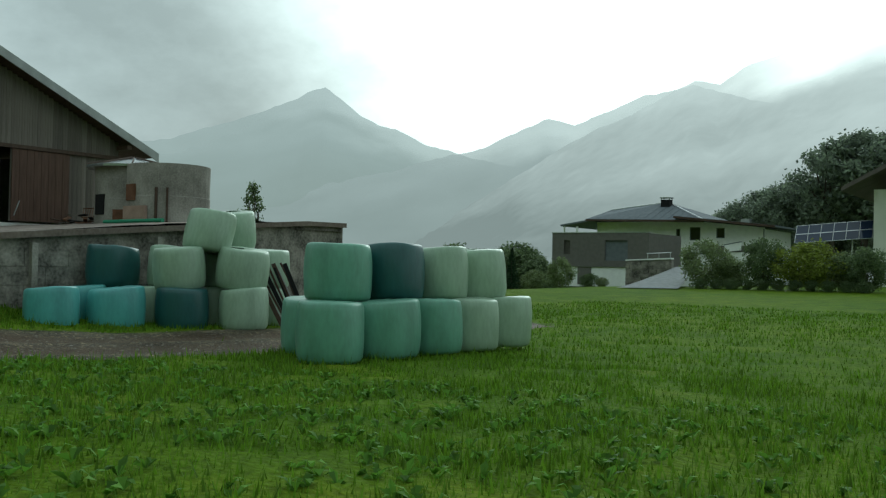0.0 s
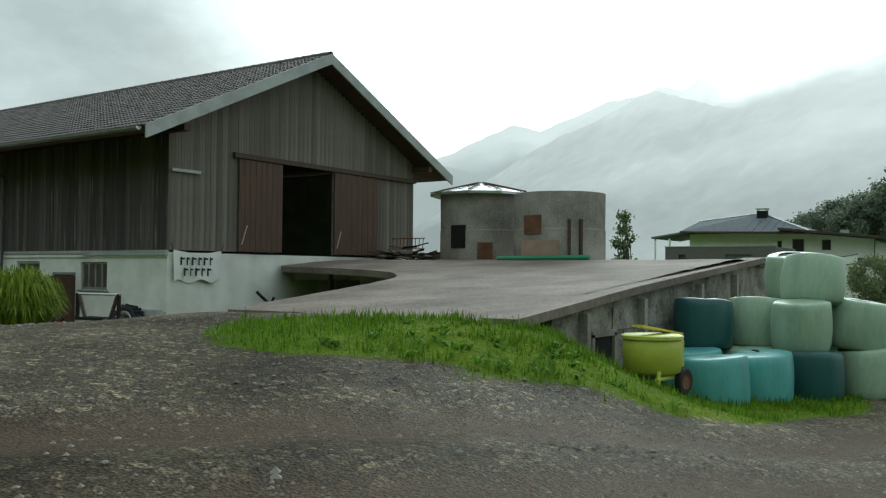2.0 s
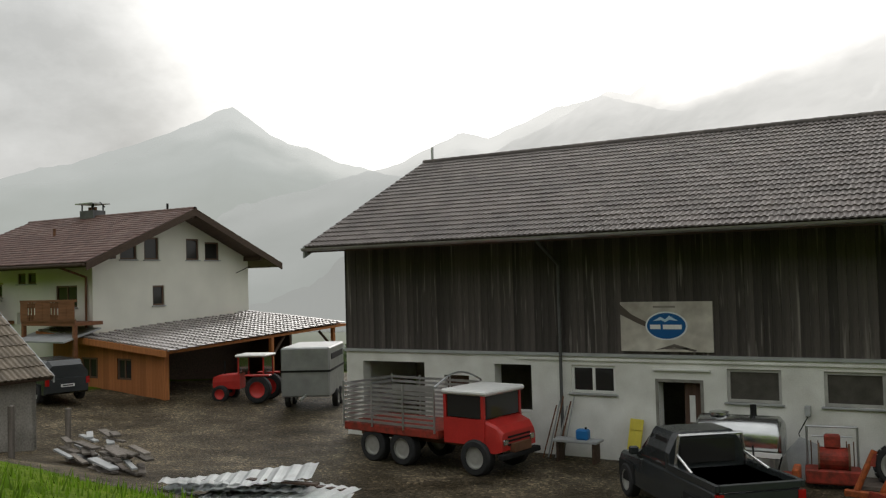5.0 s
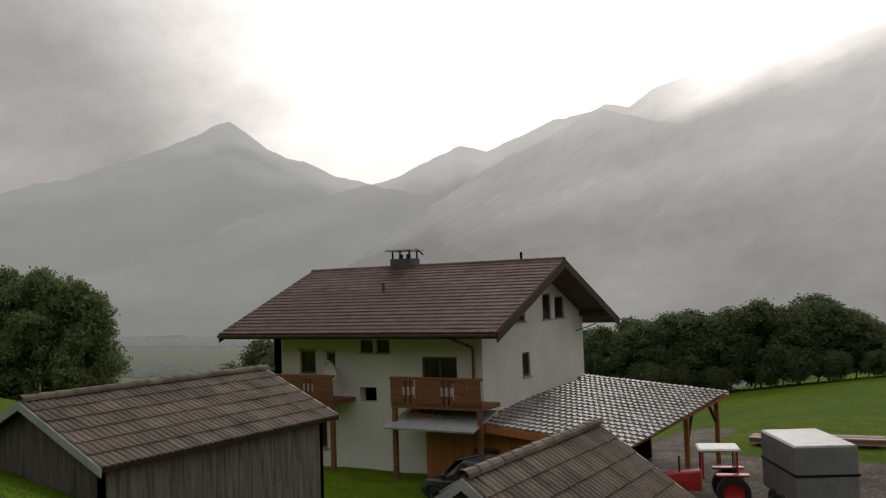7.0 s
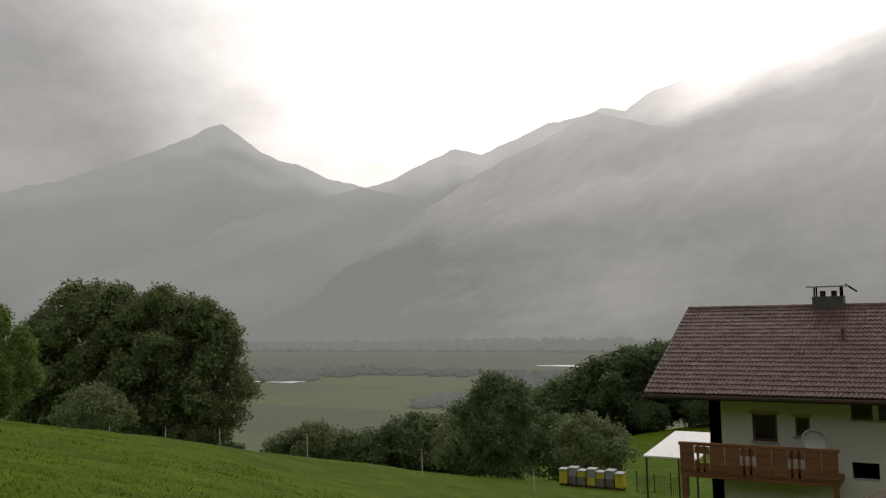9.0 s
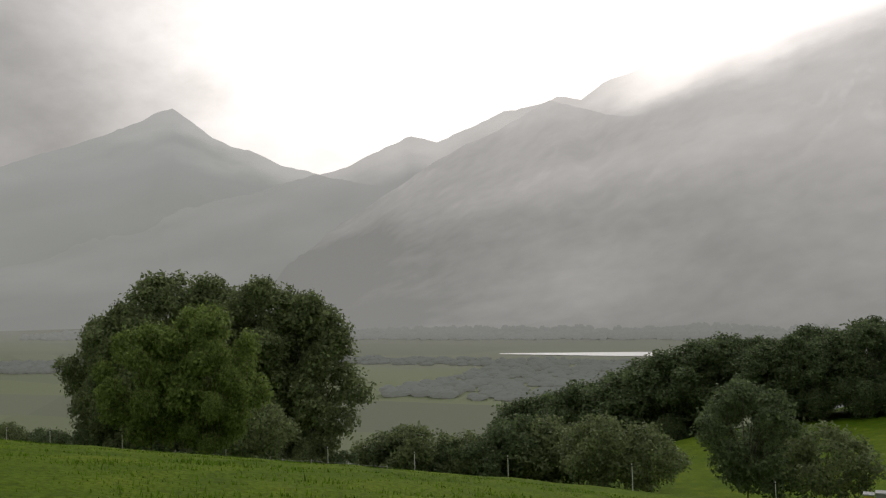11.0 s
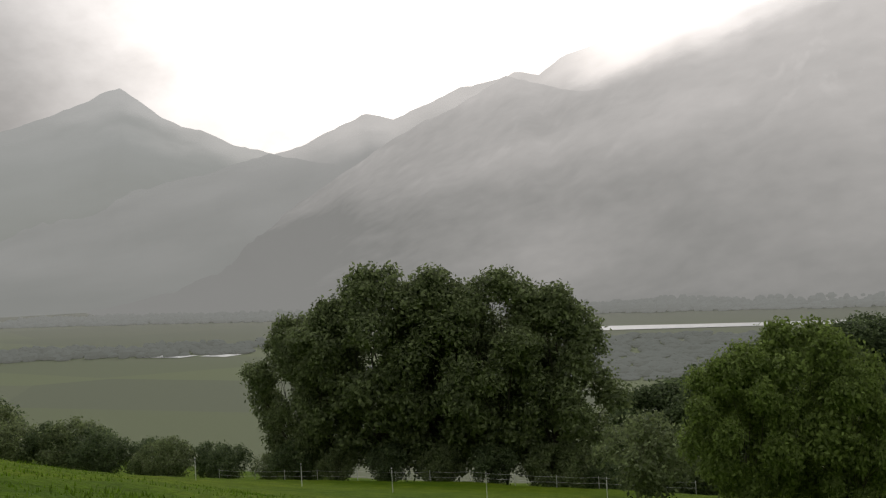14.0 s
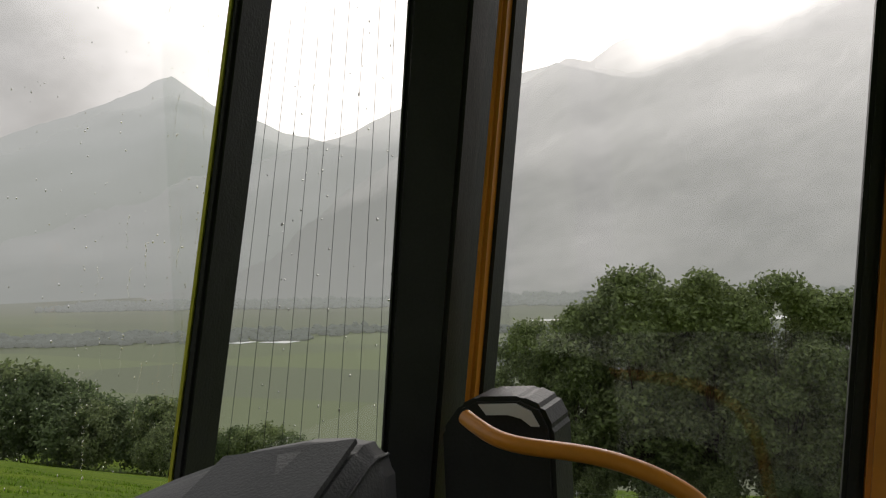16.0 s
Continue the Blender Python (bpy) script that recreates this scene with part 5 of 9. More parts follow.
# ---- trees and bushes ----
def leaf_material(name, base, vary=0.4):
    m = bpy.data.materials.new(name)
    m.use_nodes = True
    n, l = m.node_tree.nodes, m.node_tree.links
    b = n["Principled BSDF"]
    b.inputs["Roughness"].default_value, b.inputs["Specular IOR Level"].default_value = 0.6, 0.12
    g = n.new("ShaderNodeNewGeometry")
    r = n.new("ShaderNodeValToRGB")
    r.color_ramp.elements[0].color = (*[c * (1 - vary) for c in base], 1)
    r.color_ramp.elements[1].color = (base[0] * (1 + vary), base[1] * (1 + vary), base[2] * (1 + vary * 0.4), 1)
    l.new(g.outputs["Random Per Island"], r.inputs["Fac"])
    l.new(r.outputs["Color"], b.inputs["Base Color"])
    t = n.new("ShaderNodeBsdfTranslucent")
    l.new(r.outputs["Color"], t.inputs["Color"])
    mx = n.new("ShaderNodeMixShader")
    mx.inputs[0].default_value = 0.4
    out = n["Material Output"]
    l.new(b.outputs[0], mx.inputs[1])
    l.new(t.outputs[0], mx.inputs[2])
    l.new(mx.outputs[0], out.inputs["Surface"])
    return m


M_LEAF_DARK = leaf_material("dark_leaf", (0.135, 0.18, 0.095))
M_LEAF_MID = leaf_material("mid_leaf", (0.195, 0.24, 0.125))
M_LEAF_LIGHT = leaf_material("light_leaf", (0.20, 0.27, 0.085))
# distance haze put into the leaf colour of the far trees
M_LEAF_HAZE = leaf_material("haze_greyed_leaf", (0.21, 0.25, 0.20))
M_LEAF_YELLOW = leaf_material("yellow_green_leaf", (0.20, 0.24, 0.05))
M_NEEDLE = leaf_material("conifer_needle", (0.022, 0.045, 0.022))
M_BARK = material("grey_bark", (0.09, 0.075, 0.06), 0.9, vary=0.4, scale=6, stretch=(3, 3, 0.6), bump=0.6)


def crown_points(rng, h, base, rad, lumps):
    """Boughs of the crown: many small uneven lobes inside and on an egg-shaped shell."""
    lobes = []
    mid, half = base + (h - base) * 0.52, (h - base) * 0.5
    for i in range(lumps):
        v = 1 - 2 * (i + 0.5) / lumps
        a = i * 2.39996 + rng.uniform(-0.6, 0.6)
        r = rad * rng.uniform(0.17, 0.31)
        q = math.sqrt(max(0.0, 1 - v * v)) * (1.0 if v > -0.3 else 0.85)
        k = rng.uniform(0.55, 0.95)
        lobes.append((Vector((q * math.cos(a) * rad * k, q * math.sin(a) * rad * k, mid + v * (half - r * 0.8) * rng.uniform(0.85, 1.02))), r))
    lobes.append((Vector((rng.uniform(-0.2, 0.2) * rad, 0, h - rad * 0.24)), rad * 0.25))
    return lobes


def leaf_cloud(rng, lobes, count, size, flat=0.8):
    """Sprays of leaves that fill each bough loosely and fray at its edge."""
    v, f = [], []
    tot = sum(r ** 2 for _, r in lobes)
    for c, r in lobes:
        for _ in range(max(8, int(count / 13 * r * r / tot))):
            d = Vector((rng.gauss(0, 1), rng.gauss(0, 1), rng.gauss(0.25, 1))).normalized()
            p = c + Vector((d.x * r, d.y * r, d.z * r * flat)) * rng.uniform(0.62, 1.06)
            twig = (d + Vector((rng.gauss(0, 0.6), rng.gauss(0, 0.6), rng.gauss(-0.1, 0.5)))).normalized()
            reach = r * rng.uniform(0.08, 0.26)
            cs = size * 1.7
            for k in range(13):
                q = p + twig * (reach * k / 13) + Vector((rng.gauss(0, cs), rng.gauss(0, cs), rng.gauss(0, cs * 0.8)))
                s = size * rng.uniform(0.6, 1.35)
                n = (d * 0.5 + Vector((rng.gauss(0, 0.7), rng.gauss(0, 0.7), rng.gauss(0.5, 0.7)))).normalized()
                t = Matrix.Rotation(rng.uniform(0, 6.28), 3, n) @ n.orthogonal().normalized()
                u = n.cross(t)
                b = len(v)
                v += [q - t * s, q + u * s * 0.55, q + t * s, q - u * s * 0.55]
                f.append((b, b + 1, b + 2, b + 3))
    return v, f


def limb_mesh(rng, h, base, lobes, r0):
    bm = bmesh.new()
    fork = Vector((rng.uniform(-0.3, 0.3), rng.uniform(-0.3, 0.3), base + (h - base) * 0.16))
    rod(bm, (0, 0, -0.4), fork, r0, r0 * 0.72, 9)
    rod(bm, (0, 0, -0.4), (0, 0, 0.3), r0 * 1.5, r0 * 0.95, 9)
    for c, r in lobes:
        mid = fork.lerp(c, 0.5) + Vector((rng.gauss(0, 0.3), rng.gauss(0, 0.3), 0.2))
        rod(bm, fork, mid, r0 * 0.42, r0 * 0.26, 6)
        rod(bm, mid, c, r0 * 0.26, r0 * 0.10, 6)
        for _ in range(4):
            d = Vector((rng.gauss(0, 1), rng.gauss(0, 1), rng.gauss(0.3, 0.8))).normalized()
            rod(bm, c.lerp(mid, rng.uniform(0, 0.5)), c + d * r * 0.9, r0 * 0.10, r0 * 0.03, 5)
    return bm


TREE_BANK = {}


def tree(kind, x, y, height, label, z=None, width=1.0, group="", category="tree", sink=0.1):
    """Trees of one kind share their meshes; each is turned and sized."""
    if kind not in TREE_BANK:
        seed, leaf, count, size, lumps, ratio, base = kind_spec[kind]
        rng = random.Random(seed)
        lobes = crown_points(rng, 10.0, 10.0 * base, 10.0 * ratio, lumps)
        v, f = leaf_cloud(rng, lobes, count, size)
        me_c = bpy.data.meshes.new("crown")
        me_c.from_pydata(v, [], f)
        me_c.materials.append(leaf)
        me_t = bpy.data.meshes.new("trunk")
        bm = limb_mesh(rng, 10.0, 10.0 * base, lobes, 0.26 if base > 0.06 else 0.08)
        bm.to_mesh(me_t)
        bm.free()
        me_t.materials.append(M_BARK)
        TREE_BANK[kind] = (me_c, me_t)
    me_c, me_t = TREE_BANK[kind]
    e = new("tree" if category == "tree" else category)
    tagged(e, label, category, group)
    s = height / 10.0
    rng = random.Random(int(x * 17 + y * 91))
    e.matrix_basis = Matrix.Translation((x, y, (gz(x, y) if z is None else z) - sink)) @ Matrix.Rotation(rng.uniform(0, 6.28), 4, "Z") @ Matrix.Diagonal((s * width, s * width, s, 1))
    for nm, me in (("crown", me_c), ("trunk", me_t)):
        ob = new(nm, me)
        ob.parent = e
    return e


kind_spec = {
    "ash": (3, M_LEAF_MID, 34000, 0.105, 46, 0.31, 0.03),
    "walnut": (8, M_LEAF_MID, 34000, 0.11, 42, 0.285, 0.04),
    "wood_a": (11, M_LEAF_DARK, 15000, 0.16, 36, 0.40, 0.03),
    "wood_b": (12, M_LEAF_DARK, 15000, 0.16, 34, 0.36, 0.02),
    "light": (21, M_LEAF_LIGHT, 30000, 0.14, 20, 0.46, 0.02),
    "bush": (31, M_LEAF_MID, 7000, 0.27, 26, 0.60, 0.02),
    "bush_dark": (33, M_LEAF_DARK, 7000, 0.27, 26, 0.60, 0.02),
    "bush_yellow": (35, M_LEAF_YELLOW, 7000, 0.27, 26, 0.62, 0.02),
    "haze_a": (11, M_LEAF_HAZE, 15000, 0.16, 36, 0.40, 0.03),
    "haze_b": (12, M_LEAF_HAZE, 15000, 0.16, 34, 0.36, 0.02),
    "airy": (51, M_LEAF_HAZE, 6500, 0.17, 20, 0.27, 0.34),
    "sapling": (41, M_LEAF_DARK, 1500, 0.16, 16, 0.10, 0.25),
}


def conifer(x, y, height, label, z=None):
    if "conifer" not in TREE_BANK:
        rng = random.Random(5)
        v, f = [], []
        for i in range(46):
            t = i / 45
            zz = 0.8 + 9.1 * t
            rr = 1.9 * (1 - t) ** 0.8 + 0.12
            for k in range(9):
                a = rng.uniform(0, 6.28)
                tip = Vector((rr * math.cos(a), rr * math.sin(a), zz - rr * 0.28))
                root = Vector((0, 0, zz))
                for j in range(9):
                    q = root.lerp(tip, 0.25 + 0.75 * j / 8)
                    s = 0.16 + 0.1 * (1 - t)
                    d = Vector((rng.gauss(0, 1), rng.gauss(0, 1), rng.gauss(-0.4, 0.5))).normalized()
                    u = d.orthogonal().normalized()
                    b = len(v)
                    v += [q - u * s * 0.4, q + d * s * 1.5, q + u * s * 0.4]
                    f.append((b, b + 1, b + 2))
        me = bpy.data.meshes.new("crown")
        me.from_pydata(v, [], f)
        me.materials.append(M_NEEDLE)
        tm = bpy.data.meshes.new("trunk")
        bm = rod(bmesh.new(), (0, 0, -0.3), (0, 0, 9.7), 0.2, 0.03, 7)
        bm.to_mesh(tm)
        bm.free()
        tm.materials.append(M_BARK)
        TREE_BANK["conifer"] = (me, tm)
    me, tm = TREE_BANK["conifer"]
    e = tagged(new("tree"), label, "tree")
    s = height / 10
    e.matrix_basis = Matrix.Translation((x, y, (gz(x, y) if z is None else z) - 0.1)) @ Matrix.Diagonal((s, s, s, 1))
    for nm, m in (("crown", me), ("trunk", tm)):
        new(nm, m).parent = e


# the clump of old trees on the meadow's edge
for x, y, top, kind, w in ((-117.0, 30.0, 7.4, "ash", 0.85), (-112.8, 28.0, 8.6, "walnut", 0.85), (-109.2, 29.5, 11.0, "ash", 1.0), (-104.3, 30.0, 10.5, "walnut", 0.95), (-100.0, 30.5, 10.3, "ash", 0.95), (-96.4, 32.0, 8.9, "walnut", 1.0), (-106.5, 35.0, 8.6, "wood_a", 0.9)):
    tree(kind, x, y, top + 0.3 - gz(x, y), "tall broadleaf tree with a dense dark green crown", width=w, group="tree clump on the slope")
for x, y, top, w in ((-80.4, -1.0, 8.6, 0.8), (-78.8, 0.3, 9.2, 0.82), (-77.5, -0.7, 7.9, 0.72)):
    tree("light", x, y, top - gz(x, y), "young light green broadleaf tree with leaves to the ground", width=w, group="light green trees on the slope")
for x, y, top in ((-86.0, 12.0, 4.0),):
    tree("bush", x, y, top - gz(x, y), "round green bush on the meadow's slope", category="bush")
for x, y, top in ((-75.6, 43.0, -1.4), (-72.4, 44.5, -2.2)):
    tree("bush", x, y, top - gz(x, y), "round green bush standing alone in the meadow", category="bush")
# bushes along the lower edge of the meadow
rng_b = random.Random(14)
for i in range(13):
    t = i / 12
    x, y = -97 + 18 * t + rng_b.uniform(-1, 1), 44 + 4 * t + rng_b.uniform(-2, 3)
    tree(rng_b.choice(("bush", "bush_dark", "bush")), x, y, rng_b.uniform(4.5, 7.0), "dark green bush in a hedge below the meadow", category="bush", group="hedge below the meadow")
for i in range(26):
    x = -190 + i * 2.9
    y = 31 + rng_b.uniform(-2, 2)
    top = float(np.interp(-x, (115, 135, 150, 165, 190), (-2.9, -2.4, -1.4, 1.6, 4.5))) + rng_b.uniform(-0.8, 0.5)
    tree(rng_b.choice(("bush", "bush_dark")), x, y, max(1.8, top - gz(x, y)), "dark green bush in a hedge below the meadow", category="bush", group="hedge below the meadow", width=rng_b.uniform(0.8, 1.2))
tree("wood_a", -60.8, 18.5, 4.6 - gz(-60.8, 18.5), "dark green tree beside the farmhouse", width=1.0)
tree("bush_dark", -60.5, 27.0, 4.6, "dark green bush beside the farmhouse", width=1.1, category="bush")
tree("bush", -57.5, 24.0, 4.2, "dark green bush beside the farmhouse", category="bush")
# low growth under the clump
for x, y, h, k in ((-115.0, 27.0, 3.4, "bush_dark"), (-111.4, 26.4, 2.6, "bush"), (-107.5, 27.0, 3.0, "bush_dark"), (-103.6, 27.4, 2.8, "bush"), (-99.8, 28.0, 3.2, "bush_dark"), (-96.0, 29.0, 3.4, "bush"), (-93.0, 31.5, 2.6, "bush_dark")):
    tree(k, x, y, h, "dark undergrowth bush beneath the tall trees", category="bush", group="undergrowth beneath the clump")
# the wood beyond the farm: its tops rise from the river side to the farm
for i in range(60):
    t = i / 59
    x = -103 + 110 * t + rng_b.uniform(-1.2, 1.2)
    y = 92 + 14 * math.sin(max(0.0, t - 0.35) * 3.0) + (i % 2) * 6 + rng_b.uniform(-2, 2)
    top = float(np.interp(x, (-103, -92, -86, -78, -70, -60, -53, -40, -34, -25, -20, 10), (-7.5, -4.6, -2.0, 0.9, 1.9, 2.4, 4.2, 5.0, 2.0, 2.0, 7.5, 8.0))) + rng_b.uniform(-1.3, 0.6)
    tree(rng_b.choice(("wood_a", "wood_b")), x, y, max(4.0, top - gz(x, y)), "tall dark broadleaf tree in a wood behind the farm", group="wood behind the farm", width=rng_b.uniform(0.95, 1.3))
for i in range(30):
    t = i / 29
    x, y = -104 + 108 * t + rng_b.uniform(-2, 2), 86 + 14 * math.sin(max(0.0, t - 0.35) * 3.0) + rng_b.uniform(-1, 1)
    tree("bush_dark", x, y, rng_b.uniform(3, 5.0), "dark undergrowth bush at the wood's edge", category="bush", group="undergrowth at the wood's edge")


def valley_wood(name, x0, x1, y, depth, height, label, slope=0.0, mat=None):
    """A far belt of woodland on the valley floor: many small crowns in one sheet."""
    rng = random.Random(name + str(x0))
    v, f = [], []
    n = int((x1 - x0) / 7 * max(1, depth / 16))
    for _ in range(n):
        cx, cy = rng.uniform(x0, x1), rng.uniform(-depth / 2, depth / 2)
        cy += y + slope * (cx - x0)
        h, r = height * rng.uniform(0.35, 1.25) * (0.75 + 0.45 * noise.noise((cx * 0.008, cy * 0.01, 1.7))), rng.uniform(4, 9)
        k = len(v)
        seg = 7
        for j, (rr, zz) in enumerate(((0.75, 0.0), (1.0, 0.35), (0.85, 0.7), (0.4, 0.95))):
            for i in range(seg):
                a = 2 * math.pi * i / seg + j * 0.4
                q = r * rr * rng.uniform(0.8, 1.2)
                v.append((cx + q * math.cos(a), cy + q * math.sin(a), VALLEY + h * zz * rng.uniform(0.92, 1.08)))
        for j in range(3):
            for i in range(seg):
                f.append((k + j * seg + i, k + j * seg + (i + 1) % seg, k + (j + 1) * seg + (i + 1) % seg, k + (j + 1) * seg + i))
        f.append(tuple(k + 3 * seg + i for i in range(seg)))
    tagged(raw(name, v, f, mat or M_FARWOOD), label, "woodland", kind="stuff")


# the woods' rain haze is painted as a faint grey-green glow
M_FARWOOD = mist_material("haze_glow_wood", (0.14, 0.15, 0.13), (0.24, 0.255, 0.225), -100, -62, 1.0)
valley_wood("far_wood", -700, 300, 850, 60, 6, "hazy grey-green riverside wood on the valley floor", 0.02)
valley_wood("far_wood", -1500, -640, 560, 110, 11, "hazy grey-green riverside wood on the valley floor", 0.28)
valley_wood("far_wood", -1600, 500, 1250, 160, 14, "hazy grey-green wood at the mountain's foot", 0.03, mist_material("pale_haze_glow_wood", (0.26, 0.275, 0.25), (0.36, 0.375, 0.35), -100, -62, 1.0))
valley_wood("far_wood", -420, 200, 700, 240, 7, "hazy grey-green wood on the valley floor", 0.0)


# ---- the new house beyond the meadow ----
M_DARKROOF = material("dark_sheet_roof", (0.15, 0.165, 0.18), 0.85, 0.0, vary=0.15, spec=0.05)
M_TAUPE = material("taupe_render", (0.145, 0.135, 0.125), 0.85, vary=0.12)
M_WHITE = material("white_render", (0.86, 0.86, 0.84), 0.85, vary=0.06)
M_ASPHALT = material("pale_wet_drive", (0.24, 0.245, 0.245), 0.9, vary=0.2, spec=0.05)


def build_far_house():
    h = thing("white_house", "modern white house with low dark roof and taupe garage wing", "house")
    part("garage_wing", wall_panel(bmesh.new(), -10.0, -0.2, 1.55, 4.68, 64.0, 64.3, [(-8.75, -8.07, 2.7, 4.0), (-4.5, -2.23, 2.15, 4.0)]), M_TAUPE, h, "taupe cube-shaped garage wing")
    part("garage_body", boxes((-10.0, -0.2, 64.3, 71.5, 1.55, 4.64)), M_TAUPE, h)
    part("roof_edge", boxes((-10.05, -0.15, 63.95, 64.35, 4.685, 4.76)), M_STEEL, h, "thin metal edge of the flat roof")
    part("garage_plinth", boxes((-9.4, -0.4, 64.15, 71, -0.3, 1.545)), M_WHITE, h)
    part("plinth_door", boxes((-7.3, -5.9, 64.08, 64.14, -0.1, 1.5)), M_TAUPE, h)
    part("garage_window", boxes((-8.75, -8.07, 64.16, 64.24, 2.7, 4.0)), M_DUSTY, h)
    part("dark_panel", boxes((-4.5, -2.23, 64.18, 64.26, 2.15, 4.0)), M_DARKROOF, h, "recessed dark sheet panel")
    holes = [(-3.52, -3.08, 4.6, 5.7), (-2.07, -0.93, 4.5, 5.85)]
    right = [(0.71, 1.58, 4.7, 5.75)]
    part("upper_wall", wall_panel(bmesh.new(), -12.6, -0.8, 3.2, 6.5, 78.5, 78.9, holes), M_WHITE, h)
    part("upper_wall", wall_panel(bmesh.new(), -0.8, 5.44, 3.95, 5.76, 78.5, 78.9, right), M_WHITE, h)
    part("gable_infill", prism(bmesh.new(), [(-0.8, 5.762), (5.3, 5.762), (-0.8, 6.4)], "y", 78.5, 78.9), M_WHITE, h)
    part("upper_body", boxes((-12.6, -0.8, 78.9, 88, 0, 6.5), (-0.8, 5.44, 78.9, 88, 0, 5.6)), M_WHITE, h)
    part("floor_band", boxes((-12.6, -0.8, 78.42, 78.7, 3.08, 3.195)), M_DARKROOF, h, "thin dark band along the floor line")
    part("lower_wall", boxes((-12.6, 5.44, 78.6, 78.9, -0.5, 3.07)), M_WHITE, h)
    # taupe colour paints the shade of this recess in the white wall
    part("porch_shade_panel", boxes((-0.8, 5.3, 78.7, 78.9, 3.07, 3.945)), M_TAUPE, h, "recess below the upper floor, its shade painted taupe")
    part("stair_parapet", prism(bmesh.new(), [(3.1, 3.2), (4.65, 3.4), (4.65, 4.15), (3.1, 3.85)], "y", 74.0, 74.25), M_WHITE, h, "sloping white stair parapet")
    part("stair_block", boxes((3.1, 4.65, 74.25, 78.5, -0.5, 3.2)), M_WHITE, h)
    part("parapet_cap", prism(bmesh.new(), [(3.05, 3.855), (4.7, 4.155), (4.7, 4.23), (3.05, 3.93)], "y", 73.96, 74.3), M_DARKROOF, h)
    part("downpipe", rods(((5.5, 78.4, 0.0), (5.5, 78.4, 5.6), 0.05)), M_DARKROOF, h)
    for a, b, c, d in holes + right:
        w = new("window")
        w.parent = h
        part("pane", boxes((a, b, 78.62, 78.7, c, d)), M_PANE, w)
        part("window_frame", boxes((a, b, 78.55, 78.66, c, c + 0.08), (a, b, 78.55, 78.66, d - 0.08, d), (a, a + 0.08, 78.55, 78.66, c + 0.08, d - 0.08), (b - 0.08, b, 78.55, 78.66, c + 0.08, d - 0.08)), M_DARKROOF, w)
    # main roof: a low hip with its west end cut short by a lower lean-to
    bm = bmesh.new()
    vs = [bm.verts.new(p) for p in ((-13.0, 76.5, 6.75), (0.2, 76.5, 6.45), (0.2, 90, 6.45), (-13.0, 90, 6.75), (-12.7, 82, 8.05), (-5.9, 82, 8.75))]
    for q in ((0, 1, 5, 4), (1, 2, 5), (2, 3, 4, 5), (3, 0, 4), (3, 2, 1, 0)):
        bm.faces.new([vs[i] for i in q])
    bmesh.ops.recalc_face_normals(bm, faces=bm.faces)
    part("hipped_roof", bm, M_DARKROOF, h, "wet grey metal hipped roof")
    for i in range(15):
        t = (i + 0.5) / 15
        a = Vector((-13.0 + 13.2 * t, 76.5, 6.77 - 0.30 * t))
        u = min(1.0, t / 0.52)
        b = Vector((-12.7 + 6.8 * u, 82, 8.07 + 0.70 * u))
        if t > 0.52:
            b = Vector((0.2, 76.5, 6.47)).lerp(Vector((-5.9, 82, 8.77)), (1 - t) / 0.48)
        part("roof_seam", rod(bmesh.new(), a, b, 0.03, seg=4), M_DARKROOF, h)
    part("hip_cap", rod(bmesh.new(), (0.2, 76.5, 6.47), (-5.9, 82, 8.77), 0.09, seg=6), M_STEEL, h)
    part("ridge_cap", rod(bmesh.new(), (-12.7, 82, 8.07), (-5.9, 82, 8.77), 0.09, seg=6), M_STEEL, h)
    part("eaves_fascia", slab(bmesh.new(), ((-13.0, 76.44, 6.76), (0.2, 76.44, 6.46), (0.2, 76.49, 6.46), (-13.0, 76.49, 6.76)), 0.22), M_DARKWOOD, h)
    part("lean_to_roof", slab(bmesh.new(), ((-16.3, 76.8, 6.2), (-12.75, 76.8, 6.72), (-12.75, 86, 6.72), (-16.3, 86, 6.2)), 0.18), M_DARKROOF, h)
    for x in (-16.0, -14.4):
        part("lean_to_post", boxes((x, x + 0.16, 77.0, 77.16, 0.0, 6.0)), M_WHITE, h)
    part("flat_roof", slab(bmesh.new(), ((-2.9, 76.2, 6.92), (7.2, 76.2, 5.86), (7.2, 90, 5.86), (-2.9, 90, 6.92)), 0.18), M_DARKROOF, h)
    part("roof_fascia", slab(bmesh.new(), ((-2.9, 76.12, 6.90), (7.2, 76.12, 5.84), (7.2, 76.18, 5.84), (-2.9, 76.18, 6.90)), 0.22), M_DARKWOOD, h)
    part("chimney", boxes((-6.1, -5.1, 80.5, 81.3, 7.8, 8.95)), M_BLACK, h)
    part("chimney_cap", boxes((-6.2, -5.0, 80.4, 81.4, 9.12, 9.2), *[(x, x + 0.08, y, y + 0.08, 8.95, 9.12) for x in (-6.1, -5.18) for y in (80.5, 81.22)]), M_STEEL, h, "metal cowl on the chimney")
    part("roof_hood", boxes((1.4, 2.3, 84, 84.6, 6.4, 6.95)), M_STEEL, h)
    return h


build_far_house()


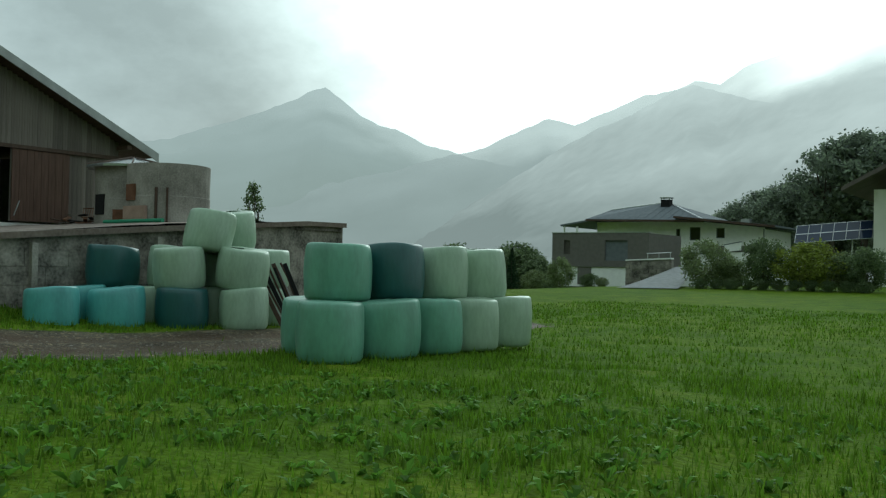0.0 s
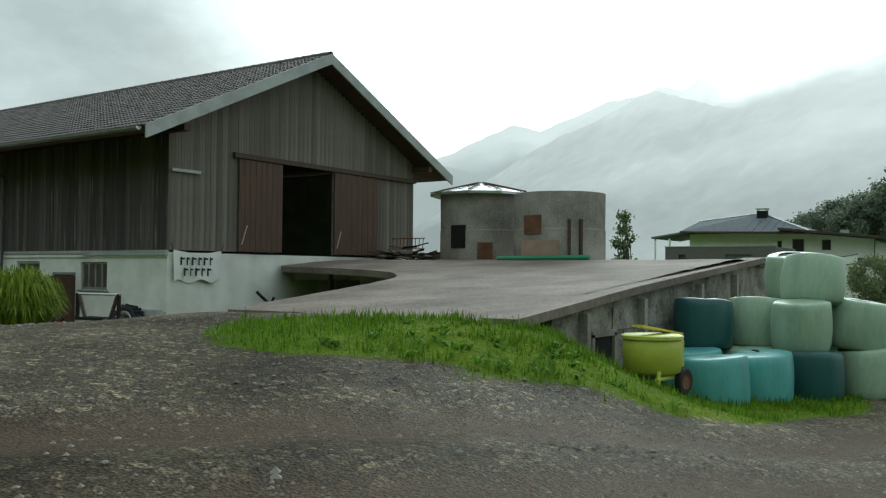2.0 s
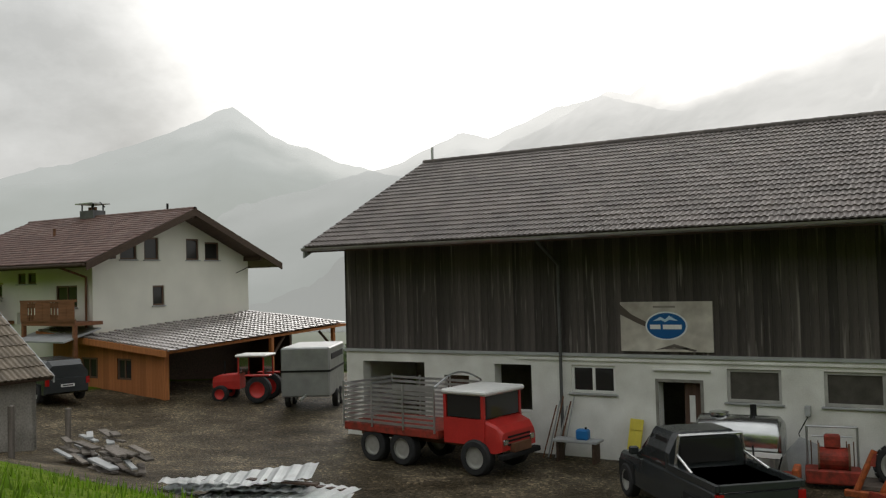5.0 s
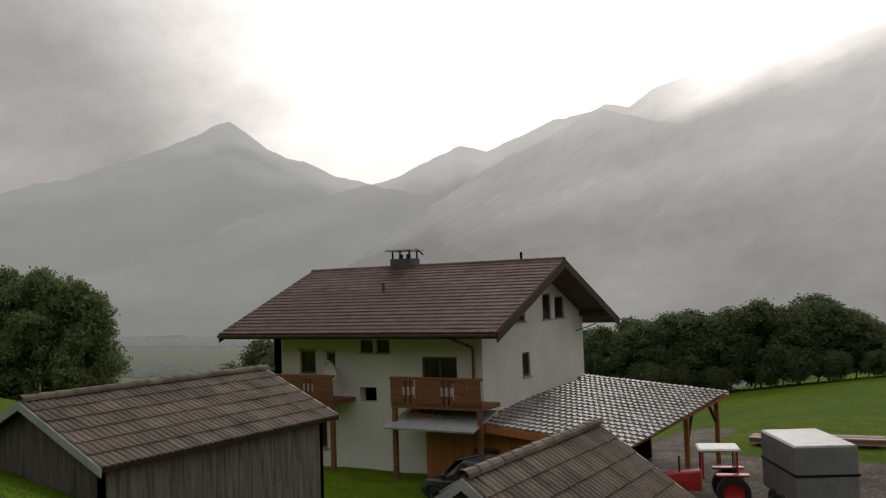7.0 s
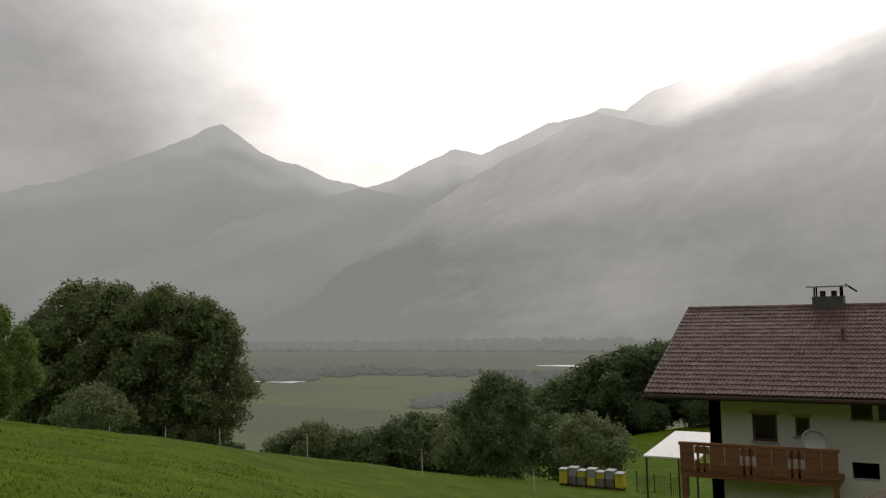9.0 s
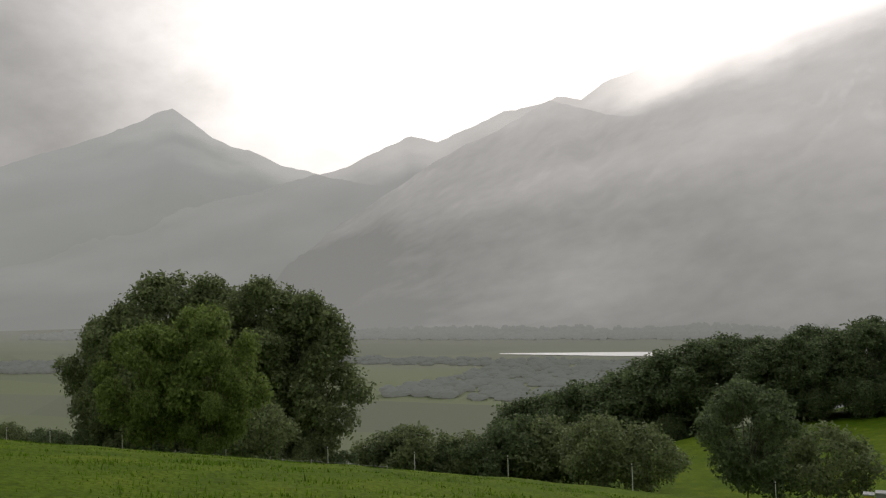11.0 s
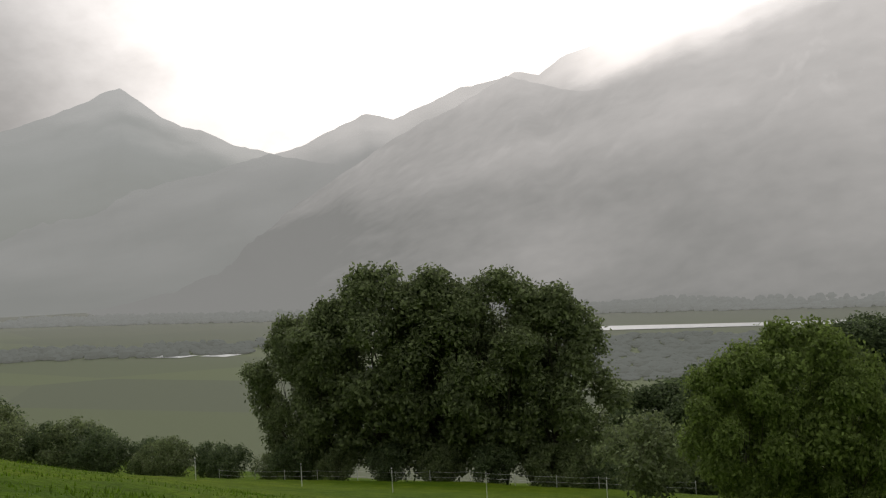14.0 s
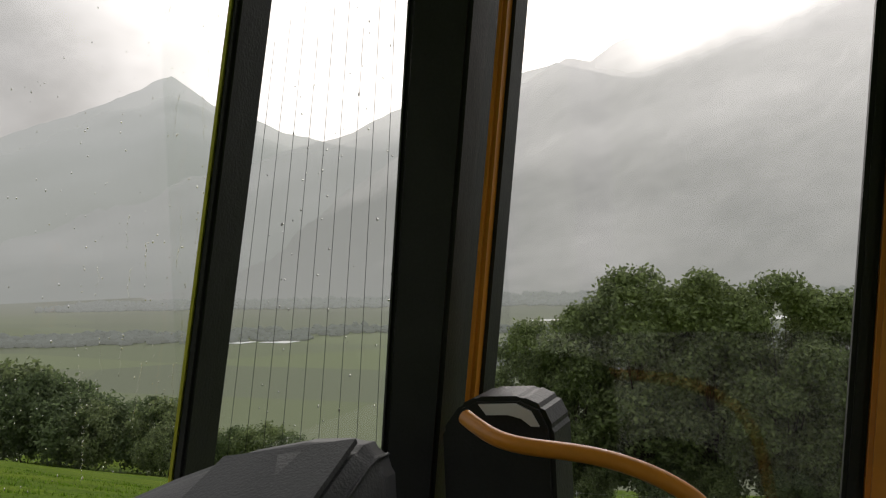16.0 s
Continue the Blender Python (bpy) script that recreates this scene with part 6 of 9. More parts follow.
def build_drive():
    v, f = [], []
    for i in range(16):
        t = i / 15
        x, y = 6.6 - 2.3 * t, 48 + 13 * t
        w = 2.3 - 1.5 * t
        for k in (-1, 1):
            v.append((x + k * w, y, gz(x + k * w, y) + 0.08 + 1.55 * t ** 1.4))
        if i:
            f.append((2 * i - 2, 2 * i - 1, 2 * i + 1, 2 * i))
    tagged(raw("pavement", v, f, M_ASPHALT), "pale wet driveway climbing to the white house", "driveway", kind="structure")
    g = thing("garden_wall", "stepped grey stone wall along the drive of the white house", "wall")
    part("core", prism(bmesh.new(), [(-0.6, -0.3), (3.5, -0.3), (3.5, 2.28), (1.2, 2.18), (-0.6, 2.1)], "y", 60.2, 60.6), M_CONCRETE, g)
    part("coping", prism(bmesh.new(), [(-0.6, 2.11), (1.2, 2.19), (3.5, 2.29), (3.5, 2.4), (1.2, 2.3), (-0.6, 2.22)], "y", 60.05, 60.65), M_WHITE, g, "white coping")
    rng = random.Random(44)
    for r in range(7):
        for c in range(6):
            x0, z0 = -0.6 + c * 0.7 - (0.3 if r % 2 else 0.0), -0.25 + r * 0.34
            part("stone", boxes((max(-0.6, x0), min(3.5, x0 + 0.66), 60.08 + rng.uniform(0, 0.08), 60.2, z0, z0 + 0.30)), M_OLDWALL, g)
    part("rail", rods(((1.2, 60.35, 2.75), (3.4, 60.35, 2.85), 0.03), *[((x, 60.35, 2.2), (x, 60.35, 2.8), 0.03) for x in (1.3, 2.3, 3.3)]), M_STEEL, g)


build_drive()


def build_solar():
    s = thing("solar_array", "row of framed solar panels on a hillside rack", "solar panels")
    m = glass_material("solar_cell", (0.02, 0.03, 0.06))
    tilt = Matrix.Translation((10.8, 69.5, 3.9)) @ Matrix.Rotation(radians(-4), 4, "Y") @ Matrix.Rotation(radians(52), 4, "X")
    for r in range(2):
        for c in range(7):
            p = part("panel", boxes((c * 1.03, c * 1.03 + 0.95, r * 1.0, r * 1.0 + 0.92, 0, 0.04)), m, s, m=tilt)
            part("panel_frame", boxes((c * 1.03 - 0.04, c * 1.03, r, r + 0.96, 0, 0.06), (c * 1.03, c * 1.03 + 0.99, r * 1.0 + 0.92, r * 1.0 + 0.97, 0, 0.06), (c * 1.03, c * 1.03 + 0.99, r * 1.0 - 0.03, r * 1.0, 0, 0.06)), M_STEEL, p)
    for c in range(4):
        part("rack_leg", rods(((10.9 + c * 2.2, 70.0, 1.2), (10.9 + c * 2.2, 70.0, 4.4), 0.06)), M_STEEL, s)


build_solar()


def build_east_house():
    h = thing("cream_house", "cream house corner with a projecting brown roof", "house")
    part("wall", wall_panel(bmesh.new(), 17.3, 26, -0.5, 8.2, 68, 68.4, [(18.2, 19.0, 5.6, 7.0)]), M_CREAM, h)
    part("wall_body", boxes((17.3, 26, 68.4, 78, -0.5, 8.2)), M_CREAM, h)
    part("pane", boxes((18.2, 19.0, 68.1, 68.2, 5.6, 7.0)), M_PANE, h)
    bm = bmesh.new()
    prism(bm, [(15.2, 8.0), (22, 11.6), (28, 8.2), (28, 8.5), (22, 11.95), (15.2, 8.35)], "y", 66.2, 79)
    part("roof", bm, M_TILE, h)


build_east_house()
for x, y, hgt, k, lab, w in ((9.3, 52, 3.6, "bush", "dark green rounded shrub beside the drive", 0.9), (10.8, 53, 2.4, "bush", "green shrub beside the drive", 1.0), (13.5, 52, 3.7, "bush_dark", "clipped dark green shrub before the solar panels", 0.75),
                             (16.3, 52, 3.4, "bush_yellow", "yellow-green rounded shrub before the solar panels", 1.25), (18.4, 53, 2.7, "bush", "green shrub before the solar panels", 0.9), (19.9, 52, 3.1, "bush_dark", "dark green rounded shrub before the solar panels", 0.95),
                             (-2.4, 52, 2.6, "bush", "green shrub before the garage wing", 0.7), (-9.5, 60, 2.2, "bush", "green shrub before the garage wing", 1.0), (-4.5, 61, 1.6, "bush_dark", "green shrub before the garage wing", 1.0), (0.3, 54, 0.9, "bush", "green shrub before the garage wing", 1.0)):
    tree(k, x, y, hgt, lab, category="shrub", sink=0.2, width=w)
for i in range(11):
    tree("bush_dark", 9.6 + i * 1.05, 50.4 + 0.2 * (i % 2), 0.85, "low dark hedge plant before the shrubs", category="shrub", sink=0.1, group="low hedge by the drive")
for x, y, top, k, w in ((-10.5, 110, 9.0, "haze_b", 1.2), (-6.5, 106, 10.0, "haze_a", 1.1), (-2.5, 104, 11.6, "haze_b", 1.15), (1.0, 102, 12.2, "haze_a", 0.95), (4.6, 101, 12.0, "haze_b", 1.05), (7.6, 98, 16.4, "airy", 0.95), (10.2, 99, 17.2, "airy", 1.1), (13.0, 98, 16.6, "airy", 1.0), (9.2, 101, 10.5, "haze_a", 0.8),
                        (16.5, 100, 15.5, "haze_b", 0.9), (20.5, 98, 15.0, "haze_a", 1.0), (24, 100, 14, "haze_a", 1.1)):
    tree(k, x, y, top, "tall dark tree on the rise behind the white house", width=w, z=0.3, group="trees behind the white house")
conifer(-3.2, 46.0, 3.2, "slender dark conifer before the garage wing")
tree("sapling", 8.2, 10.9, 4.15 - gz(8.2, 10.9), "young thin-leaved sapling beside the silo", width=0.8)

# ---- vehicles ----
M_TYRE = M_RUBBER


def wheel(parent, x, y, z, r, w, rim=None):
    e = new("wheel")
    e.parent = parent
    e.matrix_basis = Matrix.Translation((x, y, z))
    n = 18
    prof = [(r * 0.62, -w / 2), (r * 0.9, -w / 2), (r, -w * 0.36), (r, w * 0.36), (r * 0.9, w / 2), (r * 0.62, w / 2)]
    bm = ring(prof, n * 2)
    part("tyre", bm, M_TYRE, e)
    part("rim", lathe([(0.05 * r, -w * 0.30), (r * 0.3, -w * 0.42), (r * 0.55, -w * 0.30), (r * 0.62, -w * 0.46), (r * 0.62, w * 0.46), (r * 0.55, w * 0.3), (0.05 * r, w * 0.3)], 18, "y"), rim or M_STEEL, e, smooth=True)
    return e


def lug_tyre(name, x, y, r, w, label, lean, rim, group=""):
    """A tractor tyre that leans against the wall."""
    e = thing(name, label, "tyre", group, at=(x, y, gz(x, y)))
    e.matrix_basis = Matrix.Translation((x, y, gz(x, y) + r - 0.03)) @ Matrix.Rotation(radians(-lean), 4, "X")
    prof = [(r * 0.66, -w * 0.42), (r * 0.86, -w / 2), (r * 0.955, -w * 0.4), (r * 0.965, 0), (r * 0.955, w * 0.4), (r * 0.86, w / 2), (r * 0.66, w * 0.42), (r * 0.63, 0)]
    bm = ring(prof, 40)
    part("tyre_carcass", bm, M_RUBBER, e, smooth=True)
    n = 22
    for i in range(n):
        a = 2 * math.pi * i / n
        for sg in (1, -1):
            bm = boxes((-0.03, 0.03, 0, w * 0.46, -0.02, 0.035))
            part("lug", bm, M_RUBBER, e, m=Matrix.Rotation(-a - (0.14 if sg < 0 else 0), 4, "Y") @ Matrix.Translation((0, 0, r * 0.965)) @ Matrix.Rotation(radians(180 if sg < 0 else 0), 4, "Z") @ Matrix.Rotation(radians(28), 4, "Z"))
    if rim:
        part("rim_ring", ring([(r * 0.56, -w * 0.4), (r * 0.66, -w * 0.44), (r * 0.66, w * 0.4), (r * 0.56, w * 0.36)], 36), rim, e, smooth=True)
        part("rim_lip", ring([(r * 0.64, -w * 0.47), (r * 0.70, -w * 0.47), (r * 0.70, -w * 0.42), (r * 0.64, -w * 0.42)], 36), rim, e, smooth=True)
    return e


M_RIM = material("dull_silver_rim", (0.42, 0.42, 0.40), 0.45, 0.6, vary=0.15)
t1 = lug_tyre("tractor_tyre", -1.08, -0.42, 0.57, 0.36, "large black tractor wheel leaning on the wall", 12, M_RIM, "tyres along the barn")
# dark disc added for the shade inside the open rim
part("rim_shade_disc", lathe([(0.02, 0.08), (0.33, 0.08), (0.33, 0.12), (0.02, 0.12)], 28, "y"), M_PIPE, t1, "dark disc standing in for the shaded wheel centre")
part("stick", rods(((0.1, -0.1, -0.35), (0.42, -0.12, -0.1), 0.04)), M_WHITEFRAME, t1)
t2 = lug_tyre("tractor_tyre", -6.0, -0.4, 0.66, 0.4, "large black tractor wheel with bare silver rim", 10, M_RIM, "tyres along the barn")
part("rim_disc", lathe([(0.06, 0.0), (0.3, 0.03), (0.42, -0.02), (0.42, 0.02), (0.3, 0.07), (0.06, 0.04)], 28, "y"), M_RIM, t2, smooth=True)
part("cross_bar", rods(((0.1, -0.06, -0.36), (0.1, -0.06, 0.36), 0.035)), M_STEEL, t2)
for x, r in ((-7.0, 0.45), (-7.75, 0.46)):
    t = lug_tyre("tractor_tyre", x, -0.42, r, 0.32, "smaller tractor wheel leaning on the wall", 8, M_RIM, "tyres along the barn")
    part("hub_plate", lathe([(0.08, -0.03), (r * 0.55, -0.02), (r * 0.55, 0.02), (0.08, 0.03)], 18, "y"), M_RIM, t)
slab_t = thing("wall_sheet", "pale smeared concrete sheet leaning on the wall", "panel", at=(-1.0, -0.12, 0))
part("sheet", boxes((-1.0, 0.9, -0.03, 0.02, 0.0, 1.15)), material("smeared_cement", (0.42, 0.42, 0.40), 0.8, vary=0.3), slab_t, m=Matrix.Rotation(radians(-3), 4, "X"))
kerb = thing("wall_kerb", "low concrete strip along the barn's foot", "kerb", kind="structure")
for i in range(8):
    part("kerb_stone", boxes((-8.6 + i * 0.8, -7.83 + i * 0.8, -0.95, -0.02, 0.0, gz(-6, -0.5) + 0.06), bevel=0.01), M_DECK, kerb)


def paint(name, c, rough=0.35):
    return material(name, c, rough, 0.0, vary=0.12, scale=3, fine=30, bump=0.05, spec=0.5)


M_RED = paint("tractor_red", (0.48, 0.03, 0.025))
M_RED_OLD = material("faded_red_paint", (0.30, 0.035, 0.022), 0.6, vary=0.35, scale=7, fine=40, bump=0.2, dark=(0.10, 0.03, 0.018))
M_ORANGE = material("orange_machine_paint", (0.42, 0.10, 0.028), 0.6, vary=0.3, scale=7, fine=40, bump=0.2, dark=(0.16, 0.045, 0.02))
M_CARDARK = paint("dark_grey_car_paint", (0.03, 0.034, 0.036), 0.22)
M_YELLOW = paint("yellow_paint", (0.58, 0.48, 0.05), 0.5)
M_CHROME = material("brushed_milk_steel", (0.62, 0.63, 0.63), 0.22, 0.95, vary=0.05)
M_LAMP_RED = plain("red_lamp_glass", (0.35, 0.01, 0.01), 0.15)
M_PLATE = plain("plate_white", (0.7, 0.7, 0.7), 0.4)


def shell(sections, mat, name, parent, label=""):
    """A body lofted through rectangular sections (x, half width low, half width top, z low, z top)."""
    bm = bmesh.new()
    rings = []
    for x, wl_, wt, za, zb in sections:
        c = 0.06
        pts = [(-wl_, za), (wl_, za), (wl_, (za + zb) / 2), (wt, zb - c), (wt - c, zb), (-wt + c, zb), (-wt, zb - c), (-wl_, (za + zb) / 2)]
        rings.append([bm.verts.new((x, y, z)) for y, z in pts])
    for p, q in zip(rings, rings[1:]):
        for i in range(8):
            bm.faces.new((p[i], p[(i + 1) % 8], q[(i + 1) % 8], q[i]))
    bm.faces.new(rings[0])
    bm.faces.new(rings[-1][::-1])
    bmesh.ops.recalc_face_normals(bm, faces=bm.faces)
    return part(name, bm, mat, parent, label)


def build_car(name, label, at, turn, pickup):
    c = thing(name, label, "car", at=at, turn=turn)
    L = 2.45 if pickup else 2.2
    body = shell([(-L, 0.80, 0.80, 0.42, 0.95), (-L + 0.15, 0.86, 0.86, 0.34, 1.0), (-0.2, 0.88, 0.86, 0.34, 1.0), (0.75, 0.88, 0.86, 0.34, 1.0), (0.95, 0.88, 0.84, 0.34, 0.98), (L - 0.3, 0.84, 0.78, 0.36, 0.9), (L, 0.72, 0.68, 0.42, 0.8)], M_CARDARK, "body", c)
    if pickup:
        shell([(-0.45, 0.80, 0.66, 0.95, 1.62), (-0.3, 0.82, 0.68, 0.95, 1.68), (0.55, 0.82, 0.68, 0.95, 1.68), (1.15, 0.82, 0.72, 0.95, 1.05)], M_CARDARK, "cab", c)
        for piece in ((-L, -0.45, -0.86, -0.78, 0.98, 1.12), (-L, -0.45, 0.78, 0.86, 0.98, 1.12), (-L, -L + 0.07, -0.78, 0.78, 0.98, 1.12)):
            part("bed_wall", boxes(piece, bevel=0.015), M_CARDARK, c)
        part("bed_floor", boxes((-L + 0.1, -0.5, -0.78, 0.78, 0.985, 1.0)), M_BLACK, c)
        part("roll_bar", rods(((-0.6, -0.74, 1.05), (-0.6, -0.66, 1.66), 0.035), ((-0.6, 0.74, 1.05), (-0.6, 0.66, 1.66), 0.035), ((-0.6, -0.66, 1.66), (-0.6, 0.66, 1.66), 0.035), ((-0.6, 0.7, 1.3), (-1.4, 0.78, 1.1), 0.03), ((-0.6, -0.7, 1.3), (-1.4, -0.78, 1.1), 0.03)), M_CHROME, c)
        part("rear_window", boxes((-0.49, -0.45, -0.58, 0.58, 1.1, 1.55)), M_PANE, c)
        part("bumper", boxes((-L - 0.12, -L + 0.02, -0.82, 0.82, 0.42, 0.6), bevel=0.03), M_PIPE, c)
        wins = ((-0.3, 0.35), (0.4, 0.85))
    else:
        shell([(-2.15, 0.80, 0.62, 0.95, 1.45), (-1.85, 0.82, 0.68, 0.95, 1.64), (0.3, 0.82, 0.68, 0.95, 1.66), (1.15, 0.82, 0.72, 0.95, 1.05)], M_CARDARK, "cabin", c)
        part("rear_window", boxes((-2.12, -2.05, -0.55, 0.55, 1.08, 1.42)), M_PANE, c)
        wins = ((-1.7, -0.95), (-0.85, -0.05), (0.02, 0.7))
    for a, b in wins:
        for sg in (1, -1):
            bm = bmesh.new()
            y0, y1 = sg * 0.832, sg * 0.735
            vs = [bm.verts.new(p) for p in ((a, y0, 1.04), (b, y0, 1.04), (b - (0.35 if b > 0.6 else 0.05), y1, 1.55), (a + 0.05, y1, 1.55))]
            ex = [bm.verts.new(v.co - Vector((0, sg * 0.03, 0))) for v in vs]
            bm.faces.new(vs)
            bm.faces.new(ex[::-1])
            for i in range(4):
                bm.faces.new((vs[i], vs[(i + 1) % 4], ex[(i + 1) % 4], ex[i]))
            bmesh.ops.recalc_face_normals(bm, faces=bm.faces)
            part("side_window", bm, M_PANE, c)
    bm = bmesh.new()
    vs = [bm.verts.new(p) for p in ((0.62, -0.6, 1.60), (0.62, 0.6, 1.60), (1.14, 0.7, 1.10), (1.14, -0.7, 1.10))]
    ex = [bm.verts.new(v.co + Vector((0.02, 0, 0.03))) for v in vs]
    bm.faces.new(ex)
    for i in range(4):
        bm.faces.new((vs[i], vs[(i + 1) % 4], ex[(i + 1) % 4], ex[i]))
    part("windscreen", bm, M_PANE, c)
    for sg in (1, -1):
        part("tail_light", boxes((-L - 0.02, -L + 0.06, sg * 0.78 - 0.07, sg * 0.78 + 0.07, 0.7, 0.95)), M_LAMP_RED, c)
        part("headlight", boxes((L - 0.1, L + 0.01, sg * 0.55 - 0.12, sg * 0.55 + 0.12, 0.62, 0.76)), M_CHROME, c)
        part("mirror", boxes((0.85, 0.97, sg * 0.98 - 0.1, sg * 0.98 + 0.1, 1.05, 1.22), bevel=0.03), M_CARDARK, c)
        for x in (-L + 0.85, L - 0.85):
            part("wheel_arch", boxes((x - 0.42, x + 0.42, sg * 0.875 - 0.012, sg * 0.875 + 0.012, 0.34, 0.76), bevel=0.01), M_BLACK, c)
            wheel(c, x, sg * 0.80, 0.36, 0.36, 0.24, rim=M_RIM)
    part("number_plate", boxes((-L - 0.15 if pickup else -L - 0.02, -L - 0.12 if pickup else -L, -0.26, 0.26, 0.62, 0.73)), M_PLATE, c)
    part("plate_bar", boxes((-L - 0.155 if pickup else -L - 0.025, -L - 0.15 if pickup else -L - 0.02, -0.2, 0.2, 0.655, 0.7)), M_BLACK, c)
    return c


pickup_truck = build_car("pickup_truck", "dark grey pickup truck with chrome roll bar parked in the yard", (-10.9, -4.4, gz(-10.9, -4.4) + 0.01), 131, True)
pickup_truck.scale = (0.94, 0.94, 0.94)
build_car("suv_car", "black off-road car parked before the orange shed", (-34.5, -1.7, gz(-34.5, -1.7) + 0.02), 166, False).scale = (0.87, 0.87, 0.87)


def build_transporter():
    z = gz(-17.6, -2.5) + 0.02
    t = thing("hay_transporter", "small red farm transporter truck with a slatted white hay cage", "truck", at=(-17.7, -2.3, z), turn=-8)
    part("chassis", boxes((-2.6, 2.3, -0.35, 0.35, 0.55, 0.75)), M_RUST, t)
    for x, r in ((-1.75, 0.42), (-0.75, 0.42), (1.5, 0.42)):
        for sg in (1, -1):
            wheel(t, x, sg * 0.72, r, r, 0.3, rim=M_RIM)
    part("cab", boxes((0.55, 1.75, -0.78, 0.78, 0.7, 1.15), (0.55, 0.63, -0.78, 0.78, 1.15, 1.85), (0.63, 1.75, -0.78, -0.72, 1.15, 1.3), (0.63, 1.75, 0.72, 0.78, 1.15, 1.3), (1.66, 1.74, -0.78, -0.7, 1.3, 1.88), (1.66, 1.74, 0.7, 0.78, 1.3, 1.88)), M_RED, t)
    part("cab_roof", boxes((0.5, 1.85, -0.82, 0.82, 1.85, 1.97), bevel=0.04), M_WHITEFRAME, t, "white cab roof")
    part("windscreen", boxes((1.69, 1.72, -0.7, 0.7, 1.3, 1.85)), M_PANE, t)
    for piece in ((0.66, 1.64, -0.76, -0.74, 1.32, 1.84), (0.66, 1.64, 0.74, 0.76, 1.32, 1.84)):
        part("side_window", boxes(piece), M_PANE, t)
    shell([(1.72, 0.76, 0.74, 0.55, 1.28), (2.05, 0.75, 0.72, 0.55, 1.16), (2.18, 0.70, 0.66, 0.6, 1.02)], M_RED, "bonnet", t)
    for i in range(3):
        part("grille_slot", boxes((2.14, 2.20, -0.45, 0.45, 0.70 + i * 0.09, 0.74 + i * 0.09)), M_BLACK, t)
    for y in (-0.55, 0.55):
        part("headlamp", boxes((2.15, 2.21, y - 0.09, y + 0.09, 0.72, 0.86), bevel=0.02), M_CHROME, t)
    part("bumper", boxes((2.1, 2.3, -0.76, 0.76, 0.42, 0.54), bevel=0.02), M_BLACK, t)
    part("bed", boxes((-2.7, 0.45, -0.9, 0.9, 0.75, 0.95), bevel=0.02), M_RED_OLD, t)
    for i in range(9):
        zz = 1.02 + i * 0.115
        for sg in (1, -1):
            part("cage_rail", boxes((-2.65, 0.4, sg * 0.92 - 0.012, sg * 0.92 + 0.012, zz - 0.03, zz + 0.03)), M_STEEL, t)
        part("cage_rail", boxes((-2.66, -2.635, -0.92, 0.92, zz - 0.03, zz + 0.03)), M_STEEL, t)
    for x in (-2.65, -1.65, -0.6, 0.4):
        for sg in (1, -1):
            part("cage_post", rods(((x, sg * 0.95, 0.9), (x, sg * 0.95, 2.02), 0.026), seg=6), M_STEEL, t)
    cu = [(0.42, -0.95 + 1.9 * k / 10, 2.0 + 0.28 * math.sin(math.pi * k / 10)) for k in range(11)]
    part("front_hoop", rods(*[(p, q, 0.024) for p, q in zip(cu, cu[1:])], seg=6), M_STEEL, t)


build_transporter()


def build_tractor():
    z = gz(-29, 2.4) + 0.01
    t = thing("red_tractor", "red tractor with white cab roof parked under the shed's edge", "tractor", at=(-29.6, 3.2, z), turn=200)
    for sg in (1, -1):
        wheel(t, -0.9, sg * 0.72, 0.62, 0.62, 0.38, rim=M_RED)
        wheel(t, 1.05, sg * 0.62, 0.4, 0.4, 0.26, rim=M_RED)
        part("fender", boxes((-1.5, -0.3, sg * 0.72 - 0.2, sg * 0.72 + 0.2, 1.25, 1.32), bevel=0.02), M_RED, t)
    shell([(0.2, 0.34, 0.30, 0.6, 1.35), (1.2, 0.32, 0.28, 0.6, 1.28), (1.6, 0.28, 0.24, 0.65, 1.15)], M_RED, "bonnet", t)
    for x in (-1.1, 0.15):
        for y in (-0.6, 0.6):
            part("cab_post", rods(((x, y, 1.1), (x, y * 0.92, 2.15), 0.04)), M_RED, t)
    part("cab_roof", boxes((-1.25, 0.3, -0.7, 0.7, 2.12, 2.24), bevel=0.05), M_WHITEFRAME, t)
    for piece in ((0.13, 0.15, -0.55, 0.55, 1.35, 2.1), (-1.1, -1.08, -0.55, 0.55, 1.35, 2.1)):
        part("cab_glass", boxes(piece), M_PANE, t)
    for piece in (((-0.9, -0.7, 0.62), (-0.9, 0.7, 0.62), 0.12), ((1.05, -0.6, 0.4), (1.05, 0.6, 0.4), 0.08)):
        part("axle", rods(piece), M_BLACK, t)
    part("exhaust", rods(((1.0, 0.2, 1.3), (1.0, 0.2, 1.9), 0.035)), M_BLACK, t)
    t.scale = (0.78, 0.78, 0.78)


build_tractor()


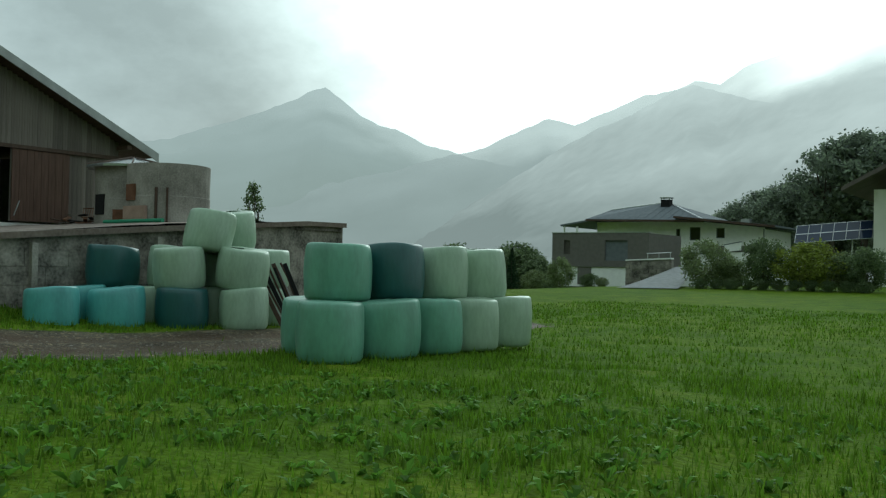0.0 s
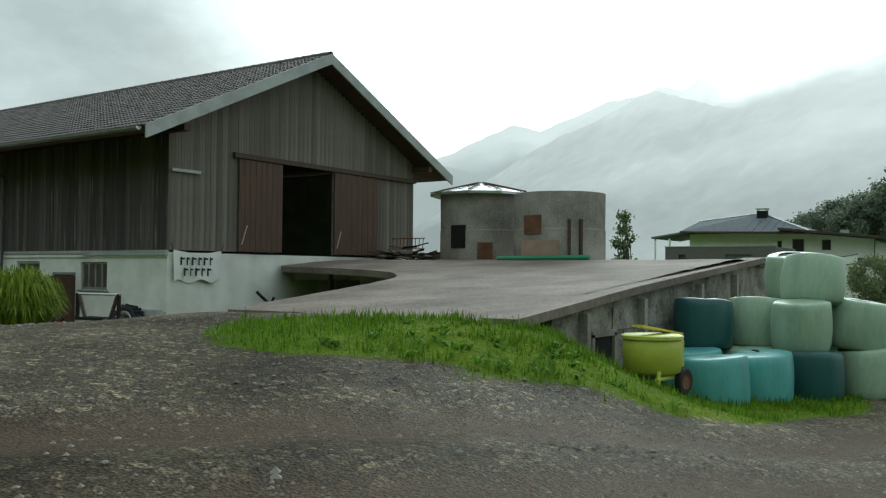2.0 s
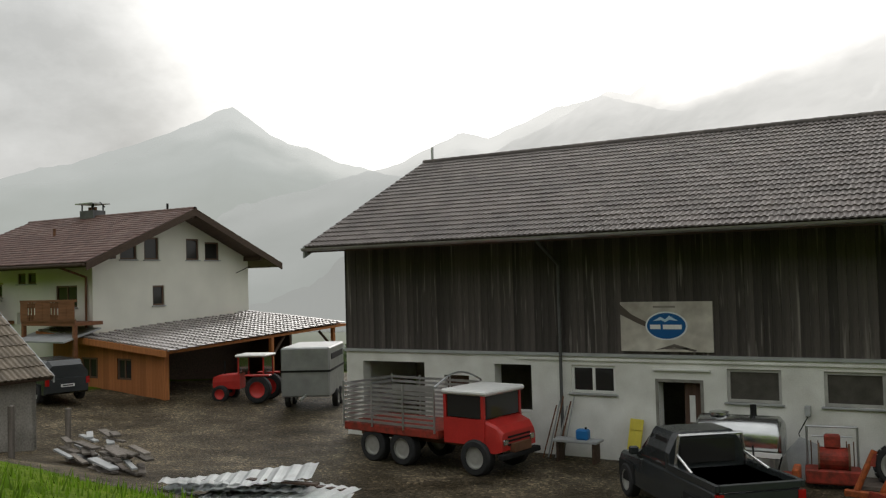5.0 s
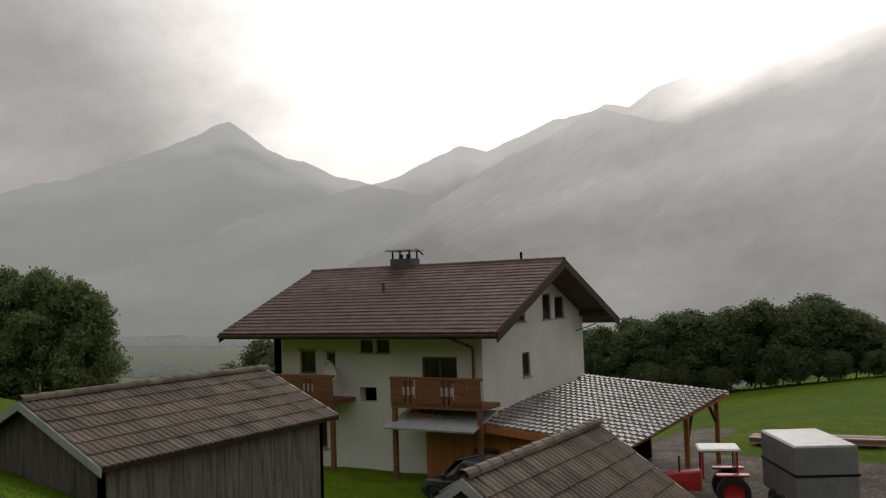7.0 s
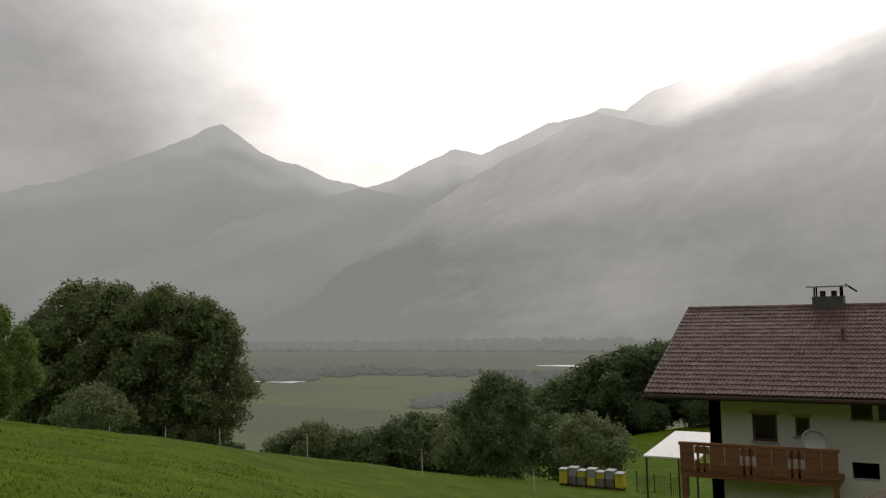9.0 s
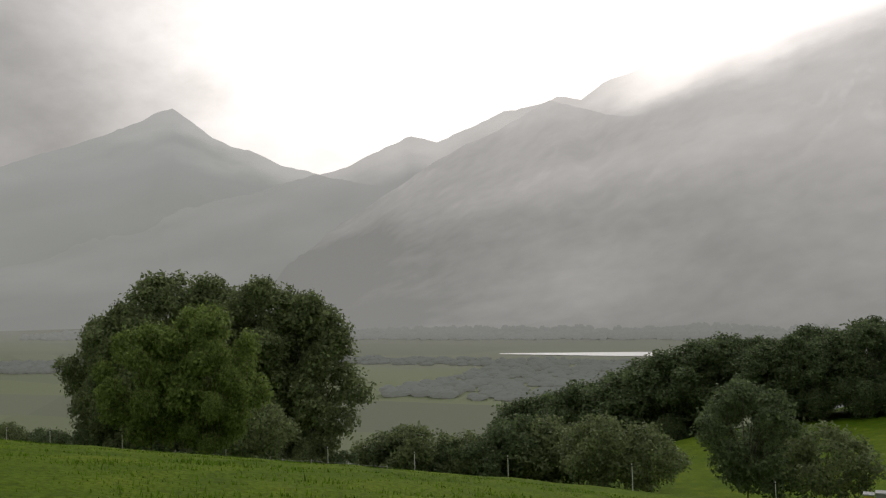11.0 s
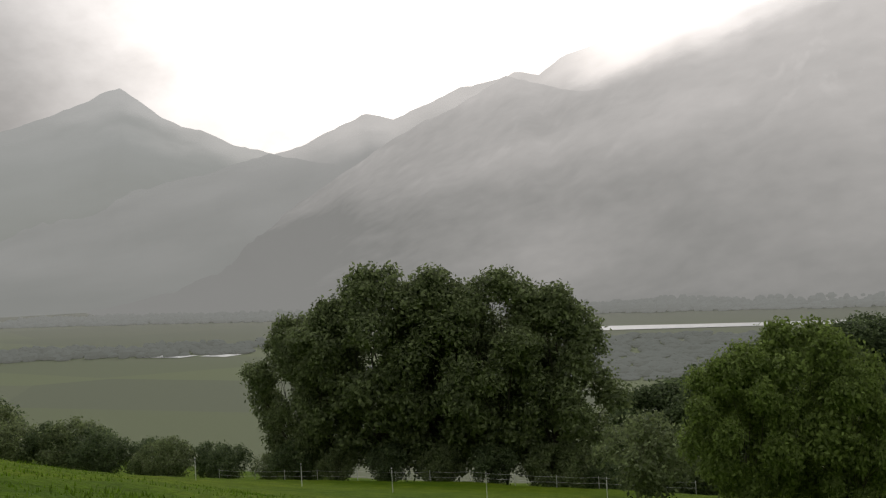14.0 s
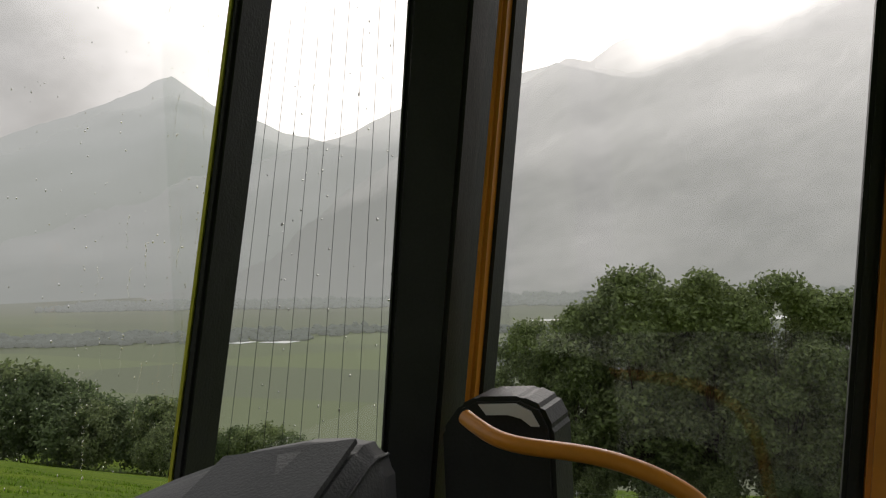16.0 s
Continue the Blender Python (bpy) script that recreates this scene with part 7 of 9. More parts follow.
def build_trailer():
    t = thing("livestock_trailer", "grey aluminium livestock trailer beside the tractor", "trailer", at=(-26.8, 3.7, gz(-26.8, 3.7)), turn=118)
    part("box", boxes((-1.5, 1.5, -0.85, 0.85, 0.5, 2.2), bevel=0.05), material("dull_aluminium", (0.33, 0.34, 0.34), 0.45, 0.6, vary=0.15), t)
    part("rail_band", boxes((-1.52, 1.52, -0.87, 0.87, 1.35, 1.42)), M_BLACK, t)
    part("vent", boxes((-1.2, 1.2, -0.865, -0.85, 1.75, 1.95)), M_BLACK, t)
    for sg in (1, -1):
        wheel(t, -0.3, sg * 0.85, 0.32, 0.32, 0.2, rim=M_RIM)
        wheel(t, 0.45, sg * 0.85, 0.32, 0.32, 0.2, rim=M_RIM)
    part("drawbar", rods(((-1.5, 0, 0.55), (-2.4, 0, 0.5), 0.05)), M_STEEL, t)


build_trailer()


# ---- things along the barn's front ----
def build_milk_tank():
    t = thing("milk_tank", "horizontal stainless steel milk tank on legs by the wall", "tank", at=(-10.85, -0.95, gz(-10.8, -0.9)))
    part("vessel", lathe([(0.1, -0.95), (0.36, -0.92), (0.46, -0.84), (0.47, 0.84), (0.37, 0.92), (0.1, 0.95)], 30, "x"), M_CHROME, t, m=Matrix.Translation((0, 0, 0.98)), smooth=True)
    part("lid", lathe([(0.22, 0), (0.22, 0.06), (0.1, 0.09)], 20), M_CHROME, t, m=Matrix.Translation((-0.45, 0, 1.43)))
    part("motor", rods(((0.3, 0, 1.42), (0.3, 0, 1.68), 0.07)), M_BLACK, t)
    for x in (-0.7, 0.7):
        for y in (-0.3, 0.3):
            part("leg", rods(((x, y, 0), (x, y, 0.65), 0.04)), M_STEEL, t)
    part("apron", boxes((-0.95, 0.95, -0.5, -0.42, 0.62, 0.72)), M_WHITEFRAME, t)
    b = thing("cable_box", "small grey cable box hung on the wall with a tarpaulin scrap", "box", at=(-9.55, -0.06, 1.55))
    part("case", boxes((-0.06, 0.06, -0.06, 0.05, -0.12, 0.12), bevel=0.01), M_FASCIA, b)
    part("cable", rods(((0, -0.03, -0.12), (-0.2, -0.1, -0.5), 0.012), ((-0.2, -0.1, -0.5), (-0.05, -0.12, -0.9), 0.012)), M_BLACK, b)
    s = thing("tin_sheet", "crumpled pale sheet leaning beside the milk tank", "panel", at=(-9.6, -0.5, gz(-9.6, -0.5)), turn=12)
    part("sheet", prism(bmesh.new(), [(-0.3, 0), (0.32, 0), (0.4, 0.75), (-0.05, 0.95), (-0.38, 0.6)], "y", -0.02, 0.02), M_FASCIA, s, m=Matrix.Rotation(radians(-18), 4, "X"))


build_milk_tank()


def build_forklift_tines():
    m = thing("red_winch", "old red tractor-mounted winch with a guard grille", "machine", at=(-8.95, -1.0, gz(-8.9, -1.0)), turn=8)
    part("base", boxes((-0.55, 0.55, -0.3, 0.3, 0.12, 0.42), bevel=0.03), M_RED_OLD, m)
    part("drum", rods(((-0.25, 0, 0.62), (0.3, 0, 0.62), 0.24), seg=16), M_RED_OLD, m)
    for x in (-0.27, 0.32):
        part("drum_flange", rods(((x - 0.02, 0, 0.62), (x + 0.02, 0, 0.62), 0.32), seg=18), M_RUST, m)
    part("head", boxes((-0.16, 0.16, -0.12, 0.16, 0.85, 1.12), bevel=0.03), M_RED_OLD, m)
    part("guard_hoop", rods(((-0.5, 0.25, 0.3), (-0.5, 0.25, 1.25), 0.025), ((0.5, 0.25, 0.3), (0.5, 0.25, 1.25), 0.025), ((-0.5, 0.25, 1.25), (0.5, 0.25, 1.25), 0.025), ((-0.4, 0.2, 1.05), (0.4, 0.2, 1.05), 0.018)), M_STEEL, m)
    for i in range(7):
        part("guard_bar", rods(((-0.42 + i * 0.14, 0.24, 0.3), (-0.42 + i * 0.14, 0.24, 0.95), 0.012), seg=5), M_RUST, m)
    a = thing("red_plough_frame", "orange-red plough frame with angled arms on the ground", "machine", at=(-8.5, -2.2, gz(-8.5, -2.2)), turn=-10)
    part("beam", boxes((-0.1, 0.9, -0.07, 0.07, 0.12, 0.26), bevel=0.02), M_ORANGE, a)
    for piece in (((0.1, 0, 0.2), (0.45, 0.1, 1.05), 0.06), ((0.55, 0.1, 0.2), (0.95, 0.15, 1.0), 0.06)):
        part("arm", rods(piece), M_ORANGE, a)
    for piece in (((0.45, 0.1, 1.05), (0.42, 0.05, 0.75), 0.05), ((0.95, 0.15, 1.0), (0.8, 0.2, 0.7), 0.05)):
        part("arm_link", rods(piece), M_RED_OLD, a)
    part("share", prism(bmesh.new(), [(0.3, 0.0), (0.75, 0.02), (0.7, 0.25), (0.4, 0.3)], "y", -0.15, -0.08), M_RED_OLD, a)
    b = thing("red_toolbox_cart", "low red machine cart with levers by the wall", "machine", at=(-10.0, -2.0, gz(-10, -2)), turn=5)
    part("tray", boxes((-0.6, 0.55, -0.3, 0.3, 0.18, 0.42), bevel=0.03), M_RED_OLD, b)
    for x in (-0.56, 0.48):
        part("side_plate", boxes((x - 0.07, x + 0.07, -0.32, 0.32, 0.1, 0.58), bevel=0.02), M_ORANGE, b)
    for piece in (((-0.35, 0.1, 0.4), (-0.38, 0.1, 0.95), 0.02), ((0.1, 0.1, 0.4), (0.2, 0.05, 0.75), 0.02)):
        part("lever", rods(piece), M_BLACK, b)
    for piece in (((-0.45, -0.36, 0.12), (-0.45, -0.28, 0.12), 0.12), ((0.4, -0.36, 0.12), (0.4, -0.28, 0.12), 0.12)):
        part("small_wheel", rods(piece, seg=14), M_RUBBER, b)


build_forklift_tines()


def build_mower():
    m = thing("disc_mower", "red disc mower half covered by a crumpled yellow tarpaulin", "mower", at=(-3.15, -0.95, gz(-3.1, -0.9)), turn=-3)
    part("gearbox", boxes((-0.2, 0.1, -0.12, 0.16, 0.32, 0.52), bevel=0.04), M_RED, m)
    part("mast", rods(((-0.05, 0, 0.5), (-0.05, 0, 0.72), 0.03), ((-0.12, 0, 0.7), (0.04, 0, 0.7), 0.025)), M_BLACK, m)
    part("cutter_bar", boxes((-1.05, 1.05, -0.45, -0.1, 0.1, 0.2), bevel=0.02), M_RUST, m)
    bm = bmesh.new()
    n, k = 90, 34
    grid = []
    for i in range(n):
        x = -1.16 + 2.32 * i / (n - 1)
        row = []
        end = max(0.0, abs(x) - 0.98) / 0.18
        for j in range(k):
            t = j / (k - 1)
            fold = noise.noise((x * 2.6, t * 1.5, 1.0))
            if t < 0.45:
                u = t / 0.45
                y, z = 0.28 - 0.62 * u, 0.40 - 0.07 * u + 0.05 * fold - 0.10 * math.exp(-((x + 0.1) / 0.55) ** 2) * (1 - u * 0.5)
            else:
                u = (t - 0.45) / 0.55
                y = -0.34 - 0.14 * u + 0.045 * math.sin(x * 15 + 3 * fold) * u
                z = (0.33 + 0.05 * fold) * (1 - u ** 1.2) + 0.015 + 0.02 * noise.noise((x * 7, t * 6, 4.0))
            row.append(bm.verts.new((x, y, max(0.012, z - 0.26 * end * (0.6 + 0.4 * fold)))))
        grid.append(row)
    for i in range(n - 1):
        for j in range(k - 1):
            bm.faces.new((grid[i][j], grid[i][j + 1], grid[i + 1][j + 1], grid[i + 1][j]))
    part("tarpaulin", bm, material("yellow_tarpaulin", (0.40, 0.27, 0.02), 0.42, vary=0.35, scale=3, spec=0.5, dark=(0.20, 0.13, 0.012)), m, "crumpled yellow tarpaulin", smooth=True)
    for piece in (((-0.45, 0.05, 0.36), (-0.08, 0.0, 0.62), 0.035), ((0.28, 0.05, 0.36), (-0.02, 0.0, 0.62), 0.035), ((-0.5, -0.12, 0.37), (0.35, -0.12, 0.37), 0.03)):
        part("headstock_bar", rods(piece), M_RED, m)


build_mower()


def build_clutter():
    l = thing("yellow_board", "narrow yellow panel leaning on the barn wall", "panel", at=(-13.75, -0.38, gz(-13.7, -0.3)))
    tilt = Matrix.Rotation(radians(-14), 4, "X") @ Matrix.Rotation(radians(4), 4, "Y")
    part("panel", boxes((0.0, 0.34, -0.015, 0.015, 0.0, 1.12), bevel=0.005), M_YELLOW, l, m=tilt)
    for zz in (0.2, 0.85):
        part("batten", boxes((0.02, 0.32, -0.04, -0.016, zz, zz + 0.06)), M_YELLOW, l, m=tilt)
    b = thing("crate_table", "low wooden bench with a blue canister on it", "bench", at=(-14.9, -0.6, gz(-14.9, -0.6)))
    part("bench_top", boxes((-0.6, 0.6, -0.25, 0.25, 0.5, 0.56), bevel=0.01), M_FASCIA, b)
    for x in (-0.5, 0.45):
        part("bench_leg", boxes((x, x + 0.06, -0.2, 0.2, 0, 0.5)), M_DARKWOOD, b)
    c = thing("blue_canister", "blue plastic canister standing on the bench", "canister", at=(-14.75, -0.6, gz(-14.9, -0.6) + 0.56))
    part("can", boxes((-0.16, 0.16, -0.12, 0.12, 0, 0.26), bevel=0.04), plain("blue_plastic", (0.02, 0.16, 0.42), 0.4), c)
    part("cap", rods(((0.08, 0, 0.25), (0.08, 0, 0.31), 0.03)), M_BLACK, c)
    p = thing("hay_rake_rods", "bundle of grey rods and planks beside the downpipe", "rods", at=(-15.9, -0.5, gz(-15.9, -0.5)))
    for i in range(6):
        part("rod", rods(((i * 0.1, 0.1 * (i % 2), 0), (i * 0.1 + 0.25, 0.38, 1.3 + 0.12 * (i % 3)), 0.02), seg=6), M_FASCIA if i % 2 else M_RUST, p)
    # rusty frame and bucket by the corner
    f = thing("loader_bucket", "dark steel loader bucket with a tubular frame in the grass", "machine", at=(3.75, -7.5, gz(3.75, -7.5)), turn=10)
    f.scale = (0.74, 0.74, 0.74)
    shell = [(-0.62, 0.10), (-0.50, 0.02), (0.30, 0.0), (0.44, 0.10), (0.50, 0.34), (0.46, 0.35), (0.40, 0.14), (0.28, 0.05), (-0.48, 0.06), (-0.60, 0.13)]
    m_old = material("dark_bucket_steel", (0.034, 0.031, 0.028), 0.6, 0.4, vary=0.45, scale=3, dark=(0.06, 0.038, 0.025))
    part("bucket", prism(bmesh.new(), shell, "x", -0.85, 0.75), m_old, f)
    for bx in (-0.88, 0.745):
        part("bucket_side", prism(bmesh.new(), [(-0.55, 0.02), (0.32, 0.0), (0.46, 0.12), (0.50, 0.36), (0.1, 0.26), (-0.62, 0.12)], "x", bx, bx + 0.035), m_old, f)
    part("cutting_edge", boxes((-0.9, 0.8, -0.72, -0.56, 0.06, 0.10)), m_old, f)
    for bx in (-0.5, 0.35):
        part("mounting_lug", prism(bmesh.new(), [(0.42, 0.2), (0.62, 0.25), (0.66, 0.5), (0.5, 0.52)], "x", bx, bx + 0.05), m_old, f)
    part("tube_hoop", rods(((-0.7, 0.3, 0.3), (-0.55, 0.3, 0.95), 0.035), ((-0.55, 0.3, 0.95), (-0.2, 0.3, 1.05), 0.035), ((-0.2, 0.3, 1.05), (0.1, 0.3, 0.6), 0.035), ((-0.7, 0.35, 0.55), (0.8, 0.35, 0.75), 0.03), ((0.8, 0.3, 0.3), (0.75, 0.3, 0.95), 0.035), ((0.3, 0.3, 0.5), (0.75, 0.3, 0.95), 0.03)), M_PIPE, f)
    r = thing("steel_rack", "low dark steel rack standing in the grass", "rack", at=(6.65, -6.6, gz(6.65, -6.6)), turn=4)
    r.scale = (0.6, 0.6, 0.6)
    for y in (0.0, 0.39):
        part("skid", boxes((-0.85, 0.85, y - 0.05, y + 0.05, 0.0, 0.08)), M_BLACK, r)
    for sg in (1, -1):
        part("upright", boxes((sg * 0.815 - 0.035, sg * 0.815 + 0.035, -0.04, 0.04, 0.08, 0.72)), M_BLACK, r)
        part("brace", rods(((sg * 0.5, 0, 0.08), (sg * 0.75, 0, 0.66), 0.05)), M_DARKWOOD, r)
    part("top_tube", rods(((-0.85, 0, 0.7), (0.85, 0, 0.7), 0.03)), M_STEEL, r)
    # red machinery and a round drum under the deck
    d = thing("red_spreader", "red spreader with a dark drum under the deck", "machine", at=(1.9, 2.0, gz(1.9, 2.0)))
    part("drum", rods(((0.2, 0, 0.75), (0.2, 0.5, 0.75), 0.42), seg=18), M_BLACK, d)
    part("frame", rods(((-0.5, 0, 0.1), (-0.2, 0, 1.2), 0.05), ((0.6, 0, 0.1), (0.7, 0, 0.9), 0.05), ((-0.3, 0.1, 0.5), (0.6, 0.1, 0.55), 0.05)), M_RED, d)
    for piece in (((-0.2, 0, 1.2), (-0.45, -0.2, 1.5), 0.04), ((-0.2, 0, 1.0), (0.1, -0.1, 1.35), 0.035)):
        part("arm", rods(piece), M_BLACK, d)
    part("tray", boxes((-0.6, 0.7, -0.2, 0.5, 0.12, 0.28), bevel=0.03), M_RED, d)
    # heap on the deck beside the doors
    h = thing("scrap_heap", "heap of dark boards, rods and a wire rack on the deck", "scrap heap", at=(1.35, 8.75, 2.57))
    rng = random.Random(8)
    for i in range(46):
        x, y = rng.uniform(-1.1, 1.5), rng.uniform(-0.8, 0.5)
        z = 0.06 + 0.55 * max(0, 1 - abs(x) / 1.5) * rng.random()
        L = rng.uniform(0.5, 1.3)
        part("scrap_board", boxes((-L / 2, L / 2, -0.07, 0.07, -0.02, 0.02)), rng.choice((M_DARKWOOD, M_BLACK, M_BLACK, M_BOARD_GREY, M_RUST)), h, m=Matrix.Translation((x, y, z)) @ Euler((rng.uniform(-0.3, 0.3), rng.uniform(-0.25, 0.25), rng.uniform(-0.9, 0.9))).to_matrix().to_4x4())
    part("wire_rack", rods(*[((-0.9 + i * 0.16, 0.35, 0.4), (-0.95 + i * 0.16, 0.45, 0.78), 0.014) for i in range(9)], ((-0.95, 0.35, 0.42), (0.45, 0.35, 0.42), 0.018), ((-1.0, 0.45, 0.78), (0.4, 0.45, 0.78), 0.018), seg=5), M_RUST, h)
    g = thing("green_barrier", "long low green pipe lying before the open silo", "pipe", at=(0, 0, 0))
    part("pipe", rods(((6.3, 6.35, 2.6), (9.0, 6.6, 2.63), 0.07)), plain("green_pipe", (0.04, 0.22, 0.12), 0.5), g)


build_clutter()


def build_tank_cart():
    t = thing("yellow_tank", "yellow-green barrel tank on a small wheeled frame by the wall", "tank", at=(14.0, -1.9, gz(14.0, -1.9)), turn=80)
    t.scale = (0.78, 0.78, 0.78)
    m = paint("yellow_green_tank", (0.42, 0.46, 0.06), 0.5)
    part("barrel", lathe([(0.48, 0.42), (0.56, 0.46), (0.58, 0.9), (0.56, 1.12), (0.5, 1.16)], 24), m, t, smooth=True)
    part("rim", lathe([(0.58, 1.08), (0.61, 1.1), (0.61, 1.16), (0.57, 1.18)], 24), m, t)
    part("spout", boxes((0.45, 0.75, -0.3, 0.3, 0.5, 1.05), bevel=0.02), m, t)
    part("plank", boxes((-0.75, 0.85, -0.12, 0.12, 1.26, 1.3)), M_YELLOW, t, m=Matrix.Rotation(radians(8), 4, "Y"))
    part("frame", rods(((-0.5, -0.4, 0.35), (0.6, -0.4, 0.35), 0.04), ((-0.5, 0.4, 0.35), (0.6, 0.4, 0.35), 0.04), ((-0.5, -0.4, 0), (-0.4, -0.4, 0.5), 0.04), ((-0.5, 0.4, 0), (-0.4, 0.4, 0.5), 0.04)), m, t)
    for sg in (1, -1):
        wheel(t, 0.35, sg * 0.5, 0.26, 0.26, 0.14, rim=M_RUST)
    s = thing("leaning_boards", "dark boards and poles leaning on the bales", "boards", at=(16.25, 4.75, gz(16.25, 4.75)), turn=28)
    rng = random.Random(3)
    for i in range(11):
        L = 1.5 + rng.random() * 0.35
        w = 0.025 if i % 3 else 0.05
        part("leaning_board", boxes((-w, w, -0.015, 0.015, 0, L)), M_FASCIA if i % 6 == 1 else M_BLACK if i % 2 else M_DARKWOOD, s, m=Matrix.Translation((0.2 + 0.05 * i, -0.3 + 0.07 * i, 0)) @ Euler((rng.uniform(-0.12, 0.02), rng.uniform(-0.55, -0.38), 0.2)).to_matrix().to_4x4())


def build_track_side():
    """Old farm gear beside the track behind the bales."""
    z = gz(14.3, 9.6)
    c = thing("tipping_cart", "rusty dark two-wheeled tipping cart beside the track", "cart", at=(14.3, 9.6, z), turn=-62)
    c.scale = (0.9, 0.9, 0.6)
    part("tub_floor", boxes((-0.8, 0.8, -0.5, 0.5, 0.5, 0.55)), M_RUST, c)
    for sg in (1, -1):
        part("tub_side", prism(bmesh.new(), [(-0.8, 0.52), (0.8, 0.52), (0.95, 0.95), (-0.95, 0.95)], "y", sg * 0.5 - 0.02, sg * 0.5 + 0.02), M_RUST, c)
        wheel(c, 0.0, sg * 0.62, 0.32, 0.32, 0.16, rim=M_RUST)
    for x in (-0.87, 0.87):
        part("tub_end", boxes((x - 0.02, x + 0.02, -0.48, 0.48, 0.52, 0.93)), M_RUST, c)
    part("axle", rods(((0, -0.6, 0.32), (0, 0.6, 0.32), 0.04)), M_BLACK, c)
    part("drawbar", rods(((0.8, 0, 0.5), (1.9, 0, 0.3), 0.04)), M_RUST, c)
    part("jack_stand", rods(((1.7, 0, 0.33), (1.7, 0, 0.0), 0.03)), M_RUST, c)
    rng = random.Random(61)
    h = thing("brush_heap", "low heap of dark sticks and rods beside the track", "brushwood", at=(15.7, 8.2, gz(15.7, 8.2)))
    for i in range(26):
        L, a = rng.uniform(0.5, 1.3), rng.uniform(-0.5, 0.9)
        p = Vector((rng.uniform(-0.5, 0.5), rng.uniform(-0.35, 0.35), 0.03 + 0.2 * rng.random()))
        d = Vector((math.cos(a), math.sin(a), rng.uniform(-0.12, 0.12))) * L / 2
        part("stick", rods((p - d, p + d, rng.uniform(0.012, 0.03)), seg=5), M_DARKWOOD if i % 3 else M_FASCIA, h)
    x0, y0 = 4.7, 28.0
    w = thing("forage_wagon", "old dark grey farm wagon with a slatted frame", "wagon", at=(x0, y0, gz(x0, y0)), turn=118)
    part("bed", boxes((-1.5, 1.5, -0.75, 0.75, 0.75, 0.9), bevel=0.02), M_DARKWOOD, w)
    for x in (-1.45, -0.5, 0.5, 1.45):
        for sg in (1, -1):
            part("stake", boxes((x - 0.04, x + 0.04, sg * 0.72 - 0.03, sg * 0.72 + 0.03, 0.9, 1.9)), M_PIPE, w)
    for zz in (1.1, 1.4, 1.7):
        for sg in (1, -1):
            part("slat", boxes((-1.5, 1.5, sg * 0.76 - 0.015, sg * 0.76 + 0.015, zz, zz + 0.13)), M_BOARD_GREY, w)
    for x in (-0.9, 0.9):
        for sg in (1, -1):
            wheel(w, x, sg * 0.7, 0.38, 0.38, 0.2, rim=M_RUST)
        part("axle", rods(((x, -0.7, 0.38), (x, 0.7, 0.38), 0.05)), M_BLACK, w)
        part("spring_block", boxes((x - 0.1, x + 0.1, -0.5, 0.5, 0.42, 0.76)), M_BLACK, w)
    part("drawbar", rods(((1.5, 0, 0.7), (3.0, 0, 0.3), 0.05)), M_RUST, w)


build_tank_cart()
build_track_side()


def build_marker_post():
    x, y = 20.09, -11.95
    z = gz(x, y)
    p = thing("road_marker_post", "white roadside marker post with black cap and red reflector", "marker post", at=(x, y, z), turn=35)
    H = 1.87 - z
    bm = bmesh.new()
    prism(bm, [(-0.055, -0.04), (0.055, -0.04), (0.05, 0.02), (0.0, 0.06), (-0.05, 0.02)], "z", -0.2, H - 0.13)
    part("post", bm, material("weathered_white_plastic", (0.66, 0.67, 0.63), 0.45, vary=0.15, scale=9, dark=(0.40, 0.42, 0.34)), p)
    bm = bmesh.new()
    prism(bm, [(-0.06, -0.045), (0.06, -0.045), (0.055, 0.025), (0.0, 0.065), (-0.055, 0.025)], "z", H - 0.13, H)
    part("black_cap", bm, plain("black_plastic", (0.02, 0.02, 0.022), 0.4), p)
    part("cap_knob", boxes((-0.035, 0.02, -0.03, 0.02, H - 0.01, H + 0.035), bevel=0.006), plain("black_knob_plastic", (0.02, 0.02, 0.022), 0.4), p)
    part("reflector", boxes((-0.022, 0.022, -0.05, -0.04, H - 0.38, H - 0.20), bevel=0.004), plain("red_reflector", (0.45, 0.02, 0.02), 0.2), p, "red reflector strip")
    p.matrix_basis = Matrix.Translation((x, y, z)) @ Matrix.Rotation(radians(0.8), 4, Vector((-0.57, 0.82, 0))) @ Matrix.Diagonal((0.88, 0.88, 1, 1)) @ Matrix.Rotation(radians(35), 4, "Z")


build_marker_post()


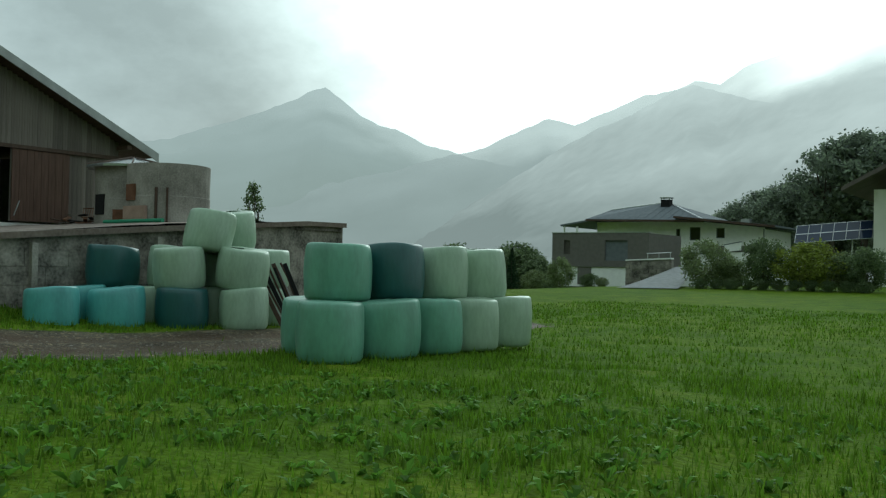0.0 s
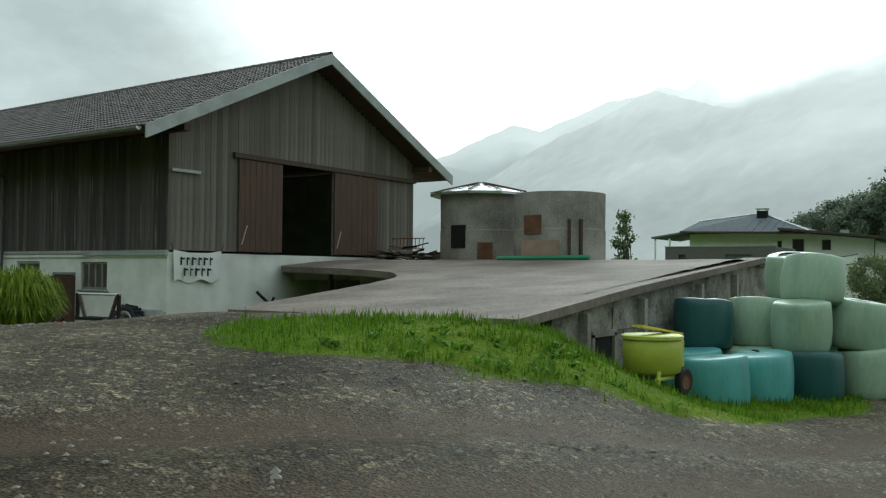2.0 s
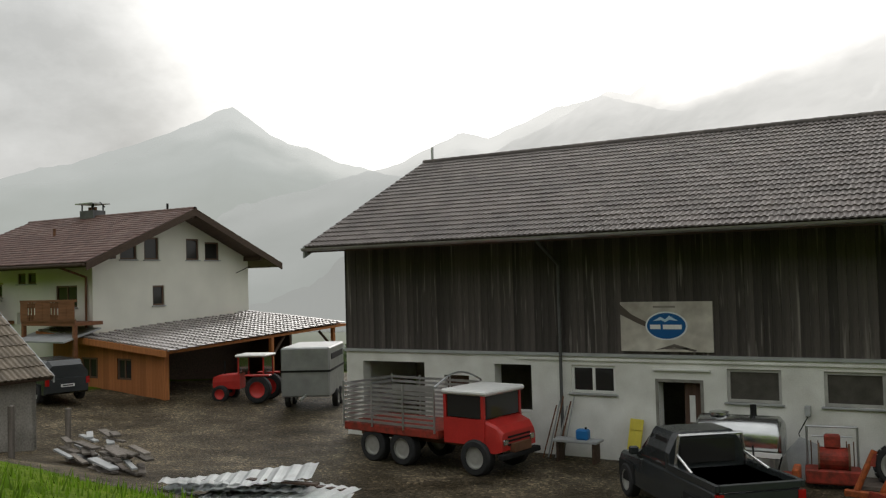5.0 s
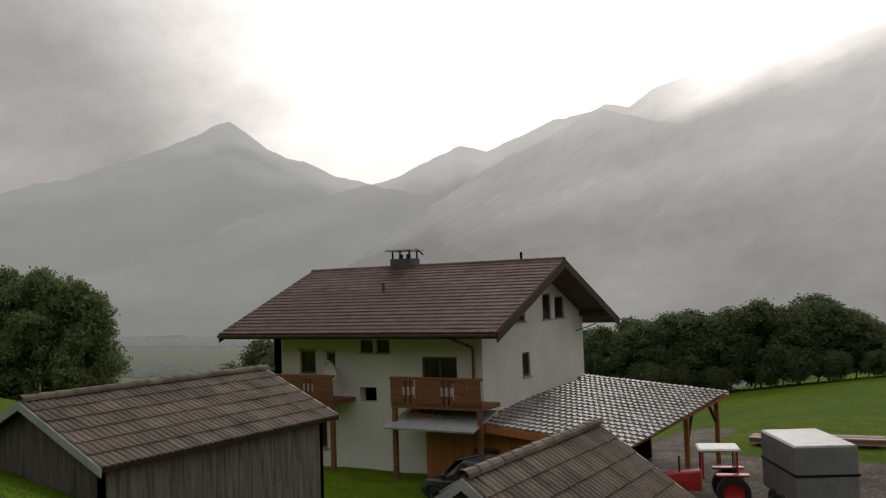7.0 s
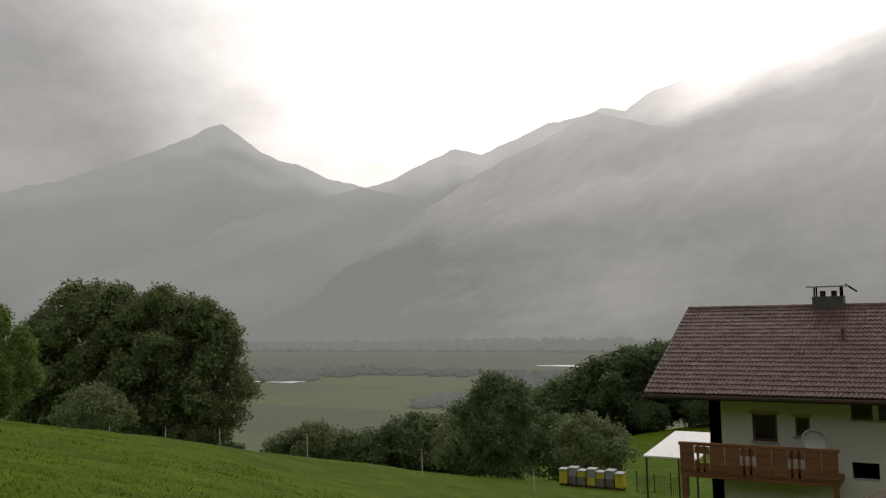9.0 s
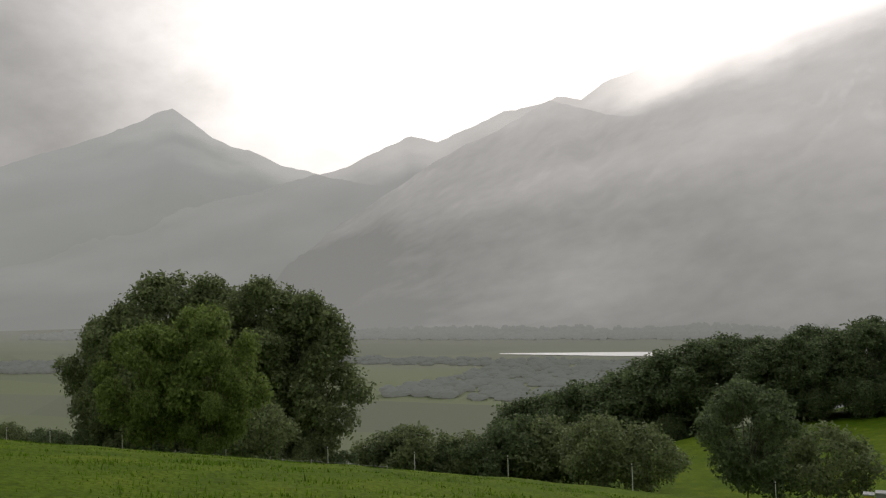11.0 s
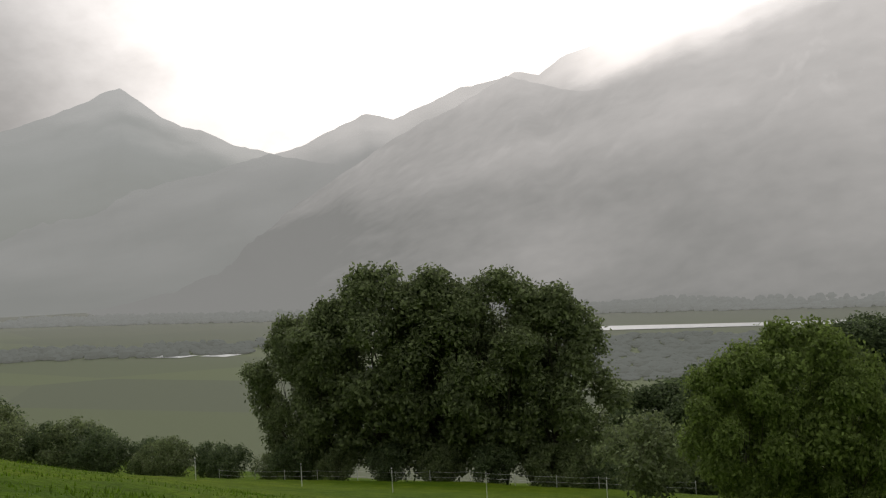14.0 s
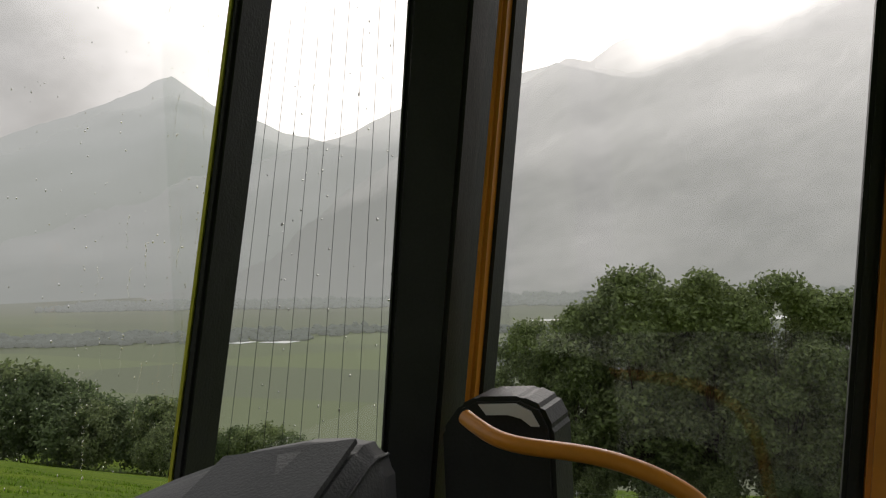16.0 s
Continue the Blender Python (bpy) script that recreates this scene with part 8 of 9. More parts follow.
# ---- signs ----
def build_signs():
    s = thing("milk_sign", "white landscape board with a blue oval dairy emblem", "sign", at=(-12.73, -0.03, 3.43))
    part("board", boxes((-1.14, 1.14, -0.03, 0.03, -0.61, 0.61)), material("printed_pale_board", (0.55, 0.52, 0.47), 0.5, vary=0.25, scale=0.9, fine=3, dark=(0.30, 0.26, 0.23)), s)
    bm = bmesh.new()
    prism(bm, [(-1.14, 0.55), (-0.85, 0.3), (-0.45, 0.1), (-0.45, -0.02), (-0.7, 0.08), (-1.14, 0.3)], "y", -0.036, -0.031)
    part("printed_slope", bm, plain("printed_brown", (0.10, 0.08, 0.07), 0.5), s)
    bm = bmesh.new()
    prism(bm, [(-0.3, -0.58), (0.2, -0.42), (0.75, -0.56), (0.7, -0.6), (0.2, -0.5)], "y", -0.036, -0.031)
    part("printed_shadow", bm, plain("printed_grey", (0.14, 0.12, 0.11), 0.5), s)

    def oval(a, b, y, mat, name):
        bm = bmesh.new()
        prism(bm, [(0.02 + a * math.cos(2 * math.pi * i / 36), 0.02 + b * math.sin(2 * math.pi * i / 36)) for i in range(36)], "y", y, y + 0.004)
        part(name, bm, mat, s)
    oval(0.52, 0.35, -0.041, plain("emblem_white", (0.7, 0.75, 0.78), 0.4), "emblem_rim")
    oval(0.48, 0.315, -0.046, plain("emblem_blue", (0.01, 0.10, 0.30), 0.4), "emblem")
    bm = bmesh.new()
    prism(bm, [(-0.3, 0.14), (-0.12, 0.24), (0.0, 0.18), (0.1, 0.27), (0.32, 0.14), (0.1, 0.17), (0.0, 0.11), (-0.1, 0.16)], "y", -0.051, -0.047)
    part("emblem_peaks", bm, plain("emblem_pale", (0.45, 0.62, 0.75), 0.4), s)
    part("emblem_bar", boxes((-0.38, -0.12, -0.051, -0.047, -0.06, 0.05), (-0.06, 0.4, -0.051, -0.047, -0.06, 0.05)), plain("emblem_text_white", (0.75, 0.75, 0.75), 0.4), s)
    for piece in ((-0.3, 0.25, -0.036, -0.031, 0.46, 0.51), (-0.02, 0.55, -0.036, -0.031, -0.55, -0.51)):
        part("small_text_bar", boxes(piece), plain("grey_print", (0.25, 0.22, 0.2), 0.5), s)
    b = thing("bedsheet_banner", "white bedsheet banner with hand-painted letters hung at the corner", "banner", at=(0.05, 0.95, 2.33))
    bm = bmesh.new()
    n = 16
    grid = []
    for i in range(n):
        row = []
        for j in range(n):
            u, v_ = i / (n - 1), j / (n - 1)
            row.append(bm.verts.new((0.03 + 0.035 * math.sin(u * 9 + v_ * 2) * (0.3 + v_), -0.82 + 1.64 * u, 0.42 - 0.84 * v_ - 0.09 * math.sin(u * math.pi) * (1 - v_) + 0.05 * math.sin(u * 14) * v_)))
        grid.append(row)
    for i in range(n - 1):
        for j in range(n - 1):
            bm.faces.new((grid[i][j], grid[i + 1][j], grid[i + 1][j + 1], grid[i][j + 1]))
    part("cloth", bm, material("white_cloth", (0.74, 0.74, 0.72), 0.9, vary=0.08), b)
    bars = []
    for row, z in ((0, 0.12), (1, -0.17)):
        y = -0.62 + 0.12 * row
        for w in (0.14, 0.1, 0.15, 0.12, 0.14, 0.1)[: 6 - row]:
            bars.append((0.07, 0.078, y, y + w * 0.35, z - 0.11, z + 0.11))
            bars.append((0.07, 0.078, y + w * 0.35, y + w, z + 0.04, z + 0.09))
            y += w + 0.07
    m_bar = plain("black_paint", (0.02, 0.02, 0.02), 0.7)
    for piece in bars:
        part("painted_bar", boxes(piece), m_bar, b)
    part("banner_cord", rods(((0.03, -0.82, 0.4), (0.03, -0.9, 0.6), 0.01), ((0.03, 0.82, 0.4), (0.03, 0.9, 0.6), 0.01), seg=5), M_BLACK, b)


build_signs()


# ---- plants and clutter near the road ----
def build_ornamental_grass():
    x0, y0 = 4.25, -6.5
    z0 = gz(x0, y0)
    g = thing("ornamental_grass", "tall clump of arching yellow-green ornamental grass", "grass clump", at=(x0, y0, z0))
    rng = random.Random(6)
    v, f = [], []
    for _ in range(2600):
        a, r = rng.uniform(0, 6.28), 0.46 * math.sqrt(rng.random())
        b = a + rng.uniform(-0.7, 0.7)
        h, reach = rng.uniform(0.45, 1.12) * (1.08 - 0.7 * r), rng.uniform(0.1, 0.45)
        p0 = Vector((r * math.cos(a), r * math.sin(a), 0))
        out = Vector((math.cos(b), math.sin(b), 0))
        side = Vector((-math.sin(b), math.cos(b), 0)) * rng.uniform(0.007, 0.014)
        k = len(v)
        pts = [p0, p0 + out * reach * 0.25 + Vector((0, 0, h * 0.6)), p0 + out * reach * 0.65 + Vector((0, 0, h)), p0 + out * reach * 1.15 + Vector((0, 0, h * rng.uniform(0.35, 0.85)))]
        for i, p in enumerate(pts[:-1]):
            v += [p - side, p + side]
        v.append(pts[-1])
        f += [(k, k + 1, k + 3, k + 2), (k + 2, k + 3, k + 5, k + 4), (k + 4, k + 5, k + 6)]
    ob = raw("blades", v, f, leaf_material("reed_leaf", (0.20, 0.27, 0.035)), g)
    tagged(ob, kind="stuff")


build_ornamental_grass()


def build_meadow_grass():
    """Blades of the verge and the banks nearest to the road."""
    rng = np.random.default_rng(12)
    n = 700000
    x = rng.uniform(-112, 40, n)
    side = 1.5 + 17 * rng.random(n) ** 1.9
    y = road_side(x) + side
    x = np.where(rng.random(n) < 0.25, rng.uniform(10, 38, n), x)
    far = (x > 10) & (x < 36) & (rng.random(n) < 0.5)
    y = np.where(far, rng.uniform(-12, 4, n), y)
    wide = (x > 14) & (rng.random(n) < 0.22)
    x = np.where(wide, rng.uniform(12, 46, n), x)
    y = np.where(wide, rng.uniform(2, 30, n), y)
    front = (x > -10) & (x < 6) & (rng.random(n) < 0.6)
    y = np.where(front, rng.uniform(-9, -1, n), y)
    keep = (gravel_share(x, y) + rng.normal(0, 0.12, n) < 0.42) & (y - road_side(x) > 1.4) & ~((x > 4) & (x < 15.5) & (y < -9.2))
    keep &= ~((x > 7.0) & (x < 12.9) & (y > -4.6) & (y < 9)) & ~((x < 0.4) & (x > -22.6) & (y > -0.2))
    tuft = np.sin(x * 1.7 + 2 * np.sin(y * 0.9)) * np.sin(y * 1.9 + np.sin(x * 1.1)) + rng.normal(0, 0.6, n)
    keep &= (tuft > -0.6)
    x, y, tuft = x[keep], y[keep], tuft[keep]
    n = len(x)
    z = ground(x, y) - 0.02
    h = (0.06 + 0.13 * rng.random(n) ** 1.6) * np.clip(0.8 + 0.25 * tuft, 0.5, 1.6)
    h = np.where(x < -14, h * 0.42, h)
    a, lean = rng.uniform(0, 6.28, n), rng.uniform(0.1, 0.6, n) * h
    w = rng.uniform(0.004, 0.012, n) * (1 + 0.06 * (y - road_side(x)))
    b = a + rng.uniform(-0.4, 0.4, n)
    v = np.empty((n * 3, 3))
    v[0::3] = np.stack([x - w * np.sin(a), y + w * np.cos(a), z], 1)
    v[1::3] = np.stack([x + w * np.sin(a), y - w * np.cos(a), z], 1)
    v[2::3] = np.stack([x + lean * np.cos(b), y + lean * np.sin(b), z + h], 1)
    me = bpy.data.meshes.new("meadow_grass")
    me.vertices.add(n * 3)
    me.vertices.foreach_set("co", v.ravel())
    me.loops.add(n * 3)
    me.loops.foreach_set("vertex_index", np.arange(n * 3))
    me.polygons.add(n)
    me.polygons.foreach_set("loop_start", np.arange(n) * 3)
    me.update(calc_edges=True)
    me.materials.append(leaf_material("grass_blade", (0.115, 0.205, 0.018), 0.45))
    tagged(new("meadow_grass", me), "wet green grass blades on the verge and banks", "grass", kind="stuff")


build_meadow_grass()


def build_weeds():
    """Broad dock leaves and pale flower heads between the grass."""
    rng = random.Random(17)
    v, f = [], []
    for _ in range(2200):
        x = rng.uniform(12, 36)
        y = float(road_side(np.array([x]))[0]) + rng.uniform(2.0, 12)
        if float(gravel_share(np.array([x]), np.array([y]))[0]) > 0.3:
            continue
        z = gz(x, y)
        for _ in range(rng.randint(4, 8)):
            a = rng.uniform(0, 6.28)
            L, w = rng.uniform(0.05, 0.15), rng.uniform(0.014, 0.04)
            d, s = Vector((math.cos(a), math.sin(a), 0)), Vector((-math.sin(a), math.cos(a), 0)) * w
            p = Vector((x, y, z))
            k = len(v)
            v += [p, p + d * L * 0.5 + s + Vector((0, 0, L * 0.6)), p + d * L + Vector((0, 0, L * rng.uniform(0.3, 0.8))), p + d * L * 0.5 - s + Vector((0, 0, L * 0.6))]
            f.append((k, k + 1, k + 2, k + 3))
    tagged(raw("meadow_weeds", v, f, leaf_material("dock_leaf", (0.11, 0.22, 0.03), 0.45)), "broad-leaved weeds growing in the meadow grass", "weeds", kind="stuff")


build_weeds()


def build_stones():
    """Loose stones that lie on the yard and the track."""
    rng = random.Random(23)
    v, f = [], []
    for _ in range(11000):
        if rng.random() < 0.7:
            x = rng.uniform(-12, 22)
            y = float(road_side(np.array([x]))[0]) + rng.uniform(1.6, 12)
        else:
            x, y = rng.uniform(14, 21), rng.uniform(-10, 14)
        if float(gravel_share(np.array([x]), np.array([y]))[0]) < 0.5 or (7 < x < 12.9 and -4.6 < y < 9):
            continue
        r = rng.uniform(0.008, 0.03) * (1.6 if rng.random() < 0.06 else 1)
        z = gz(x, y) + r * 0.3
        k = len(v)
        for dx, dy, dz in ((1, 0, 0), (0, 1, 0), (-1, 0, 0), (0, -1, 0), (0, 0, 0.8), (0, 0, -0.8)):
            q = r * rng.uniform(0.7, 1.3)
            v.append((x + dx * q, y + dy * q, z + dz * q * 0.8))
        f += [(k, k + 1, k + 4), (k + 1, k + 2, k + 4), (k + 2, k + 3, k + 4), (k + 3, k, k + 4)]
    tagged(raw("gravel_stones", v, f, material("yard_stone", (0.17, 0.155, 0.135), 0.7, vary=0.3, island=0.4)), "loose grey stones on the gravel yard", "gravel", kind="stuff")


build_stones()


def build_yard_edge():
    # pale corrugated sheets and boards heaped at the yard's edge
    x0, y0 = -16.9, -9.9
    s = thing("sheet_heap", "heap of pale corrugated sheets and boards at the yard's edge", "heap", at=(x0, y0, gz(x0, y0)), turn=20)
    rng = random.Random(41)
    m = material("pale_wet_sheet", (0.72, 0.74, 0.74), 0.35, 0.0, vary=0.2, scale=2, spec=0.6)
    for i in range(6):
        bm = bmesh.new()
        n = 34
        rows = []
        for j in range(n):
            x = -1.25 + 2.5 * j / (n - 1)
            z = 0.018 * math.sin(j * 1.9)
            rows.append([bm.verts.new((x, -0.55, z)), bm.verts.new((x, 0.55, z + 0.02 * math.sin(i)))])
        for p, q in zip(rows, rows[1:]):
            bm.faces.new((p[0], q[0], q[1], p[1]))
        bmesh.ops.solidify(bm, geom=bm.faces[:], thickness=0.006)
        part("corrugated_sheet", bm, m, s, m=Matrix.Translation((rng.uniform(-0.7, 0.7), rng.uniform(-0.5, 0.5), 0.12 + i * 0.07)) @ Euler((rng.uniform(-0.12, 0.12), rng.uniform(-0.12, 0.12), rng.uniform(-0.6, 0.6))).to_matrix().to_4x4())
    for i in range(6):
        part("board", boxes((-0.7, 0.7, -0.07, 0.07, 0, 0.03)), M_DARKWOOD if i % 2 else M_BOARD_GREY, s, m=Matrix.Translation((rng.uniform(-0.8, 1.0), rng.uniform(-0.6, 0.6), 0.05 + 0.08 * i)) @ Matrix.Rotation(rng.uniform(-1, 1), 4, "Z"))
    x0, y0 = -22.4, -8.9
    l = thing("slab_stack", "untidy low stack of sawn slabs beside the shed", "timber", at=(x0, y0, gz(x0, y0)), turn=-25)
    for i in range(44):
        r = rng.uniform(0.05, 0.1)
        L = rng.uniform(0.6, 1.2)
        x, z = rng.uniform(-1.6, 1.6), 0.03 + 0.011 * i
        bm = boxes((-L / 2, L / 2, -r, r, -0.02, 0.025), bevel=0.006)
        part("slab_board", bm, M_FASCIA if i % 4 == 0 else M_BOARD_GREY, l, m=Matrix.Translation((x, rng.uniform(-0.6, 0.6), z)) @ Euler((0, rng.uniform(-0.06, 0.06), rng.uniform(-0.25, 0.25))).to_matrix().to_4x4())
    for i, (x, y) in enumerate(((-25.2, -7.6), (-24.4, -9.6))):
        p = thing("fence_post", "grey weathered wooden post at the yard's edge", "post", at=(x, y, gz(x, y)))
        part("shaft", boxes((-0.06, 0.06, -0.06, 0.06, -0.1, 1.15), bevel=0.02), M_BOARD_GREY, p)
    # white fence rods on the meadow
    for i in range(15):
        x = -104 + i * 4.6
        y = float(road_side(np.array([x]))[0]) + 33 + 1.2 * math.sin(i * 1.3)
        p = thing("fence_rod", "thin white plastic pasture fence rod", "fence post", "pasture fence rods", at=(x, y, gz(x, y)))
        part("shaft", rods(((0, 0, -0.1), (0, 0, 1.0), 0.014), seg=6), M_WHITEFRAME, p)
        part("insulator", rods(((-0.03, 0, 0.92), (0.03, 0, 0.92), 0.02), seg=6), M_BLACK, p)
    # taped pasture fence at the foot of the tree clump
    f = thing("tape_fence", "pasture fence of white rods and tape below the trees", "fence")
    line = [(-121 + 2.9 * i, 25.2 + 0.11 * i + 0.4 * math.sin(i * 1.7)) for i in range(13)]
    feet = [Vector((x, y, gz(x, y))) for x, y in line]
    for q in feet:
        part("fence_post", rods((q - Vector((0, 0, 0.1)), q + Vector((0, 0, 0.95)), 0.016), seg=6), M_WHITEFRAME, f)
    for a, b in zip(feet, feet[1:]):
        for zz in (0.85, 0.5):
            mid = (a + b) / 2 + Vector((0, 0, zz - 0.05))
            up = Vector((0, 0, zz))
            part("tape", rods((a + up, mid, 0.006), (mid, b + up, 0.006), seg=4), M_WHITEFRAME, f)
    g = thing("garden_net", "dark netting fence on thin posts beside the hives", "netting", at=(-51.6, 14.6, gz(-51.6, 14.6)))
    for i in range(4):
        part("net_post", rods(((i * 0.8, 0.1 * (i % 2), -0.1), (i * 0.8, 0.1 * (i % 2), 1.0 - 0.1 * (i % 2)), 0.025), seg=6), M_DARKWOOD, g)
    for i in range(24):
        part("net_strand", rods(((i * 0.1, 0.0, 0.0), (i * 0.1 + 0.02, 0.0, 0.82), 0.006), seg=4), M_BLACK, g)
    for i in range(9):
        part("net_strand", rods(((0, 0, 0.06 + i * 0.095), (2.4, 0, 0.06 + i * 0.095), 0.006), seg=4), M_BLACK, g)
    # garden terrace beside the farmhouse
    c = thing("garden_canopy", "white flat garden canopy on thin posts beside the farmhouse", "canopy", at=(-47.8, 9.5, gz(-47.8, 9.5)))
    zc = 2.55 - gz(-47.8, 9.5)
    part("roof_sheet", slab(bmesh.new(), ((-1.1, -2.3, zc), (1.0, -2.3, zc), (1.0, 2.3, zc + 0.25), (-1.1, 2.3, zc + 0.25)), 0.06), M_WHITEFRAME, c)
    for x in (-1.0, 0.9):
        for y in (-2.2, 2.2):
            part("canopy_post", rods(((x, y, -0.1), (x, y, zc), 0.04)), M_DARKWOOD, c)
    for i in range(7):
        x, y = -55.3 + i * 0.47, 14.9 + 0.05 * (i % 2)
        b = thing("beehive", "small wooden beehive box in a garden row", "beehive", "beehives in a row", at=(x, y, gz(x, y)))
        part("hive_box", boxes((-0.2, 0.2, -0.24, 0.24, 0.15, 0.52), bevel=0.01), M_YELLOW if i % 3 == 0 else M_BOARD_GREY, b)
        part("hive_super", boxes((-0.2, 0.2, -0.24, 0.24, 0.525, 0.78 + 0.1 * (i % 2)), bevel=0.01), M_FASCIA if i % 2 else M_YELLOW, b)
        part("hive_lid", boxes((-0.22, 0.22, -0.28, 0.28, 0.785 + 0.1 * (i % 2), 0.84 + 0.1 * (i % 2))), M_FASCIA, b)
        part("hive_foot", boxes((-0.18, 0.18, -0.2, 0.2, 0.0, 0.15)), M_DARKWOOD, b)
    # timber stacks behind the carport
    for i, (x, y) in enumerate(((-29.5, 15.5), (-27.0, 16.2))):
        t = thing("timber_stack", "stacked orange boards on bearers behind the shed", "timber", at=(x, y, gz(x, y)), turn=8 * i)
        for r in range(4):
            for k in range(4):
                part("plank", boxes((-1.3, 1.3, -0.5 + k * 0.26, -0.27 + k * 0.26, 0.12 + r * 0.07, 0.17 + r * 0.07)), M_ORANGE_WOOD if (r + k) % 3 else M_FASCIA, t)
        for xx in (-1.0, 1.0):
            part("bearer", boxes((xx - 0.05, xx + 0.05, -0.55, 0.6, 0, 0.12)), M_DARKWOOD, t)


build_yard_edge()

# weeds round the old bucket and along the barn's foot
for wx, wy, wh, wk in ((3.0, -7.1, 0.75, "bush"), (2.6, -6.7, 0.6, "bush"), (-0.9, -5.4, 0.35, "bush"), (0.9, -1.0, 0.5, "bush_yellow"), (-4.6, -0.9, 0.35, "bush")):
    tree(wk, wx, wy, wh, "low leafy weed growing in the yard's grass", category="weed", group="weeds by the barn", sink=0.03)


# ---- the bus: the front of its cab, where the ride ends ----
M_BUSBLACK = material("black_cab_plastic", (0.018, 0.018, 0.019), 0.55, vary=0.25, scale=12, fine=200, bump=0.15)
M_BUSGREY = material("dark_grey_dash_plastic", (0.045, 0.046, 0.05), 0.5, vary=0.15, scale=10, fine=300, bump=0.2)
M_BUSORANGE = material("orange_grab_rail", (0.55, 0.20, 0.015), 0.38, vary=0.1, scale=12, fine=100, bump=0.05, spec=0.5)
M_BUSYELLOW = material("yellow_edge_seal", (0.42, 0.40, 0.03), 0.5, vary=0.1)
M_BUSSIDE = paint("white_bus_panel", (0.6, 0.6, 0.6))


def clear_glass():
    m = bpy.data.materials.new("clear_bus_glass")
    m.use_nodes = True
    n, l = m.node_tree.nodes, m.node_tree.links
    t, g, mx = n.new("ShaderNodeBsdfTransparent"), n.new("ShaderNodeBsdfGlossy"), n.new("ShaderNodeMixShader")
    g.inputs["Roughness"].default_value = 0.02
    t.inputs["Color"].default_value = (0.985, 0.99, 0.988, 1)
    mx.inputs[0].default_value = 0.03
    l.new(t.outputs[0], mx.inputs[1])
    l.new(g.outputs[0], mx.inputs[2])
    l.new(mx.outputs[0], n["Material Output"].inputs["Surface"])
    return m


def water_drop_material():
    m = bpy.data.materials.new("rain_drop_water")
    m.use_nodes = True
    b = m.node_tree.nodes["Principled BSDF"]
    b.inputs["Roughness"].default_value = 0.0
    b.inputs["IOR"].default_value = 1.33
    b.inputs["Transmission Weight"].default_value = 1.0
    return m


